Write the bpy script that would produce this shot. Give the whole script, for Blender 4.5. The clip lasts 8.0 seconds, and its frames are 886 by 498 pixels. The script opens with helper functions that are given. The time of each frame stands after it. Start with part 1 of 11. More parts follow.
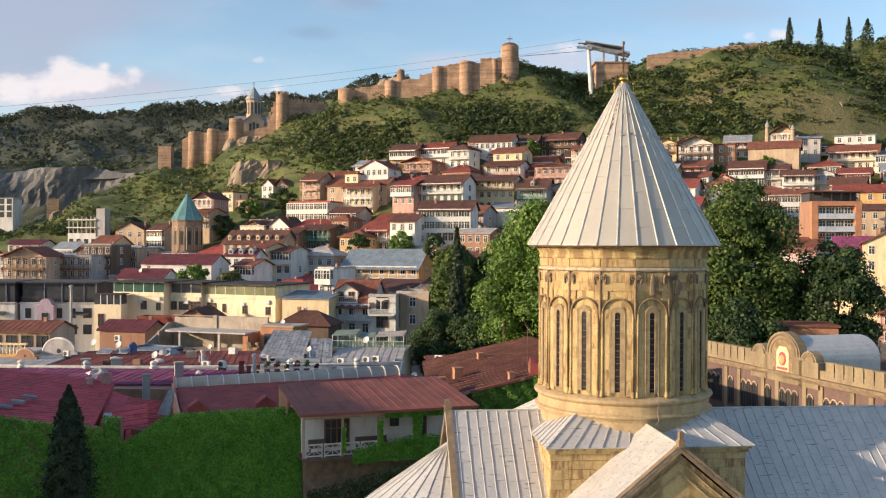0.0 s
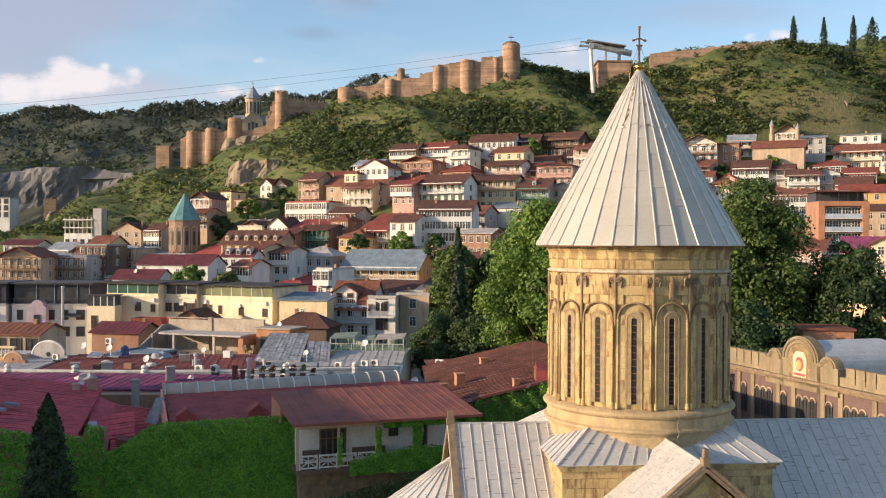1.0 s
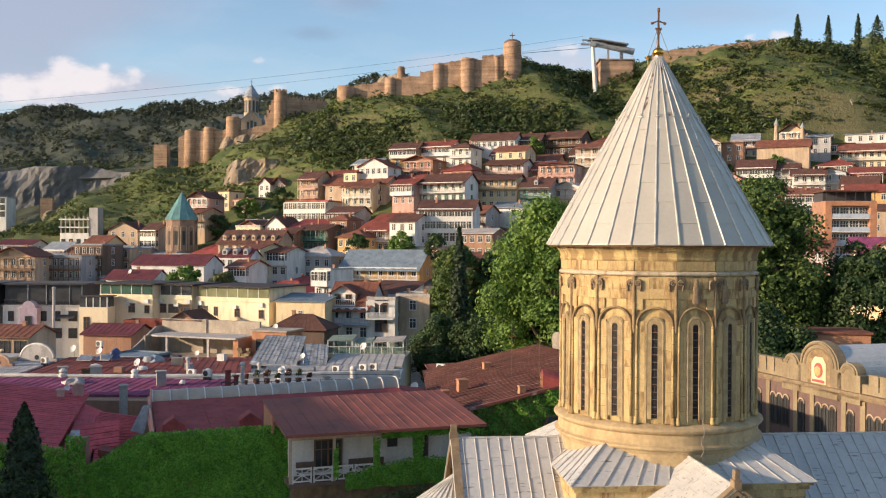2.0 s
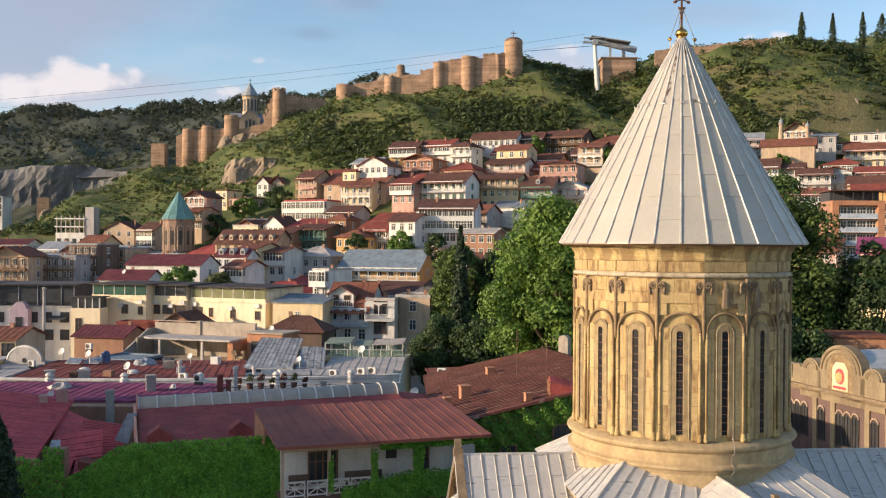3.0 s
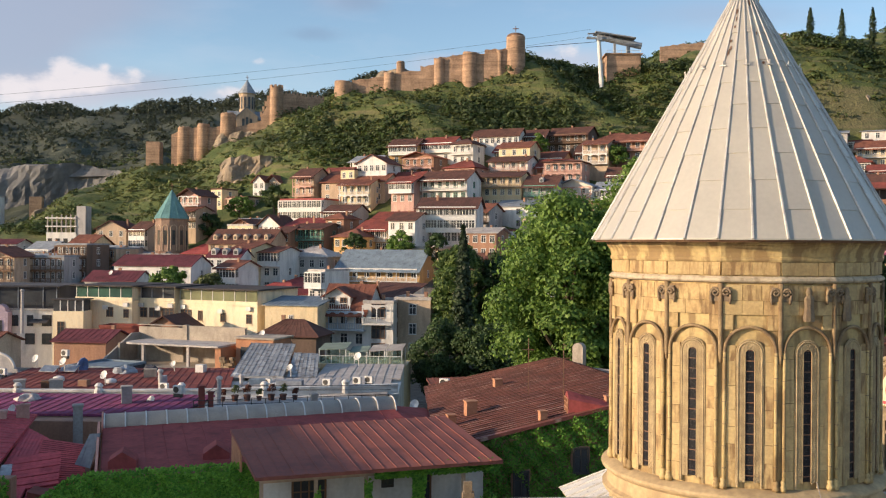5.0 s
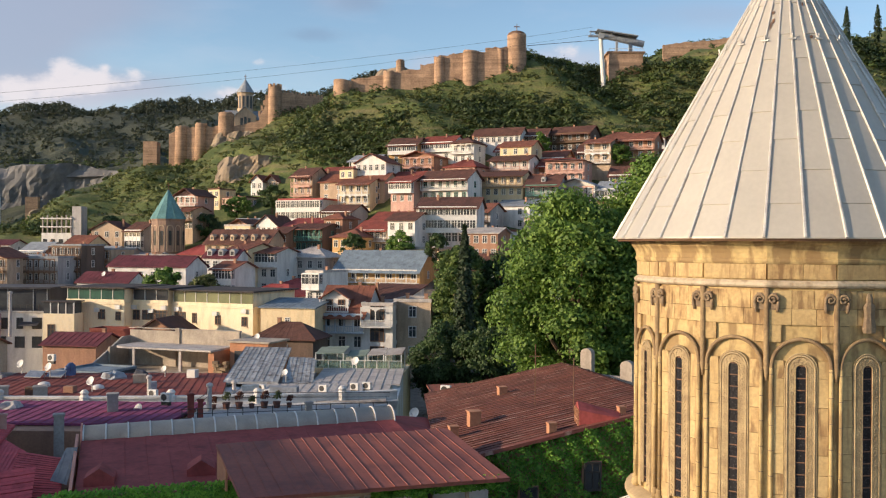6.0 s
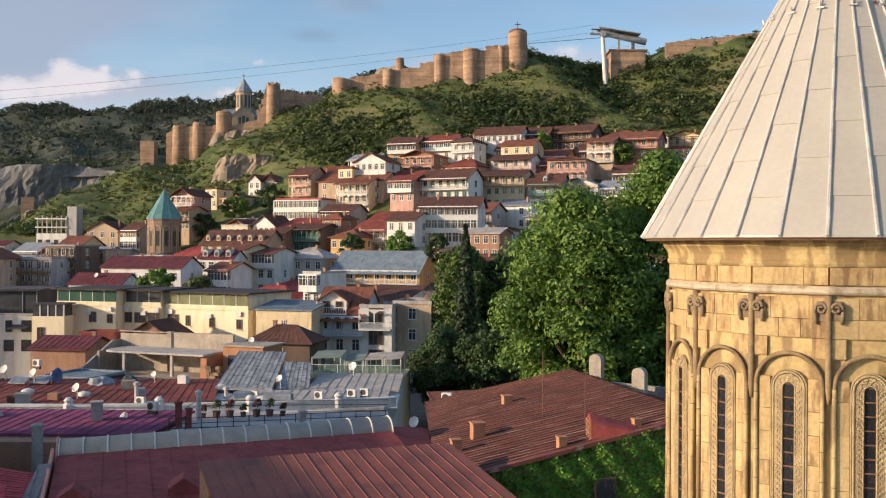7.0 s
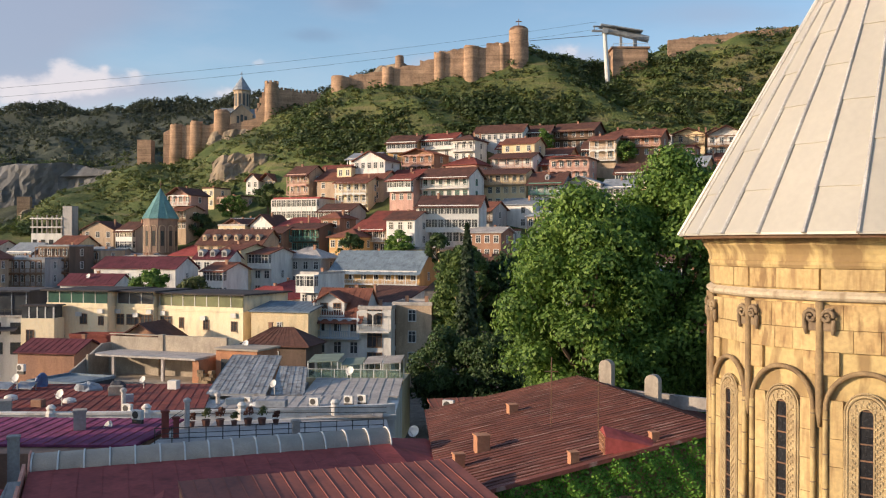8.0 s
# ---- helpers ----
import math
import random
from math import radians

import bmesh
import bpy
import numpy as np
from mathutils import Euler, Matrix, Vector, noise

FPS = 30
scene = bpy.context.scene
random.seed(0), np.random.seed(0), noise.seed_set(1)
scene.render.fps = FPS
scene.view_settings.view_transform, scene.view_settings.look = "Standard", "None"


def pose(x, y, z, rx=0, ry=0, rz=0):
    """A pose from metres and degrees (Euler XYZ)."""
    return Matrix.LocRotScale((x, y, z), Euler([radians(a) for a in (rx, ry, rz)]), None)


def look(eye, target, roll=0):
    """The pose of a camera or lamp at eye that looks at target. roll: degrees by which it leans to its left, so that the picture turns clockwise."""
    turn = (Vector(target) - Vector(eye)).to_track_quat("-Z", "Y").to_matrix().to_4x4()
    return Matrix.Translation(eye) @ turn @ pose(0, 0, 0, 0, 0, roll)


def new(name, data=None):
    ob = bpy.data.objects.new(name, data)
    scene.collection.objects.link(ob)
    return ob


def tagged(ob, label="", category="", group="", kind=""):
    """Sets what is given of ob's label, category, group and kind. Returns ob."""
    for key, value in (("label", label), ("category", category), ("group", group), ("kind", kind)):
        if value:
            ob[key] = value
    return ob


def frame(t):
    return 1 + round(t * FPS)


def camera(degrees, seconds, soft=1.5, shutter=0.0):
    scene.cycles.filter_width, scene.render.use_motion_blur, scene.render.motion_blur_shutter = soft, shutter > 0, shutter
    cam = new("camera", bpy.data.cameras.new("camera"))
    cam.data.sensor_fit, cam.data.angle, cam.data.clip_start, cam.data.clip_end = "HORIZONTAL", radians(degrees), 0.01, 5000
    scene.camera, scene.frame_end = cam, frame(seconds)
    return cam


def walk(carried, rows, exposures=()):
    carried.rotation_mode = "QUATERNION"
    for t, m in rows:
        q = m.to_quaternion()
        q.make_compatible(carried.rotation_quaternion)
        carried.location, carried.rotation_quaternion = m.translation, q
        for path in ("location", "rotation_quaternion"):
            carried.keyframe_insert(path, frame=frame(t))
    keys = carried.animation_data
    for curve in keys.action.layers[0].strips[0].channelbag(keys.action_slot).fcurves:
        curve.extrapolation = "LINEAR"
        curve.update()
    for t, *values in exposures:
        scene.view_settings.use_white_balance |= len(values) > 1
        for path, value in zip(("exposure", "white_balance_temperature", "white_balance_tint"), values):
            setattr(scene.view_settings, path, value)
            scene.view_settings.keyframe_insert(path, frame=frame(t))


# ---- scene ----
from mathutils import geometry

# ---- camera and walk ----
cam = camera(50.0, 8.0, soft=1.15)
EYE = 22.0
ROWS = [
    (0.0, 0.000, -0.000, 0.000, -0.001, -0.311, -0.218),
    (0.5, -0.052, 1.794, -0.024, 0.007, -0.296, -0.231),
    (1.0, -0.105, 3.605, -0.033, 0.012, -0.277, -0.247),
    (1.5, -0.171, 5.441, -0.050, 0.014, -0.267, -0.272),
    (3.0, -0.398, 11.039, -0.148, -0.004, -0.242, -0.358),
    (3.5, -0.470, 12.941, -0.201, -0.007, -0.238, -0.379),
    (4.0, -0.527, 14.868, -0.239, -0.012, -0.233, -0.392),
    (4.5, -0.579, 16.802, -0.269, -0.010, -0.219, -0.391),
    (6.0, -0.721, 22.613, -0.310, -0.004, -0.166, -0.350),
    (6.5, -0.764, 24.561, -0.303, -0.006, -0.155, -0.327),
    (7.0, -0.805, 26.512, -0.303, -0.005, -0.148, -0.299),
    (7.5, -0.848, 28.454, -0.302, -0.002, -0.149, -0.273),
    (8.0, -0.888, 30.380, -0.317, -0.002, -0.159, -0.247),
]
walk(cam, [(t, pose(x, y, EYE + z, 90 + pitch, roll, yaw)) for t, x, y, z, yaw, pitch, roll in ROWS],
     exposures=((0.0, 0.35, 6520, 10), (3.0, 0.29, 6490, 10), (5.0, 0.24, 6450, 10), (8.0, 0.15, 6340, 10)))

# ---- world and sun ----
SUN_AZ, SUN_EL = radians(-74.0), radians(14.0)   # azimuth from -y towards +x
sun_dir = Vector((math.sin(SUN_AZ) * math.cos(SUN_EL), -math.cos(SUN_AZ) * math.cos(SUN_EL), math.sin(SUN_EL)))
world = bpy.data.worlds.new("sky")
scene.world = world
world.use_nodes = True
wn, wl = world.node_tree.nodes, world.node_tree.links
wn.clear()
w_out, w_bg = wn.new("ShaderNodeOutputWorld"), wn.new("ShaderNodeBackground")
sky = wn.new("ShaderNodeTexSky")
sky.sky_type, sky.sun_disc = "NISHITA", False
sky.sun_elevation, sky.sun_rotation = SUN_EL, math.atan2(sun_dir.x, sun_dir.y)
sky.air_density, sky.dust_density, sky.ozone_density, sky.altitude = 1.0, 1.1, 1.7, 450
w_co, w_map = wn.new("ShaderNodeTexCoord"), wn.new("ShaderNodeMapping")
w_map.inputs["Scale"].default_value = (1.0, 1.0, 3.2)
wl.new(w_co.outputs["Generated"], w_map.inputs["Vector"])
w_n = wn.new("ShaderNodeTexNoise")
w_n.inputs["Scale"].default_value, w_n.inputs["Detail"].default_value, w_n.inputs["Roughness"].default_value = 5.5, 9.0, 0.58
wl.new(w_map.outputs["Vector"], w_n.inputs["Vector"])
w_r = wn.new("ShaderNodeValToRGB")
w_r.color_ramp.elements[0].position, w_r.color_ramp.elements[1].position = 0.47, 0.80
wl.new(w_n.outputs["Fac"], w_r.inputs["Fac"])
w_mul = wn.new("ShaderNodeMath")
w_mul.operation, w_mul.inputs[1].default_value = "MULTIPLY", 0.16
wl.new(w_r.outputs["Color"], w_mul.inputs[0])
w_mix = wn.new("ShaderNodeMixRGB")
w_mix.inputs["Color2"].default_value = (4.7, 4.3, 4.55, 1)
wl.new(w_mul.outputs["Value"], w_mix.inputs["Fac"])
wl.new(sky.outputs["Color"], w_mix.inputs["Color1"])
# cumulus low over the horizon and thin lilac sheets higher up, by their bearing and height in the sky


def w_math(op, x, y=None, z=None):
    nd = wn.new("ShaderNodeMath")
    nd.operation = op
    for i, v in enumerate((x, y, z)):
        if v is None:
            continue
        if isinstance(v, (int, float)):
            nd.inputs[i].default_value = v
        else:
            wl.new(v, nd.inputs[i])
    return nd.outputs["Value"]


w_sep = wn.new("ShaderNodeSeparateXYZ")
wl.new(w_co.outputs["Generated"], w_sep.inputs["Vector"])
w_ahead = w_math("MAXIMUM", w_sep.outputs["Y"], 0.05)
w_u, w_v = w_math("DIVIDE", w_sep.outputs["X"], w_ahead), w_math("DIVIDE", w_sep.outputs["Z"], w_ahead)


def cloud_bank(puffs, scale, ragged, lo, hi):
    """Soft puffs (bearing, height, half width, half height, weight), frayed by noise."""
    total = None
    for u0, v0, su, sv, k in puffs:
        du = w_math("MULTIPLY", w_math("SUBTRACT", w_u, u0), 1 / su)
        dv = w_math("MULTIPLY", w_math("SUBTRACT", w_v, v0), 1 / sv)
        d2 = w_math("ADD", w_math("MULTIPLY", du, du), w_math("MULTIPLY", dv, dv))
        g = w_math("MULTIPLY", w_math("EXPONENT", w_math("MULTIPLY", d2, -1.0)), k)
        total = g if total is None else w_math("ADD", total, g)
    nz, mp = wn.new("ShaderNodeTexNoise"), wn.new("ShaderNodeMapping")
    mp.inputs["Scale"].default_value = (1.0, 1.0, 1.7)
    wl.new(w_co.outputs["Generated"], mp.inputs["Vector"])
    wl.new(mp.outputs["Vector"], nz.inputs["Vector"])
    nz.inputs["Scale"].default_value, nz.inputs["Detail"].default_value, nz.inputs["Roughness"].default_value = scale, 8.0, 0.6
    frayed = w_math("ADD", total, w_math("MULTIPLY", w_math("SUBTRACT", nz.outputs["Fac"], 0.5), ragged))
    mr = wn.new("ShaderNodeMapRange")
    mr.interpolation_type = "SMOOTHSTEP"
    mr.inputs["From Min"].default_value, mr.inputs["From Max"].default_value = lo, hi
    wl.new(w_math("MULTIPLY", frayed, w_math("GREATER_THAN", total, 0.02)), mr.inputs["Value"])
    return mr.outputs["Result"]


def cloud_over(under, colour, amount, strength):
    mx = wn.new("ShaderNodeMixRGB")
    wl.new(w_math("MULTIPLY", amount, strength), mx.inputs["Fac"])
    wl.new(under, mx.inputs["Color1"])
    mx.inputs["Color2"].default_value = (*colour, 1)
    return mx.outputs["Color"]


SHEETS = ((-0.40, 0.255, 0.16, 0.05, 1.0), (-0.48, 0.20, 0.10, 0.045, 0.9), (-0.10, 0.262, 0.05, 0.025, 0.6), (0.30, 0.245, 0.16, 0.022, 0.5), (-0.36, 0.165, 0.13, 0.018, 0.8))
GREYS = ((-0.138, 0.222, 0.040, 0.010, 1.0), (-0.09, 0.256, 0.035, 0.014, 0.8))
HAZE = ((-0.40, 0.155, 0.12, 0.028, 1.0), (0.01, 0.19, 0.06, 0.016, 0.9), (0.13, 0.195, 0.05, 0.022, 1.0), (-0.21, 0.155, 0.06, 0.012, 0.8), (0.36, 0.215, 0.05, 0.012, 0.6))
HEAPS = ((-0.425, 0.163, 0.034, 0.018, 1.0), (-0.402, 0.184, 0.015, 0.011, 1.1), (-0.372, 0.178, 0.022, 0.009, 1.1), (-0.345, 0.168, 0.030, 0.008, 0.9), (-0.455, 0.160, 0.022, 0.014, 1.0), (-0.385, 0.166, 0.03, 0.010, 1.0), (-0.356, 0.186, 0.007, 0.005, 1.0), (-0.326, 0.180, 0.013, 0.009, 0.8), (-0.196, 0.193, 0.011, 0.005, 0.7),
         (-0.228, 0.160, 0.016, 0.007, 0.9), (-0.176, 0.161, 0.010, 0.008, 0.9), (0.13, 0.205, 0.02, 0.014, 0.7), (0.354, 0.221, 0.015, 0.007, 1.2), (0.32, 0.219, 0.009, 0.006, 0.8), (-0.14, 0.2, 0.01, 0.005, 0.4))
w_col = cloud_over(w_mix.outputs["Color"], (2.1, 2.25, 2.85), cloud_bank(SHEETS, 5.0, 0.6, 0.15, 1.0), 0.75)
w_col = cloud_over(w_col, (1.35, 1.9, 2.7), cloud_bank(GREYS, 14.0, 1.2, 0.2, 1.1), 0.6)
w_col = cloud_over(w_col, (3.1, 3.0, 3.4), cloud_bank(HAZE, 11.0, 0.9, 0.2, 1.1), 0.75)
w_col = cloud_over(w_col, (4.45, 4.1, 4.15), cloud_bank(HEAPS, 42.0, 2.2, 0.3, 1.35), 0.85)
wl.new(w_col, w_bg.inputs["Color"])
w_bg.inputs["Strength"].default_value = 0.175
wl.new(w_bg.outputs["Background"], w_out.inputs["Surface"])

sun = new("sun", bpy.data.lights.new("sun", "SUN"))
sun.data.energy, sun.data.angle, sun.data.color = 5.0, radians(0.6), (1.0, 0.76, 0.525)
sun.matrix_world = look(sun_dir * 300, (0, 0, 0))


# ---- materials ----
def make_material(name, color, color2=None, rough=0.8, metal=0.0, scale=1.0, bump=0.15, fine=18.0, vary=0.25,
                  island=0.0, obj=0.0, stain=None, stain_amount=0.0, streak=False, stain_from=0.5, stain_width=0.22, grain_mix=0.35, spec=0.5, stain_stretch=(1, 1, 0.3)):
    """A surface with a base colour that wanders between two tones, fine grain and relief."""
    m = bpy.data.materials.new(name)
    m.use_nodes = True
    n, l = m.node_tree.nodes, m.node_tree.links
    b = n["Principled BSDF"]
    b.inputs["Metallic"].default_value = metal
    b.inputs["Specular IOR Level"].default_value = spec
    co = n.new("ShaderNodeTexCoord")
    ge = n.new("ShaderNodeNewGeometry")
    big = n.new("ShaderNodeTexNoise")
    big.inputs["Scale"].default_value, big.inputs["Detail"].default_value = scale, 5
    if streak:
        mp = n.new("ShaderNodeMapping")
        mp.inputs["Scale"].default_value = (1, 1, 0.18)
        l.new(ge.outputs["Position"], mp.inputs["Vector"])
        l.new(mp.outputs["Vector"], big.inputs["Vector"])
    else:
        l.new(ge.outputs["Position"], big.inputs["Vector"])
    small = n.new("ShaderNodeTexNoise")
    small.inputs["Scale"].default_value, small.inputs["Detail"].default_value = fine, 4
    l.new(ge.outputs["Position"], small.inputs["Vector"])
    c1 = color
    c2 = color2 or tuple(c * (1 - vary) for c in color)
    ramp = n.new("ShaderNodeValToRGB")
    ramp.color_ramp.elements[0].position, ramp.color_ramp.elements[1].position = 0.32, 0.68
    ramp.color_ramp.elements[0].color, ramp.color_ramp.elements[1].color = (*c2, 1), (*c1, 1)
    l.new(big.outputs["Fac"], ramp.inputs["Fac"])
    grain = n.new("ShaderNodeMixRGB")
    grain.blend_type, grain.inputs["Fac"].default_value = "OVERLAY", grain_mix
    l.new(ramp.outputs["Color"], grain.inputs["Color1"])
    l.new(small.outputs["Fac"], grain.inputs["Color2"])
    last = grain.outputs["Color"]
    if stain:
        sn, sr, sm = n.new("ShaderNodeTexNoise"), n.new("ShaderNodeValToRGB"), n.new("ShaderNodeMixRGB")
        mp2 = n.new("ShaderNodeMapping")
        mp2.inputs["Scale"].default_value = stain_stretch
        l.new(ge.outputs["Position"], mp2.inputs["Vector"])
        l.new(mp2.outputs["Vector"], sn.inputs["Vector"])
        sn.inputs["Scale"].default_value, sn.inputs["Detail"].default_value = scale * 2.3, 7
        sr.color_ramp.elements[0].position, sr.color_ramp.elements[1].position = stain_from, stain_from + stain_width
        sr.color_ramp.elements[1].color = (stain_amount,) * 3 + (1,)
        l.new(sn.outputs["Fac"], sr.inputs["Fac"])
        l.new(sr.outputs["Color"], sm.inputs["Fac"])
        l.new(last, sm.inputs["Color1"])
        sm.inputs["Color2"].default_value = (*stain, 1)
        last = sm.outputs["Color"]
    if island or obj:
        src = ge.outputs["Random Per Island"] if island else n.new("ShaderNodeObjectInfo").outputs["Random"]
        amount = island or obj
        mr, hs = n.new("ShaderNodeMapRange"), n.new("ShaderNodeHueSaturation")
        mr.inputs["To Min"].default_value, mr.inputs["To Max"].default_value = 1 - amount, 1 + amount
        l.new(src, mr.inputs["Value"])
        l.new(mr.outputs["Result"], hs.inputs["Value"])
        l.new(last, hs.inputs["Color"])
        last = hs.outputs["Color"]
    l.new(last, b.inputs["Base Color"])
    rr = n.new("ShaderNodeMapRange")
    rr.inputs["To Min"].default_value, rr.inputs["To Max"].default_value = max(0.02, rough - 0.12), min(1, rough + 0.12)
    l.new(small.outputs["Fac"], rr.inputs["Value"])
    l.new(rr.outputs["Result"], b.inputs["Roughness"])
    if bump:
        bp = n.new("ShaderNodeBump")
        bp.inputs["Strength"].default_value, bp.inputs["Distance"].default_value = bump, 0.05
        l.new(small.outputs["Fac"], bp.inputs["Height"])
        l.new(bp.outputs["Normal"], b.inputs["Normal"])
    return m


def leaf_material(name, c_dark, c_light, scale=0.25):
    """Leaves: two greens by leaf and by patch, part of the light let through."""
    m = bpy.data.materials.new(name)
    m.use_nodes = True
    n, l = m.node_tree.nodes, m.node_tree.links
    b = n["Principled BSDF"]
    ge, nz, mx = n.new("ShaderNodeNewGeometry"), n.new("ShaderNodeTexNoise"), n.new("ShaderNodeMath")
    nz.inputs["Scale"].default_value = scale
    l.new(ge.outputs["Position"], nz.inputs["Vector"])
    mx.operation = "ADD"
    l.new(nz.outputs["Fac"], mx.inputs[0])
    l.new(ge.outputs["Random Per Island"], mx.inputs[1])
    rp = n.new("ShaderNodeValToRGB")
    rp.color_ramp.elements[0].position, rp.color_ramp.elements[1].position = 0.35, 1.0
    half = n.new("ShaderNodeMath")
    half.operation, half.inputs[1].default_value = "MULTIPLY", 0.66
    l.new(mx.outputs["Value"], half.inputs[0])
    l.new(half.outputs["Value"], rp.inputs["Fac"])
    rp.color_ramp.elements[0].color, rp.color_ramp.elements[1].color = (*c_dark, 1), (*c_light, 1)
    l.new(rp.outputs["Color"], b.inputs["Base Color"])
    b.inputs["Roughness"].default_value = 0.65
    tr, mix = n.new("ShaderNodeBsdfTranslucent"), n.new("ShaderNodeMixShader")
    l.new(rp.outputs["Color"], tr.inputs["Color"])
    mix.inputs["Fac"].default_value = 0.3
    l.new(b.outputs["BSDF"], mix.inputs[1])
    l.new(tr.outputs["BSDF"], mix.inputs[2])
    l.new(mix.outputs["Shader"], n["Material Output"].inputs["Surface"])
    return m


M = {}
M["stone"] = make_material("yellow_stone", (0.55, 0.415, 0.195), (0.45, 0.325, 0.145), 0.85, scale=0.9, fine=9, bump=0.25,
                           stain=(0.20, 0.12, 0.055), stain_amount=0.7, stain_from=0.47, stain_width=0.09)
M["stone_block"] = make_material("yellow_stone_block", (0.55, 0.405, 0.195), (0.44, 0.31, 0.142), 0.85, scale=1.2, fine=11,
                                 bump=0.25, obj=0.07, stain=(0.24, 0.135, 0.06), stain_amount=0.65, stain_from=0.53, stain_width=0.16, stain_stretch=(1.9, 1.9, 0.28))
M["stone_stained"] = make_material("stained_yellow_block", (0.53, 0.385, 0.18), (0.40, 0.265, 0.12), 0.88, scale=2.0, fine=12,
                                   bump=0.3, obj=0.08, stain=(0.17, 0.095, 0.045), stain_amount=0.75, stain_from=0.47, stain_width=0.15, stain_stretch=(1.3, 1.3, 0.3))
M["stone_carved"] = make_material("carved_stone", (0.50, 0.38, 0.21), (0.34, 0.25, 0.14), 0.9, scale=3, fine=30, bump=0.7)
M["stone_brown"] = make_material("brown_stained_stone", (0.34, 0.24, 0.125), (0.17, 0.11, 0.06), 0.9, scale=2.2, fine=14, bump=0.4)
M["stone_dark"] = make_material("weathered_stone", (0.30, 0.22, 0.13), (0.17, 0.12, 0.08), 0.9, scale=2, fine=14, bump=0.4)
M["render_tan"] = make_material("tan_base_stone", (0.50, 0.37, 0.205), (0.40, 0.29, 0.155), 0.85, scale=0.7, fine=6, bump=0.12,
                                stain=(0.26, 0.18, 0.10), stain_amount=0.6)
M["tin"] = make_material("weathered_white_tin", (0.53, 0.49, 0.415), (0.475, 0.44, 0.375), 0.42, metal=0.15, scale=0.5, fine=7,
                         bump=0.06, island=0.06, stain=(0.42, 0.40, 0.37), stain_amount=0.22, stain_from=0.58, grain_mix=0.1)
M["tin_roof"] = make_material("pale_roof_tin", (0.60, 0.585, 0.555), (0.51, 0.50, 0.49), 0.45, metal=0.15, scale=1.1, fine=6,
                              bump=0.06, island=0.07, stain=(0.13, 0.125, 0.12), stain_amount=0.75, stain_from=0.63, stain_width=0.04, grain_mix=0.2,
                              stain_stretch=(0.5, 2.6, 4.0))
M["polycarbonate"] = make_material("grey_polycarbonate", (0.47, 0.40, 0.33), (0.36, 0.31, 0.26), 0.6, scale=0.8, bump=0.03, spec=0.2)
M["seam"] = make_material("tin_seam", (0.62, 0.60, 0.55), (0.42, 0.40, 0.38), 0.45, metal=0.2, scale=2, bump=0.05)
M["gilt"] = make_material("gilded_metal", (0.85, 0.52, 0.14), (0.6, 0.33, 0.08), 0.25, metal=1.0, scale=3, bump=0.05)
M["rust"] = make_material("rusty_iron", (0.22, 0.11, 0.06), (0.10, 0.06, 0.04), 0.8, scale=4)
M["tin_old"] = make_material("patched_old_tin", (0.42, 0.42, 0.41), (0.27, 0.28, 0.29), 0.6, metal=0.1, scale=0.7, fine=5, bump=0.12, obj=0.22, spec=0.3,
                             stain=(0.16, 0.13, 0.11), stain_amount=0.7, stain_from=0.52, stain_width=0.12, stain_stretch=(1, 1, 1))
M["canopy_green"] = make_material("faded_green_sheet", (0.22, 0.27, 0.21), (0.16, 0.20, 0.16), 0.7, scale=0.8)
M["glass"] = make_material("dark_glass", (0.075, 0.08, 0.085), (0.04, 0.042, 0.048), 0.12, scale=0.6, bump=0)
M["glass_green"] = make_material("green_glass", (0.05, 0.12, 0.09), (0.03, 0.07, 0.06), 0.12, scale=0.6, bump=0)
M["glass_blue"] = make_material("blue_tinted_glass", (0.10, 0.22, 0.30), (0.06, 0.13, 0.2), 0.15, scale=0.6, bump=0)
M["glass_clear"] = bpy.data.materials.new("clear_pane")
M["glass_clear"].use_nodes = True
cn, cl = M["glass_clear"].node_tree.nodes, M["glass_clear"].node_tree.links
c_tr, c_mx = cn.new("ShaderNodeBsdfTransparent"), cn.new("ShaderNodeMixShader")
c_tr.inputs["Color"].default_value = (0.86, 0.93, 0.88, 1)
cn["Principled BSDF"].inputs["Base Color"].default_value = (0.30, 0.38, 0.34, 1)
cn["Principled BSDF"].inputs["Roughness"].default_value = 0.08
c_mx.inputs["Fac"].default_value = 0.22
cl.new(c_tr.outputs["BSDF"], c_mx.inputs[1])
cl.new(cn["Principled BSDF"].outputs["BSDF"], c_mx.inputs[2])
cl.new(c_mx.outputs["Shader"], cn["Material Output"].inputs["Surface"])
M["glass_slit"] = make_material("leaded_slit_glass", (0.03, 0.03, 0.034), (0.015, 0.015, 0.018), 0.25, scale=2.5, bump=0, spec=0.3)
M["stone_pale"] = make_material("pale_worn_moulding", (0.56, 0.47, 0.34), (0.44, 0.36, 0.25), 0.88, scale=1.6, fine=10, bump=0.3,
                                stain=(0.22, 0.15, 0.09), stain_amount=0.55, stain_from=0.52, stain_width=0.12)
M["frame_white"] = make_material("white_window_paint", (0.72, 0.70, 0.66), None, 0.6, scale=2, vary=0.15)
M["frame_brown"] = make_material("brown_window_wood", (0.20, 0.11, 0.06), None, 0.7, scale=3)
M["frame_dark"] = make_material("dark_lattice", (0.05, 0.045, 0.04), None, 0.6, scale=3)
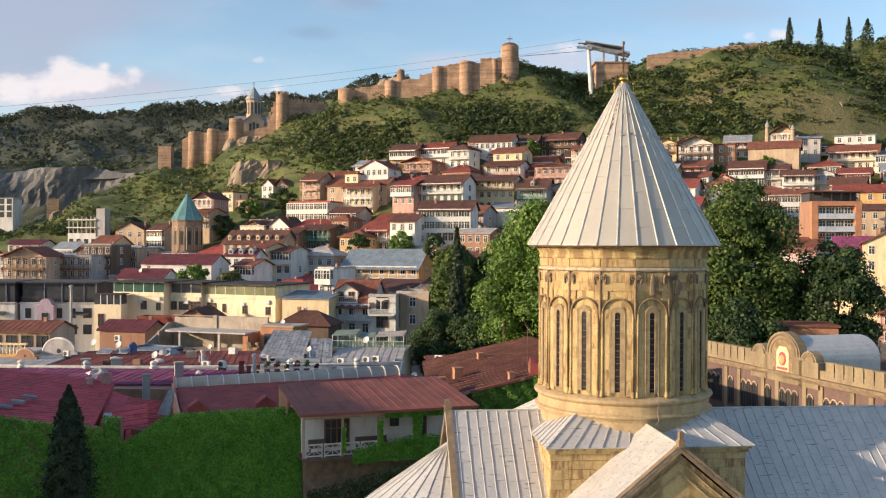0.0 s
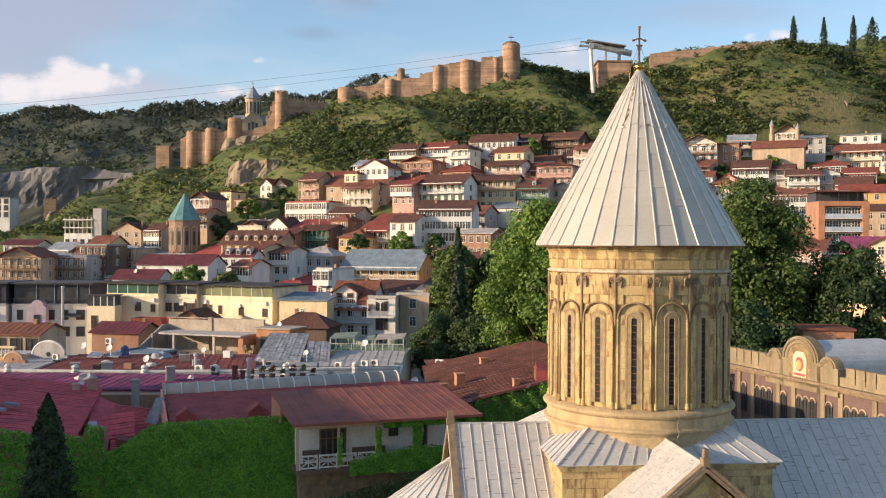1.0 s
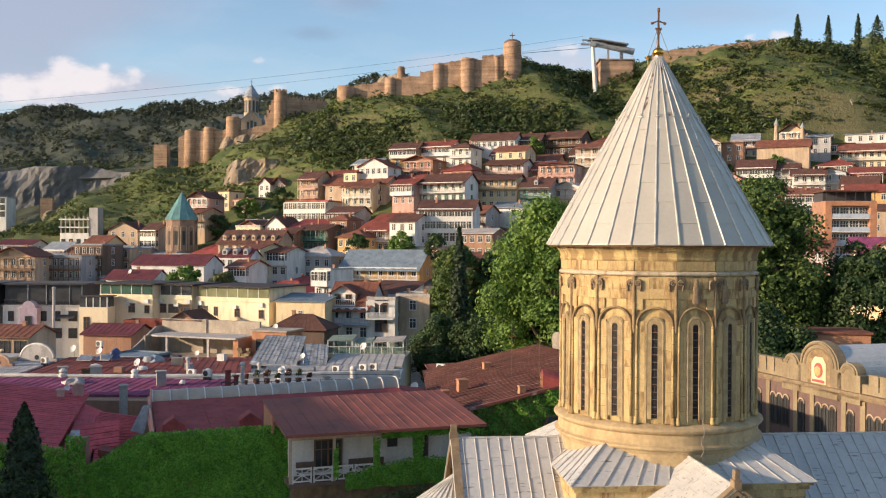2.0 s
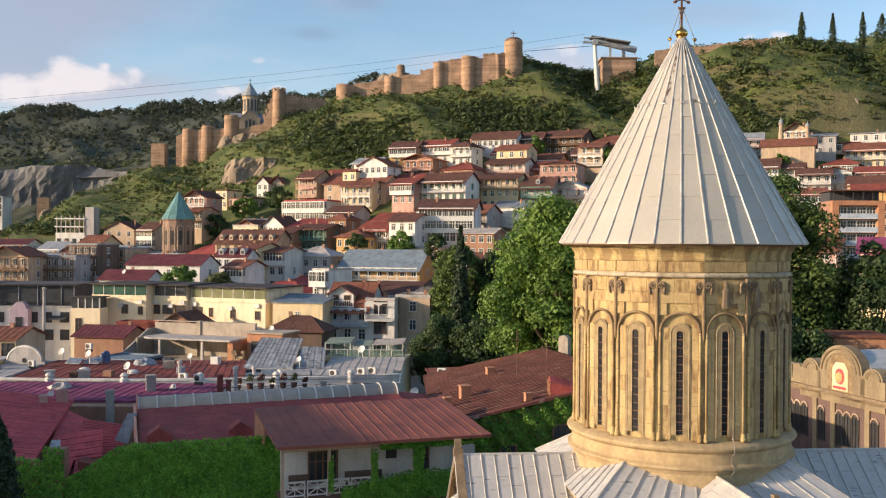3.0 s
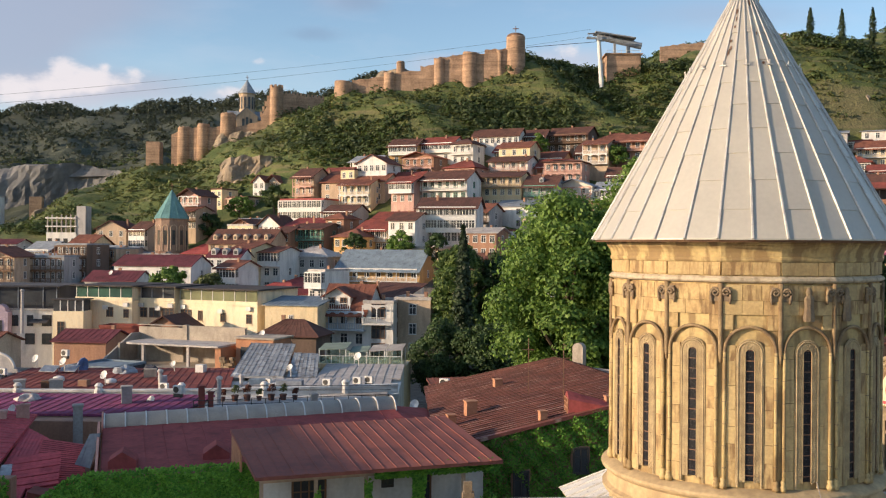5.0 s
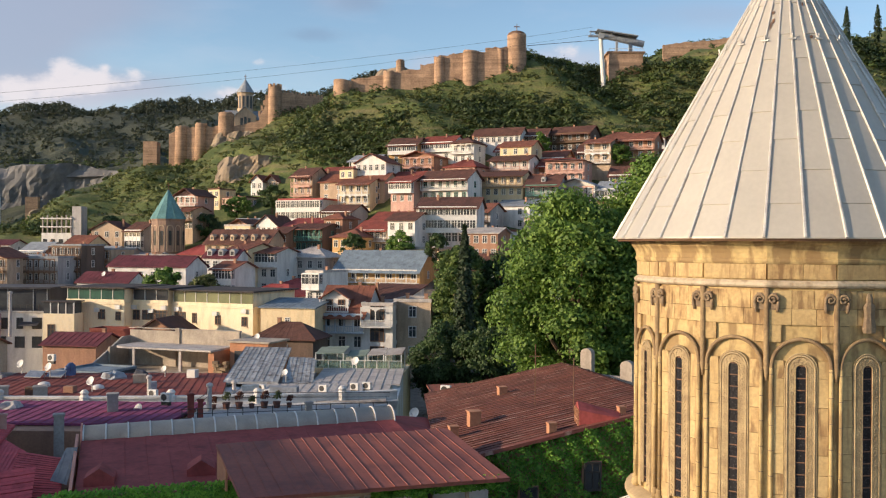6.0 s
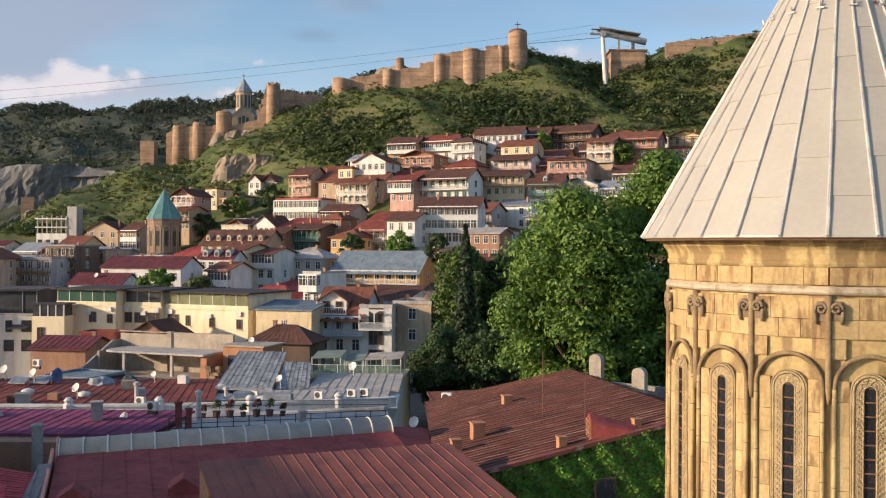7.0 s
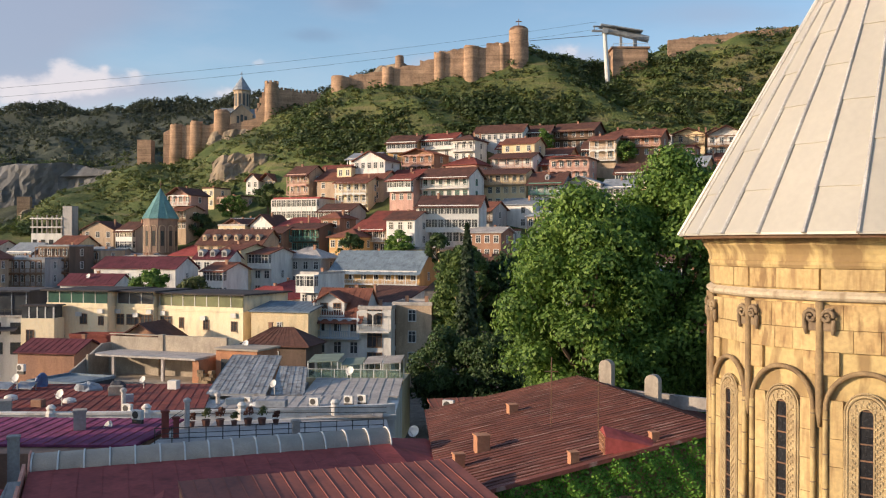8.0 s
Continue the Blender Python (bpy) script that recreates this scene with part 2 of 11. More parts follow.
for key, c1, c2 in (("white", (0.78, 0.75, 0.70), (0.62, 0.59, 0.55)), ("cream", (0.80, 0.64, 0.40), (0.66, 0.52, 0.32)),
                    ("grey", (0.50, 0.47, 0.45), (0.36, 0.34, 0.33)), ("brick", (0.42, 0.23, 0.14), (0.29, 0.16, 0.11)),
                    ("ochre", (0.68, 0.42, 0.17), (0.52, 0.32, 0.14)), ("pink", (0.62, 0.38, 0.30), (0.48, 0.29, 0.24)),
                    ("tan", (0.56, 0.42, 0.29), (0.42, 0.31, 0.22)), ("blue", (0.50, 0.56, 0.64), (0.38, 0.43, 0.5)),
                    ("lilac", (0.52, 0.40, 0.46), (0.42, 0.32, 0.38)), ("concrete", (0.42, 0.38, 0.34), (0.28, 0.25, 0.23)),
                    ("darkwood", (0.18, 0.12, 0.09), (0.11, 0.08, 0.06)), ("charcoal", (0.07, 0.07, 0.08), (0.04, 0.04, 0.05)),
                    ("fort", (0.40, 0.26, 0.155), (0.26, 0.165, 0.10)), ("fort_brick", (0.33, 0.22, 0.16), (0.23, 0.15, 0.11)),
                    # the school's cream and pink are darkened for the shade on its front
                    ("shaded_cream", (0.35, 0.275, 0.165), (0.22, 0.165, 0.10)), ("shaded_pink", (0.19, 0.122, 0.105), (0.13, 0.085, 0.075)),
                    ("bright_cream", (0.90, 0.77, 0.54), (0.82, 0.68, 0.45)), ("teal", (0.12, 0.34, 0.36), (0.08, 0.24, 0.27)),
                    ("green", (0.16, 0.34, 0.27), (0.10, 0.24, 0.19))):
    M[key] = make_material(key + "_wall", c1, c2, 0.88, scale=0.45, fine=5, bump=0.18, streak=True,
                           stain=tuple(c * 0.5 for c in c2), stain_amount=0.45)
for key, c1, c2 in (("r_red", (0.29, 0.078, 0.058), (0.19, 0.057, 0.045)), ("r_wine", (0.185, 0.052, 0.062), (0.12, 0.038, 0.045)), ("r_rust", (0.28, 0.11, 0.07), (0.17, 0.07, 0.05)),
                    ("r_brown", (0.16, 0.075, 0.055), (0.10, 0.052, 0.042)), ("r_maroon", (0.38, 0.088, 0.078), (0.27, 0.064, 0.06)), ("r_crimson", (0.70, 0.125, 0.135), (0.47, 0.09, 0.10)),
                    ("r_grey", (0.34, 0.37, 0.40), (0.24, 0.26, 0.29)), ("r_blue", (0.24, 0.30, 0.345), (0.17, 0.21, 0.25)),
                    ("r_dark", (0.08, 0.07, 0.07), (0.05, 0.045, 0.045)), ("r_old", (0.20, 0.072, 0.052), (0.13, 0.05, 0.04)), ("r_purple", (0.34, 0.085, 0.18), (0.17, 0.045, 0.10)),
                    ("r_teal", (0.15, 0.30, 0.295), (0.10, 0.21, 0.215)), ("r_pale", (0.55, 0.50, 0.46), (0.40, 0.37, 0.35))):
    M[key] = make_material(key + "_roof", c1, c2, 0.78, metal=0.0, scale=0.5, fine=4, bump=0.12, island=0.08, spec=0.22,
                           stain=tuple(c * 0.45 for c in c2), stain_amount=0.5)
M["leaf"] = leaf_material("bright_leaves", (0.05, 0.115, 0.014), (0.20, 0.31, 0.05))
M["leaf_mid"] = leaf_material("mid_green_leaves", (0.04, 0.082, 0.014), (0.14, 0.20, 0.04))
M["leaf_dark"] = leaf_material("dark_leaves", (0.025, 0.05, 0.014), (0.075, 0.13, 0.035))
M["leaf_olive"] = leaf_material("olive_leaves", (0.06, 0.075, 0.022), (0.17, 0.19, 0.06))
M["hill_olive"] = leaf_material("hill_bushes", (0.08, 0.10, 0.026), (0.155, 0.17, 0.048), 0.06)
M["hill_dark"] = leaf_material("hill_trees", (0.056, 0.08, 0.028), (0.10, 0.135, 0.043), 0.06)
# muted greens that carry the far hill's shade and haze in the colour
M["far_leaf"] = leaf_material("far_pines", (0.06, 0.073, 0.046), (0.09, 0.107, 0.066), 0.03)
M["hill_green"] = leaf_material("hill_thicket", (0.06, 0.10, 0.022), (0.13, 0.18, 0.045), 0.06)
M["r_old"] = make_material("scratched_red_tin", (0.215, 0.070, 0.050), (0.135, 0.048, 0.038), 0.7, scale=0.5, fine=6, bump=0.1, obj=0.16, spec=0.3,
                           stain=(0.42, 0.28, 0.23), stain_amount=0.7, stain_from=0.57, stain_width=0.06, stain_stretch=(0.35, 5.0, 0.35))
M["r_porch"] = make_material("dull_red_tin", (0.32, 0.108, 0.075), (0.235, 0.08, 0.06), 0.6, scale=0.45, fine=5, bump=0.08, island=0.10, spec=0.35,
                             stain=(0.11, 0.045, 0.04), stain_amount=0.6, stain_from=0.5, stain_width=0.2, stain_stretch=(0.6, 0.6, 0.6))
M["leaf_red"] = leaf_material("reddish_leaves", (0.09, 0.03, 0.02), (0.2, 0.075, 0.04))
M["leaf_ivy"] = leaf_material("ivy_leaves", (0.07, 0.23, 0.02), (0.24, 0.50, 0.055), 0.9)
M["leaf_gable"] = leaf_material("gable_ivy_leaves", (0.07, 0.19, 0.02), (0.24, 0.44, 0.055), 0.9)
M["needle"] = leaf_material("cypress_needles", (0.016, 0.032, 0.012), (0.045, 0.075, 0.026))
M["fort"] = make_material("fortress_masonry", (0.44, 0.285, 0.185), (0.29, 0.185, 0.12), 0.92, scale=0.35, fine=2.0, bump=0.7, grain_mix=0.5,
                          stain=(0.18, 0.125, 0.085), stain_amount=0.45, stain_from=0.5, stain_width=0.2)
nf, lf = M["fort"].node_tree.nodes, M["fort"].node_tree.links
f_ge, f_mp, f_wv, f_mx = nf.new("ShaderNodeNewGeometry"), nf.new("ShaderNodeMapping"), nf.new("ShaderNodeTexNoise"), nf.new("ShaderNodeMixRGB")
f_mp.inputs["Scale"].default_value = (0.06, 0.06, 1.5)
lf.new(f_ge.outputs["Position"], f_mp.inputs["Vector"])
lf.new(f_mp.outputs["Vector"], f_wv.inputs["Vector"])
f_wv.inputs["Scale"].default_value, f_wv.inputs["Detail"].default_value = 1.0, 4
f_mx.blend_type, f_mx.inputs["Fac"].default_value = "OVERLAY", 0.55
f_base = nf["Principled BSDF"].inputs["Base Color"]
lf.new(f_base.links[0].from_socket, f_mx.inputs["Color1"])
lf.new(f_wv.outputs["Fac"], f_mx.inputs["Color2"])
lf.new(f_mx.outputs["Color"], f_base)
M["concrete_warm"] = make_material("warm_concrete", (0.46, 0.39, 0.31), (0.33, 0.28, 0.225), 0.9, scale=0.6, fine=6, bump=0.2, stain=(0.2, 0.17, 0.14), stain_amount=0.5)
M["ochre_brick"] = make_material("orange_brick", (0.50, 0.24, 0.13), (0.38, 0.18, 0.10), 0.9, scale=0.8, fine=8, bump=0.2)
M["salmon"] = make_material("salmon_paint", (0.78, 0.36, 0.25), (0.62, 0.28, 0.2), 0.8, scale=0.8, fine=6, bump=0.15)
M["tarp"] = make_material("blue_tarpaulin", (0.08, 0.13, 0.28), (0.05, 0.08, 0.18), 0.5, scale=1.5, fine=6, bump=0.3)
M["panel"] = make_material("solar_glass", (0.22, 0.25, 0.30), (0.15, 0.18, 0.23), 0.2, scale=1.0, fine=5, bump=0.0)
M["bark"] = make_material("bark", (0.13, 0.09, 0.06), None, 0.95, scale=3, bump=0.6)
M["rock_grey"] = make_material("grey_quarry_rock", (0.19, 0.187, 0.185), (0.10, 0.10, 0.102), 0.95, scale=0.16, fine=0.6, bump=0.9, streak=True)
M["rock"] = make_material("cliff_rock", (0.34, 0.265, 0.185), (0.15, 0.12, 0.085), 0.95, scale=0.25, fine=1.3, bump=0.9, streak=True)


# ---- mesh helpers ----
def empty(name, x=0, y=0, z=0, yaw=0.0):
    ob = new(name)
    ob.matrix_world = pose(x, y, z, 0, 0, yaw)
    ob.empty_display_size = 0.3
    return ob


def part(name, mesh, material, parent=None, label="", m=None):
    """One mesh object under a thing or under a part."""
    if isinstance(mesh, bmesh.types.BMesh):
        me = bpy.data.meshes.new(name)
        mesh.to_mesh(me)
        mesh.free()
        mesh = me
    if material is not None and not mesh.materials:
        mesh.materials.append(material)
    ob = new(name, mesh)
    if parent is not None:
        ob.parent = parent
    if m is not None:
        ob.matrix_local = m
    return tagged(ob, label) if label else ob


def add_box(bm, x0, x1, y0, y1, z0, z1, m=None):
    vs = [bm.verts.new((m @ Vector(p)) if m else p) for p in
          ((x0, y0, z0), (x1, y0, z0), (x1, y1, z0), (x0, y1, z0), (x0, y0, z1), (x1, y0, z1), (x1, y1, z1), (x0, y1, z1))]
    for f in ((0, 3, 2, 1), (4, 5, 6, 7), (0, 1, 5, 4), (1, 2, 6, 5), (2, 3, 7, 6), (3, 0, 4, 7)):
        bm.faces.new([vs[i] for i in f])
    return vs


def box_bm(*a, m=None):
    bm = bmesh.new()
    add_box(bm, *a, m=m)
    return bm


def add_poly_prism(bm, pts, depth):
    """pts: a flat outline in 3D; depth: the vector by which it is thickened."""
    d = Vector(depth)
    a = [bm.verts.new(p) for p in pts]
    b = [bm.verts.new(Vector(p) + d) for p in pts]
    bm.faces.new(a)
    bm.faces.new(b[::-1])
    k = len(pts)
    for i in range(k):
        bm.faces.new((a[(i + 1) % k], a[i], b[i], b[(i + 1) % k]))


def bar_grid(xs, zs, solid, y0, y1):
    """One connected lattice: the cells (i, j) of the grid for which solid(i, j) holds, from y0 to y1 in depth."""
    bm = bmesh.new()
    vs = {}

    def v(i, j, y):
        key = (i, j, y)
        if key not in vs:
            vs[key] = bm.verts.new((xs[i], y, zs[j]))
        return vs[key]

    nx, nz = len(xs) - 1, len(zs) - 1
    for i in range(nx):
        for j in range(nz):
            if not solid(i, j):
                continue
            bm.faces.new((v(i, j, y0), v(i + 1, j, y0), v(i + 1, j + 1, y0), v(i, j + 1, y0)))
            for di, dj, p, q in ((-1, 0, (i, j), (i, j + 1)), (1, 0, (i + 1, j + 1), (i + 1, j)), (0, -1, (i + 1, j), (i, j)), (0, 1, (i, j + 1), (i + 1, j + 1))):
                ii, jj = i + di, j + dj
                if not (0 <= ii < nx and 0 <= jj < nz and solid(ii, jj)):
                    bm.faces.new((v(*p, y0), v(*q, y0), v(*q, y1), v(*p, y1)))
    bmesh.ops.recalc_face_normals(bm, faces=bm.faces)
    return bm


def add_lathe(bm, rings, n=24, cx=0.0, cy=0.0, phase=0.0, a0=0.0, a1=2 * math.pi, cap=True):
    """rings: (radius, z) from the bottom up."""
    full = a1 - a0 > 2 * math.pi - 1e-6
    k = n if full else n + 1
    rows = []
    for r, z in rings:
        rows.append([bm.verts.new((cx + r * math.sin(a), cy - r * math.cos(a), z))
                     for a in (phase + a0 + (a1 - a0) * i / n for i in range(k))])
    for lo, hi in zip(rows, rows[1:]):
        for i in range(n):
            j = (i + 1) % k
            bm.faces.new((lo[i], lo[j], hi[j], hi[i]))
    if cap and full:
        bm.faces.new(rows[0][::-1])
        bm.faces.new(rows[-1])
    return rows


def add_tube(bm, p, q, r, n=6, r2=None):
    p, q = Vector(p), Vector(q)
    m = (q - p).to_track_quat("Z", "Y").to_matrix()
    ra, rb = r, r if r2 is None else r2
    a = [bm.verts.new(p + m @ Vector((ra * math.cos(t), ra * math.sin(t), 0))) for t in (2 * math.pi * i / n for i in range(n))]
    b = [bm.verts.new(q + m @ Vector((rb * math.cos(t), rb * math.sin(t), 0))) for t in (2 * math.pi * i / n for i in range(n))]
    for i in range(n):
        bm.faces.new((a[i], a[(i + 1) % n], b[(i + 1) % n], b[i]))
    bm.faces.new(a[::-1])
    bm.faces.new(b)


def quads_mesh(name, corners):
    """corners: array (n, 4, 3)."""
    n = len(corners)
    me = bpy.data.meshes.new(name)
    me.vertices.add(n * 4)
    me.vertices.foreach_set("co", np.asarray(corners, np.float32).ravel())
    me.loops.add(n * 4)
    me.loops.foreach_set("vertex_index", np.arange(n * 4, dtype=np.int32))
    me.polygons.add(n)
    me.polygons.foreach_set("loop_start", np.arange(0, n * 4, 4, dtype=np.int32))
    me.update(calc_edges=True)
    return me


def leaf_quads(rng, centre, normal, size, long=1.5, jitter=0.45):
    """Leaf-shaped quads at the centres, tilted about the normals."""
    n = len(centre)
    nn = normal + rng.normal(0, jitter, (n, 3))
    nn /= np.linalg.norm(nn, axis=1, keepdims=True) + 1e-9
    u = np.cross(nn, rng.normal(0, 1, (n, 3)))
    u /= np.linalg.norm(u, axis=1, keepdims=True) + 1e-9
    v = np.cross(nn, u)
    s = (size * rng.uniform(0.6, 1.3, n))[:, None]
    return np.stack([centre - u * s * long * 0.5, centre + v * s * 0.42 - nn * s * 0.08,
                     centre + u * s * long * 0.5, centre - v * s * 0.42 - nn * s * 0.08], 1)


def clump_quads(rng, centres, radii, per, size, flat=0.8, jitter=0.45, up=0.0):
    """Leaves over the shells of many clumps."""
    out = []
    k = len(centres)
    d = rng.normal(0, 1, (k, per, 3))
    d /= np.linalg.norm(d, axis=2, keepdims=True)
    d[:, :, 2] = np.where(d[:, :, 2] < -0.35, -d[:, :, 2], d[:, :, 2])
    rad = radii[:, None] * rng.uniform(0.62, 1.08, (k, per))
    wob = 1 + 0.22 * np.sin(d[:, :, 0] * 7 + centres[:, None, 0]) * np.cos(d[:, :, 1] * 6 + centres[:, None, 1])
    p = centres[:, None, :] + d * (rad * wob)[:, :, None] * np.array([1, 1, flat])
    return leaf_quads(rng, p.reshape(-1, 3), d.reshape(-1, 3) * (1 - up) + np.array([0, 0, up]), size, 1.5, jitter)


# ---- the lie of the land ----
LAND_Y = (40, 130, 170, 240, 300, 318, 332, 358, 400, 450, 470, 488, 550, 750, 1100)
LAND = (
    (-420, (0, 0, 0, 4, 8, 10, 13, 18, 25, 30, 38, 58, 70, 116, 100)),
    (-250, (0, 0, 0, 5, 8, 9, 10, 12, 16, 28, 36, 57, 70, 124, 110)),
    (-170, (0, 0, 0, 6, 10, 13, 16, 21, 26, 34, 37, 59, 73, 129, 110)),
    (-138, (0, 0, 0, 6, 14, 19, 25, 34, 43, 40, 42, 60, 72, 133, 110)),
    (-110, (0, 0, 0, 6, 16, 22, 28, 38, 54, 59, 60, 62, 72, 137, 110)),
    (-60, (0, 0, 0, 8, 25, 33, 41, 53, 73, 76, 77, 78, 84, 146, 110)),
    (-35, (0, 0, 1, 12, 34, 42, 54, 75, 80, 82, 82, 83, 90, 148, 110)),
    (-10, (0, 0, 2, 16, 41, 49, 63.5, 82, 88, 88, 88, 88, 92, 142, 110)),
    (26, (0, 0, 2, 17, 42, 50, 65, 86, 90, 93, 94, 95, 98, 126, 110)),
    (55, (0, 0, 2, 17, 43, 51, 64, 78, 91, 97, 98, 99, 102, 118, 110)),
    (80, (0, 0, 2, 18, 44, 52, 67, 88, 99, 99, 99, 98, 100, 112, 110)),
    (140, (0, 0, 2, 18, 47, 56, 75, 98, 104, 105, 105, 105, 104, 110, 110)),
    (260, (0, 0, 2, 18, 49, 58, 77, 99, 103, 104, 104, 104, 104, 110, 110)),
)


def smooth_steps(t):
    return t * t * (3 - 2 * t)


def spur(x, y):
    """Spurs (+1) and gullies (-1) that run slantwise down the hill."""
    a = 0.052 * x + 0.030 * (y - 330) + 0.7 * np.sin(0.021 * x + 1.0) + 0.25 * np.sin(0.09 * y)
    return 1.0 - 2.0 * np.abs(np.sin(a))


def land(x, y):
    """Height of the ground (arrays or numbers), with gullies and hummocks on the slopes."""
    x, y = np.asarray(x, float), np.asarray(y, float)
    xs = np.array([c[0] for c in LAND], float)
    table = np.array([c[1] for c in LAND], float)
    ys = np.array(LAND_Y, float)
    xi = np.clip(x, xs[0], xs[-1])
    i = np.clip(np.searchsorted(xs, xi) - 1, 0, len(xs) - 2)
    f = (xi - xs[i]) / (xs[i + 1] - xs[i])
    f = 0.5 * f + 0.5 * smooth_steps(f)
    yi = np.clip(y, ys[0], ys[-1])
    j = np.clip(np.searchsorted(ys, yi) - 1, 0, len(ys) - 2)
    g = (yi - ys[j]) / (ys[j + 1] - ys[j])
    z = (table[i, j] * (1 - f) + table[i + 1, j] * f) * (1 - g) + (table[i, j + 1] * (1 - f) + table[i + 1, j + 1] * f) * g
    w = np.clip((y - 315) / 50, 0, 1)
    hump = (2.2 * np.sin(x * 0.075 + 0.9 * np.sin(y * 0.031)) + 1.3 * np.sin(x * 0.19 + y * 0.11) + 0.9 * np.sin(x * 0.31 - y * 0.23 + 1.7)
            + 2.0 * np.sin(y * 0.06 + x * 0.043 + 2.0))
    bank = np.clip((x - 35) / 40, 0.25, 1) * np.exp(-((y - 342) / 22.0) ** 2)
    z = z + 0.8 * bank * np.sin(z * 1.05 + 1.2 * np.sin(x * 0.09))
    return z + hump * w + 3.2 * spur(x, y) * np.exp(-((y - 337) / 17.0) ** 2) * np.clip((x + 75) / 40, 0, 1)
# ---- ground ----
def spaced(lo, hi, a, b, step, far):
    """Even steps from a to b, then steps that widen out to lo and hi."""
    core = list(np.arange(a, b + 0.1, step))
    s, v = step, core[-1]
    while v < hi:
        s *= far
        v += s
        core.append(min(v, hi))
    s, v = step, core[0]
    while v > lo:
        s *= far
        v -= s
        core.insert(0, max(v, lo))
    return np.array(core)


gx, gy = spaced(-3500, 3500, -240, 200, 2.1, 1.10), spaced(-1200, 4200, 200, 500, 2.1, 1.08)
GX, GY = np.meshgrid(gx, gy)
GZ = land(GX, GY)
far_fade = np.clip((np.hypot(GX, GY) - 1500) / 1500, 0, 1)
GZ = GZ * (1 - far_fade)
gm = bpy.data.meshes.new("ground")
nxg, nyg = len(gx), len(gy)
gi = np.arange(nxg * nyg).reshape(nyg, nxg)
gm.from_pydata(np.stack([GX, GY, GZ], -1).reshape(-1, 3).tolist(), [],
               np.stack([gi[:-1, :-1], gi[:-1, 1:], gi[1:, 1:], gi[1:, :-1]], -1).reshape(-1, 4).tolist())
gm.polygons.foreach_set("use_smooth", np.ones(len(gm.polygons), bool))


def ground_material():
    m = bpy.data.materials.new("hill_grass_and_earth")
    m.use_nodes = True
    n, l = m.node_tree.nodes, m.node_tree.links
    b = n["Principled BSDF"]
    ge = n.new("ShaderNodeNewGeometry")
    n1, n2, n3 = (n.new("ShaderNodeTexNoise") for _ in range(3))
    for node, s, d in ((n1, 0.03, 6), (n2, 0.22, 6), (n3, 1.4, 5)):
        node.inputs["Scale"].default_value, node.inputs["Detail"].default_value = s, d
        l.new(ge.outputs["Position"], node.inputs["Vector"])
    r1, r2 = n.new("ShaderNodeValToRGB"), n.new("ShaderNodeValToRGB")
    r1.color_ramp.elements[0].position, r1.color_ramp.elements[1].position = 0.38, 0.62
    r1.color_ramp.elements[0].color, r1.color_ramp.elements[1].color = (0.048, 0.076, 0.018, 1), (0.105, 0.13, 0.032, 1)
    r2.color_ramp.elements[0].position, r2.color_ramp.elements[1].position = 0.40, 0.66
    r2.color_ramp.elements[0].color, r2.color_ramp.elements[1].color = (0.05, 0.078, 0.018, 1), (0.175, 0.185, 0.05, 1)
    l.new(n1.outputs["Fac"], r1.inputs["Fac"])
    l.new(n2.outputs["Fac"], r2.inputs["Fac"])
    mx = n.new("ShaderNodeMixRGB")
    mx.inputs["Fac"].default_value = 0.5
    l.new(r1.outputs["Color"], mx.inputs["Color1"])
    l.new(r2.outputs["Color"], mx.inputs["Color2"])
    # bare earth on the steep banks
    sep, mr, rock = n.new("ShaderNodeSeparateXYZ"), n.new("ShaderNodeMapRange"), n.new("ShaderNodeMixRGB")
    l.new(ge.outputs["Normal"], sep.inputs["Vector"])
    mr.inputs["From Min"].default_value, mr.inputs["From Max"].default_value = 0.70, 0.5
    l.new(sep.outputs["Z"], mr.inputs["Value"])
    l.new(mr.outputs["Result"], rock.inputs["Fac"])
    l.new(mx.outputs["Color"], rock.inputs["Color1"])
    rock.inputs["Color2"].default_value = (0.15, 0.125, 0.065, 1)
    # trodden banks of dry earth that follow the contours
    tm, tn, tr, tx = n.new("ShaderNodeMapping"), n.new("ShaderNodeTexNoise"), n.new("ShaderNodeMapRange"), n.new("ShaderNodeMixRGB")
    tm.inputs["Scale"].default_value = (0.05, 0.05, 0.55)
    l.new(ge.outputs["Position"], tm.inputs["Vector"])
    l.new(tm.outputs["Vector"], tn.inputs["Vector"])
    tn.inputs["Scale"].default_value, tn.inputs["Detail"].default_value = 1.0, 6
    tr.inputs["From Min"].default_value, tr.inputs["From Max"].default_value, tr.inputs["To Max"].default_value = 0.54, 0.66, 0.6
    l.new(tn.outputs["Fac"], tr.inputs["Value"])
    l.new(tr.outputs["Result"], tx.inputs["Fac"])
    l.new(rock.outputs["Color"], tx.inputs["Color1"])
    tx.inputs["Color2"].default_value = (0.17, 0.14, 0.07, 1)
    rock = tx
    # the hill across the valley, its shade put into a dull dark ground colour
    pos, gx1, gy1, gn, q = n.new("ShaderNodeSeparateXYZ"), n.new("ShaderNodeMapRange"), n.new("ShaderNodeMapRange"), n.new("ShaderNodeMath"), n.new("ShaderNodeMixRGB")
    l.new(ge.outputs["Position"], pos.inputs["Vector"])
    gx1.inputs["From Min"].default_value, gx1.inputs["From Max"].default_value = -118, -138
    gy1.inputs["From Min"].default_value, gy1.inputs["From Max"].default_value = 425, 440
    l.new(pos.outputs["X"], gx1.inputs["Value"])
    l.new(pos.outputs["Y"], gy1.inputs["Value"])
    gn.operation = "MULTIPLY"
    l.new(gx1.outputs["Result"], gn.inputs[0])
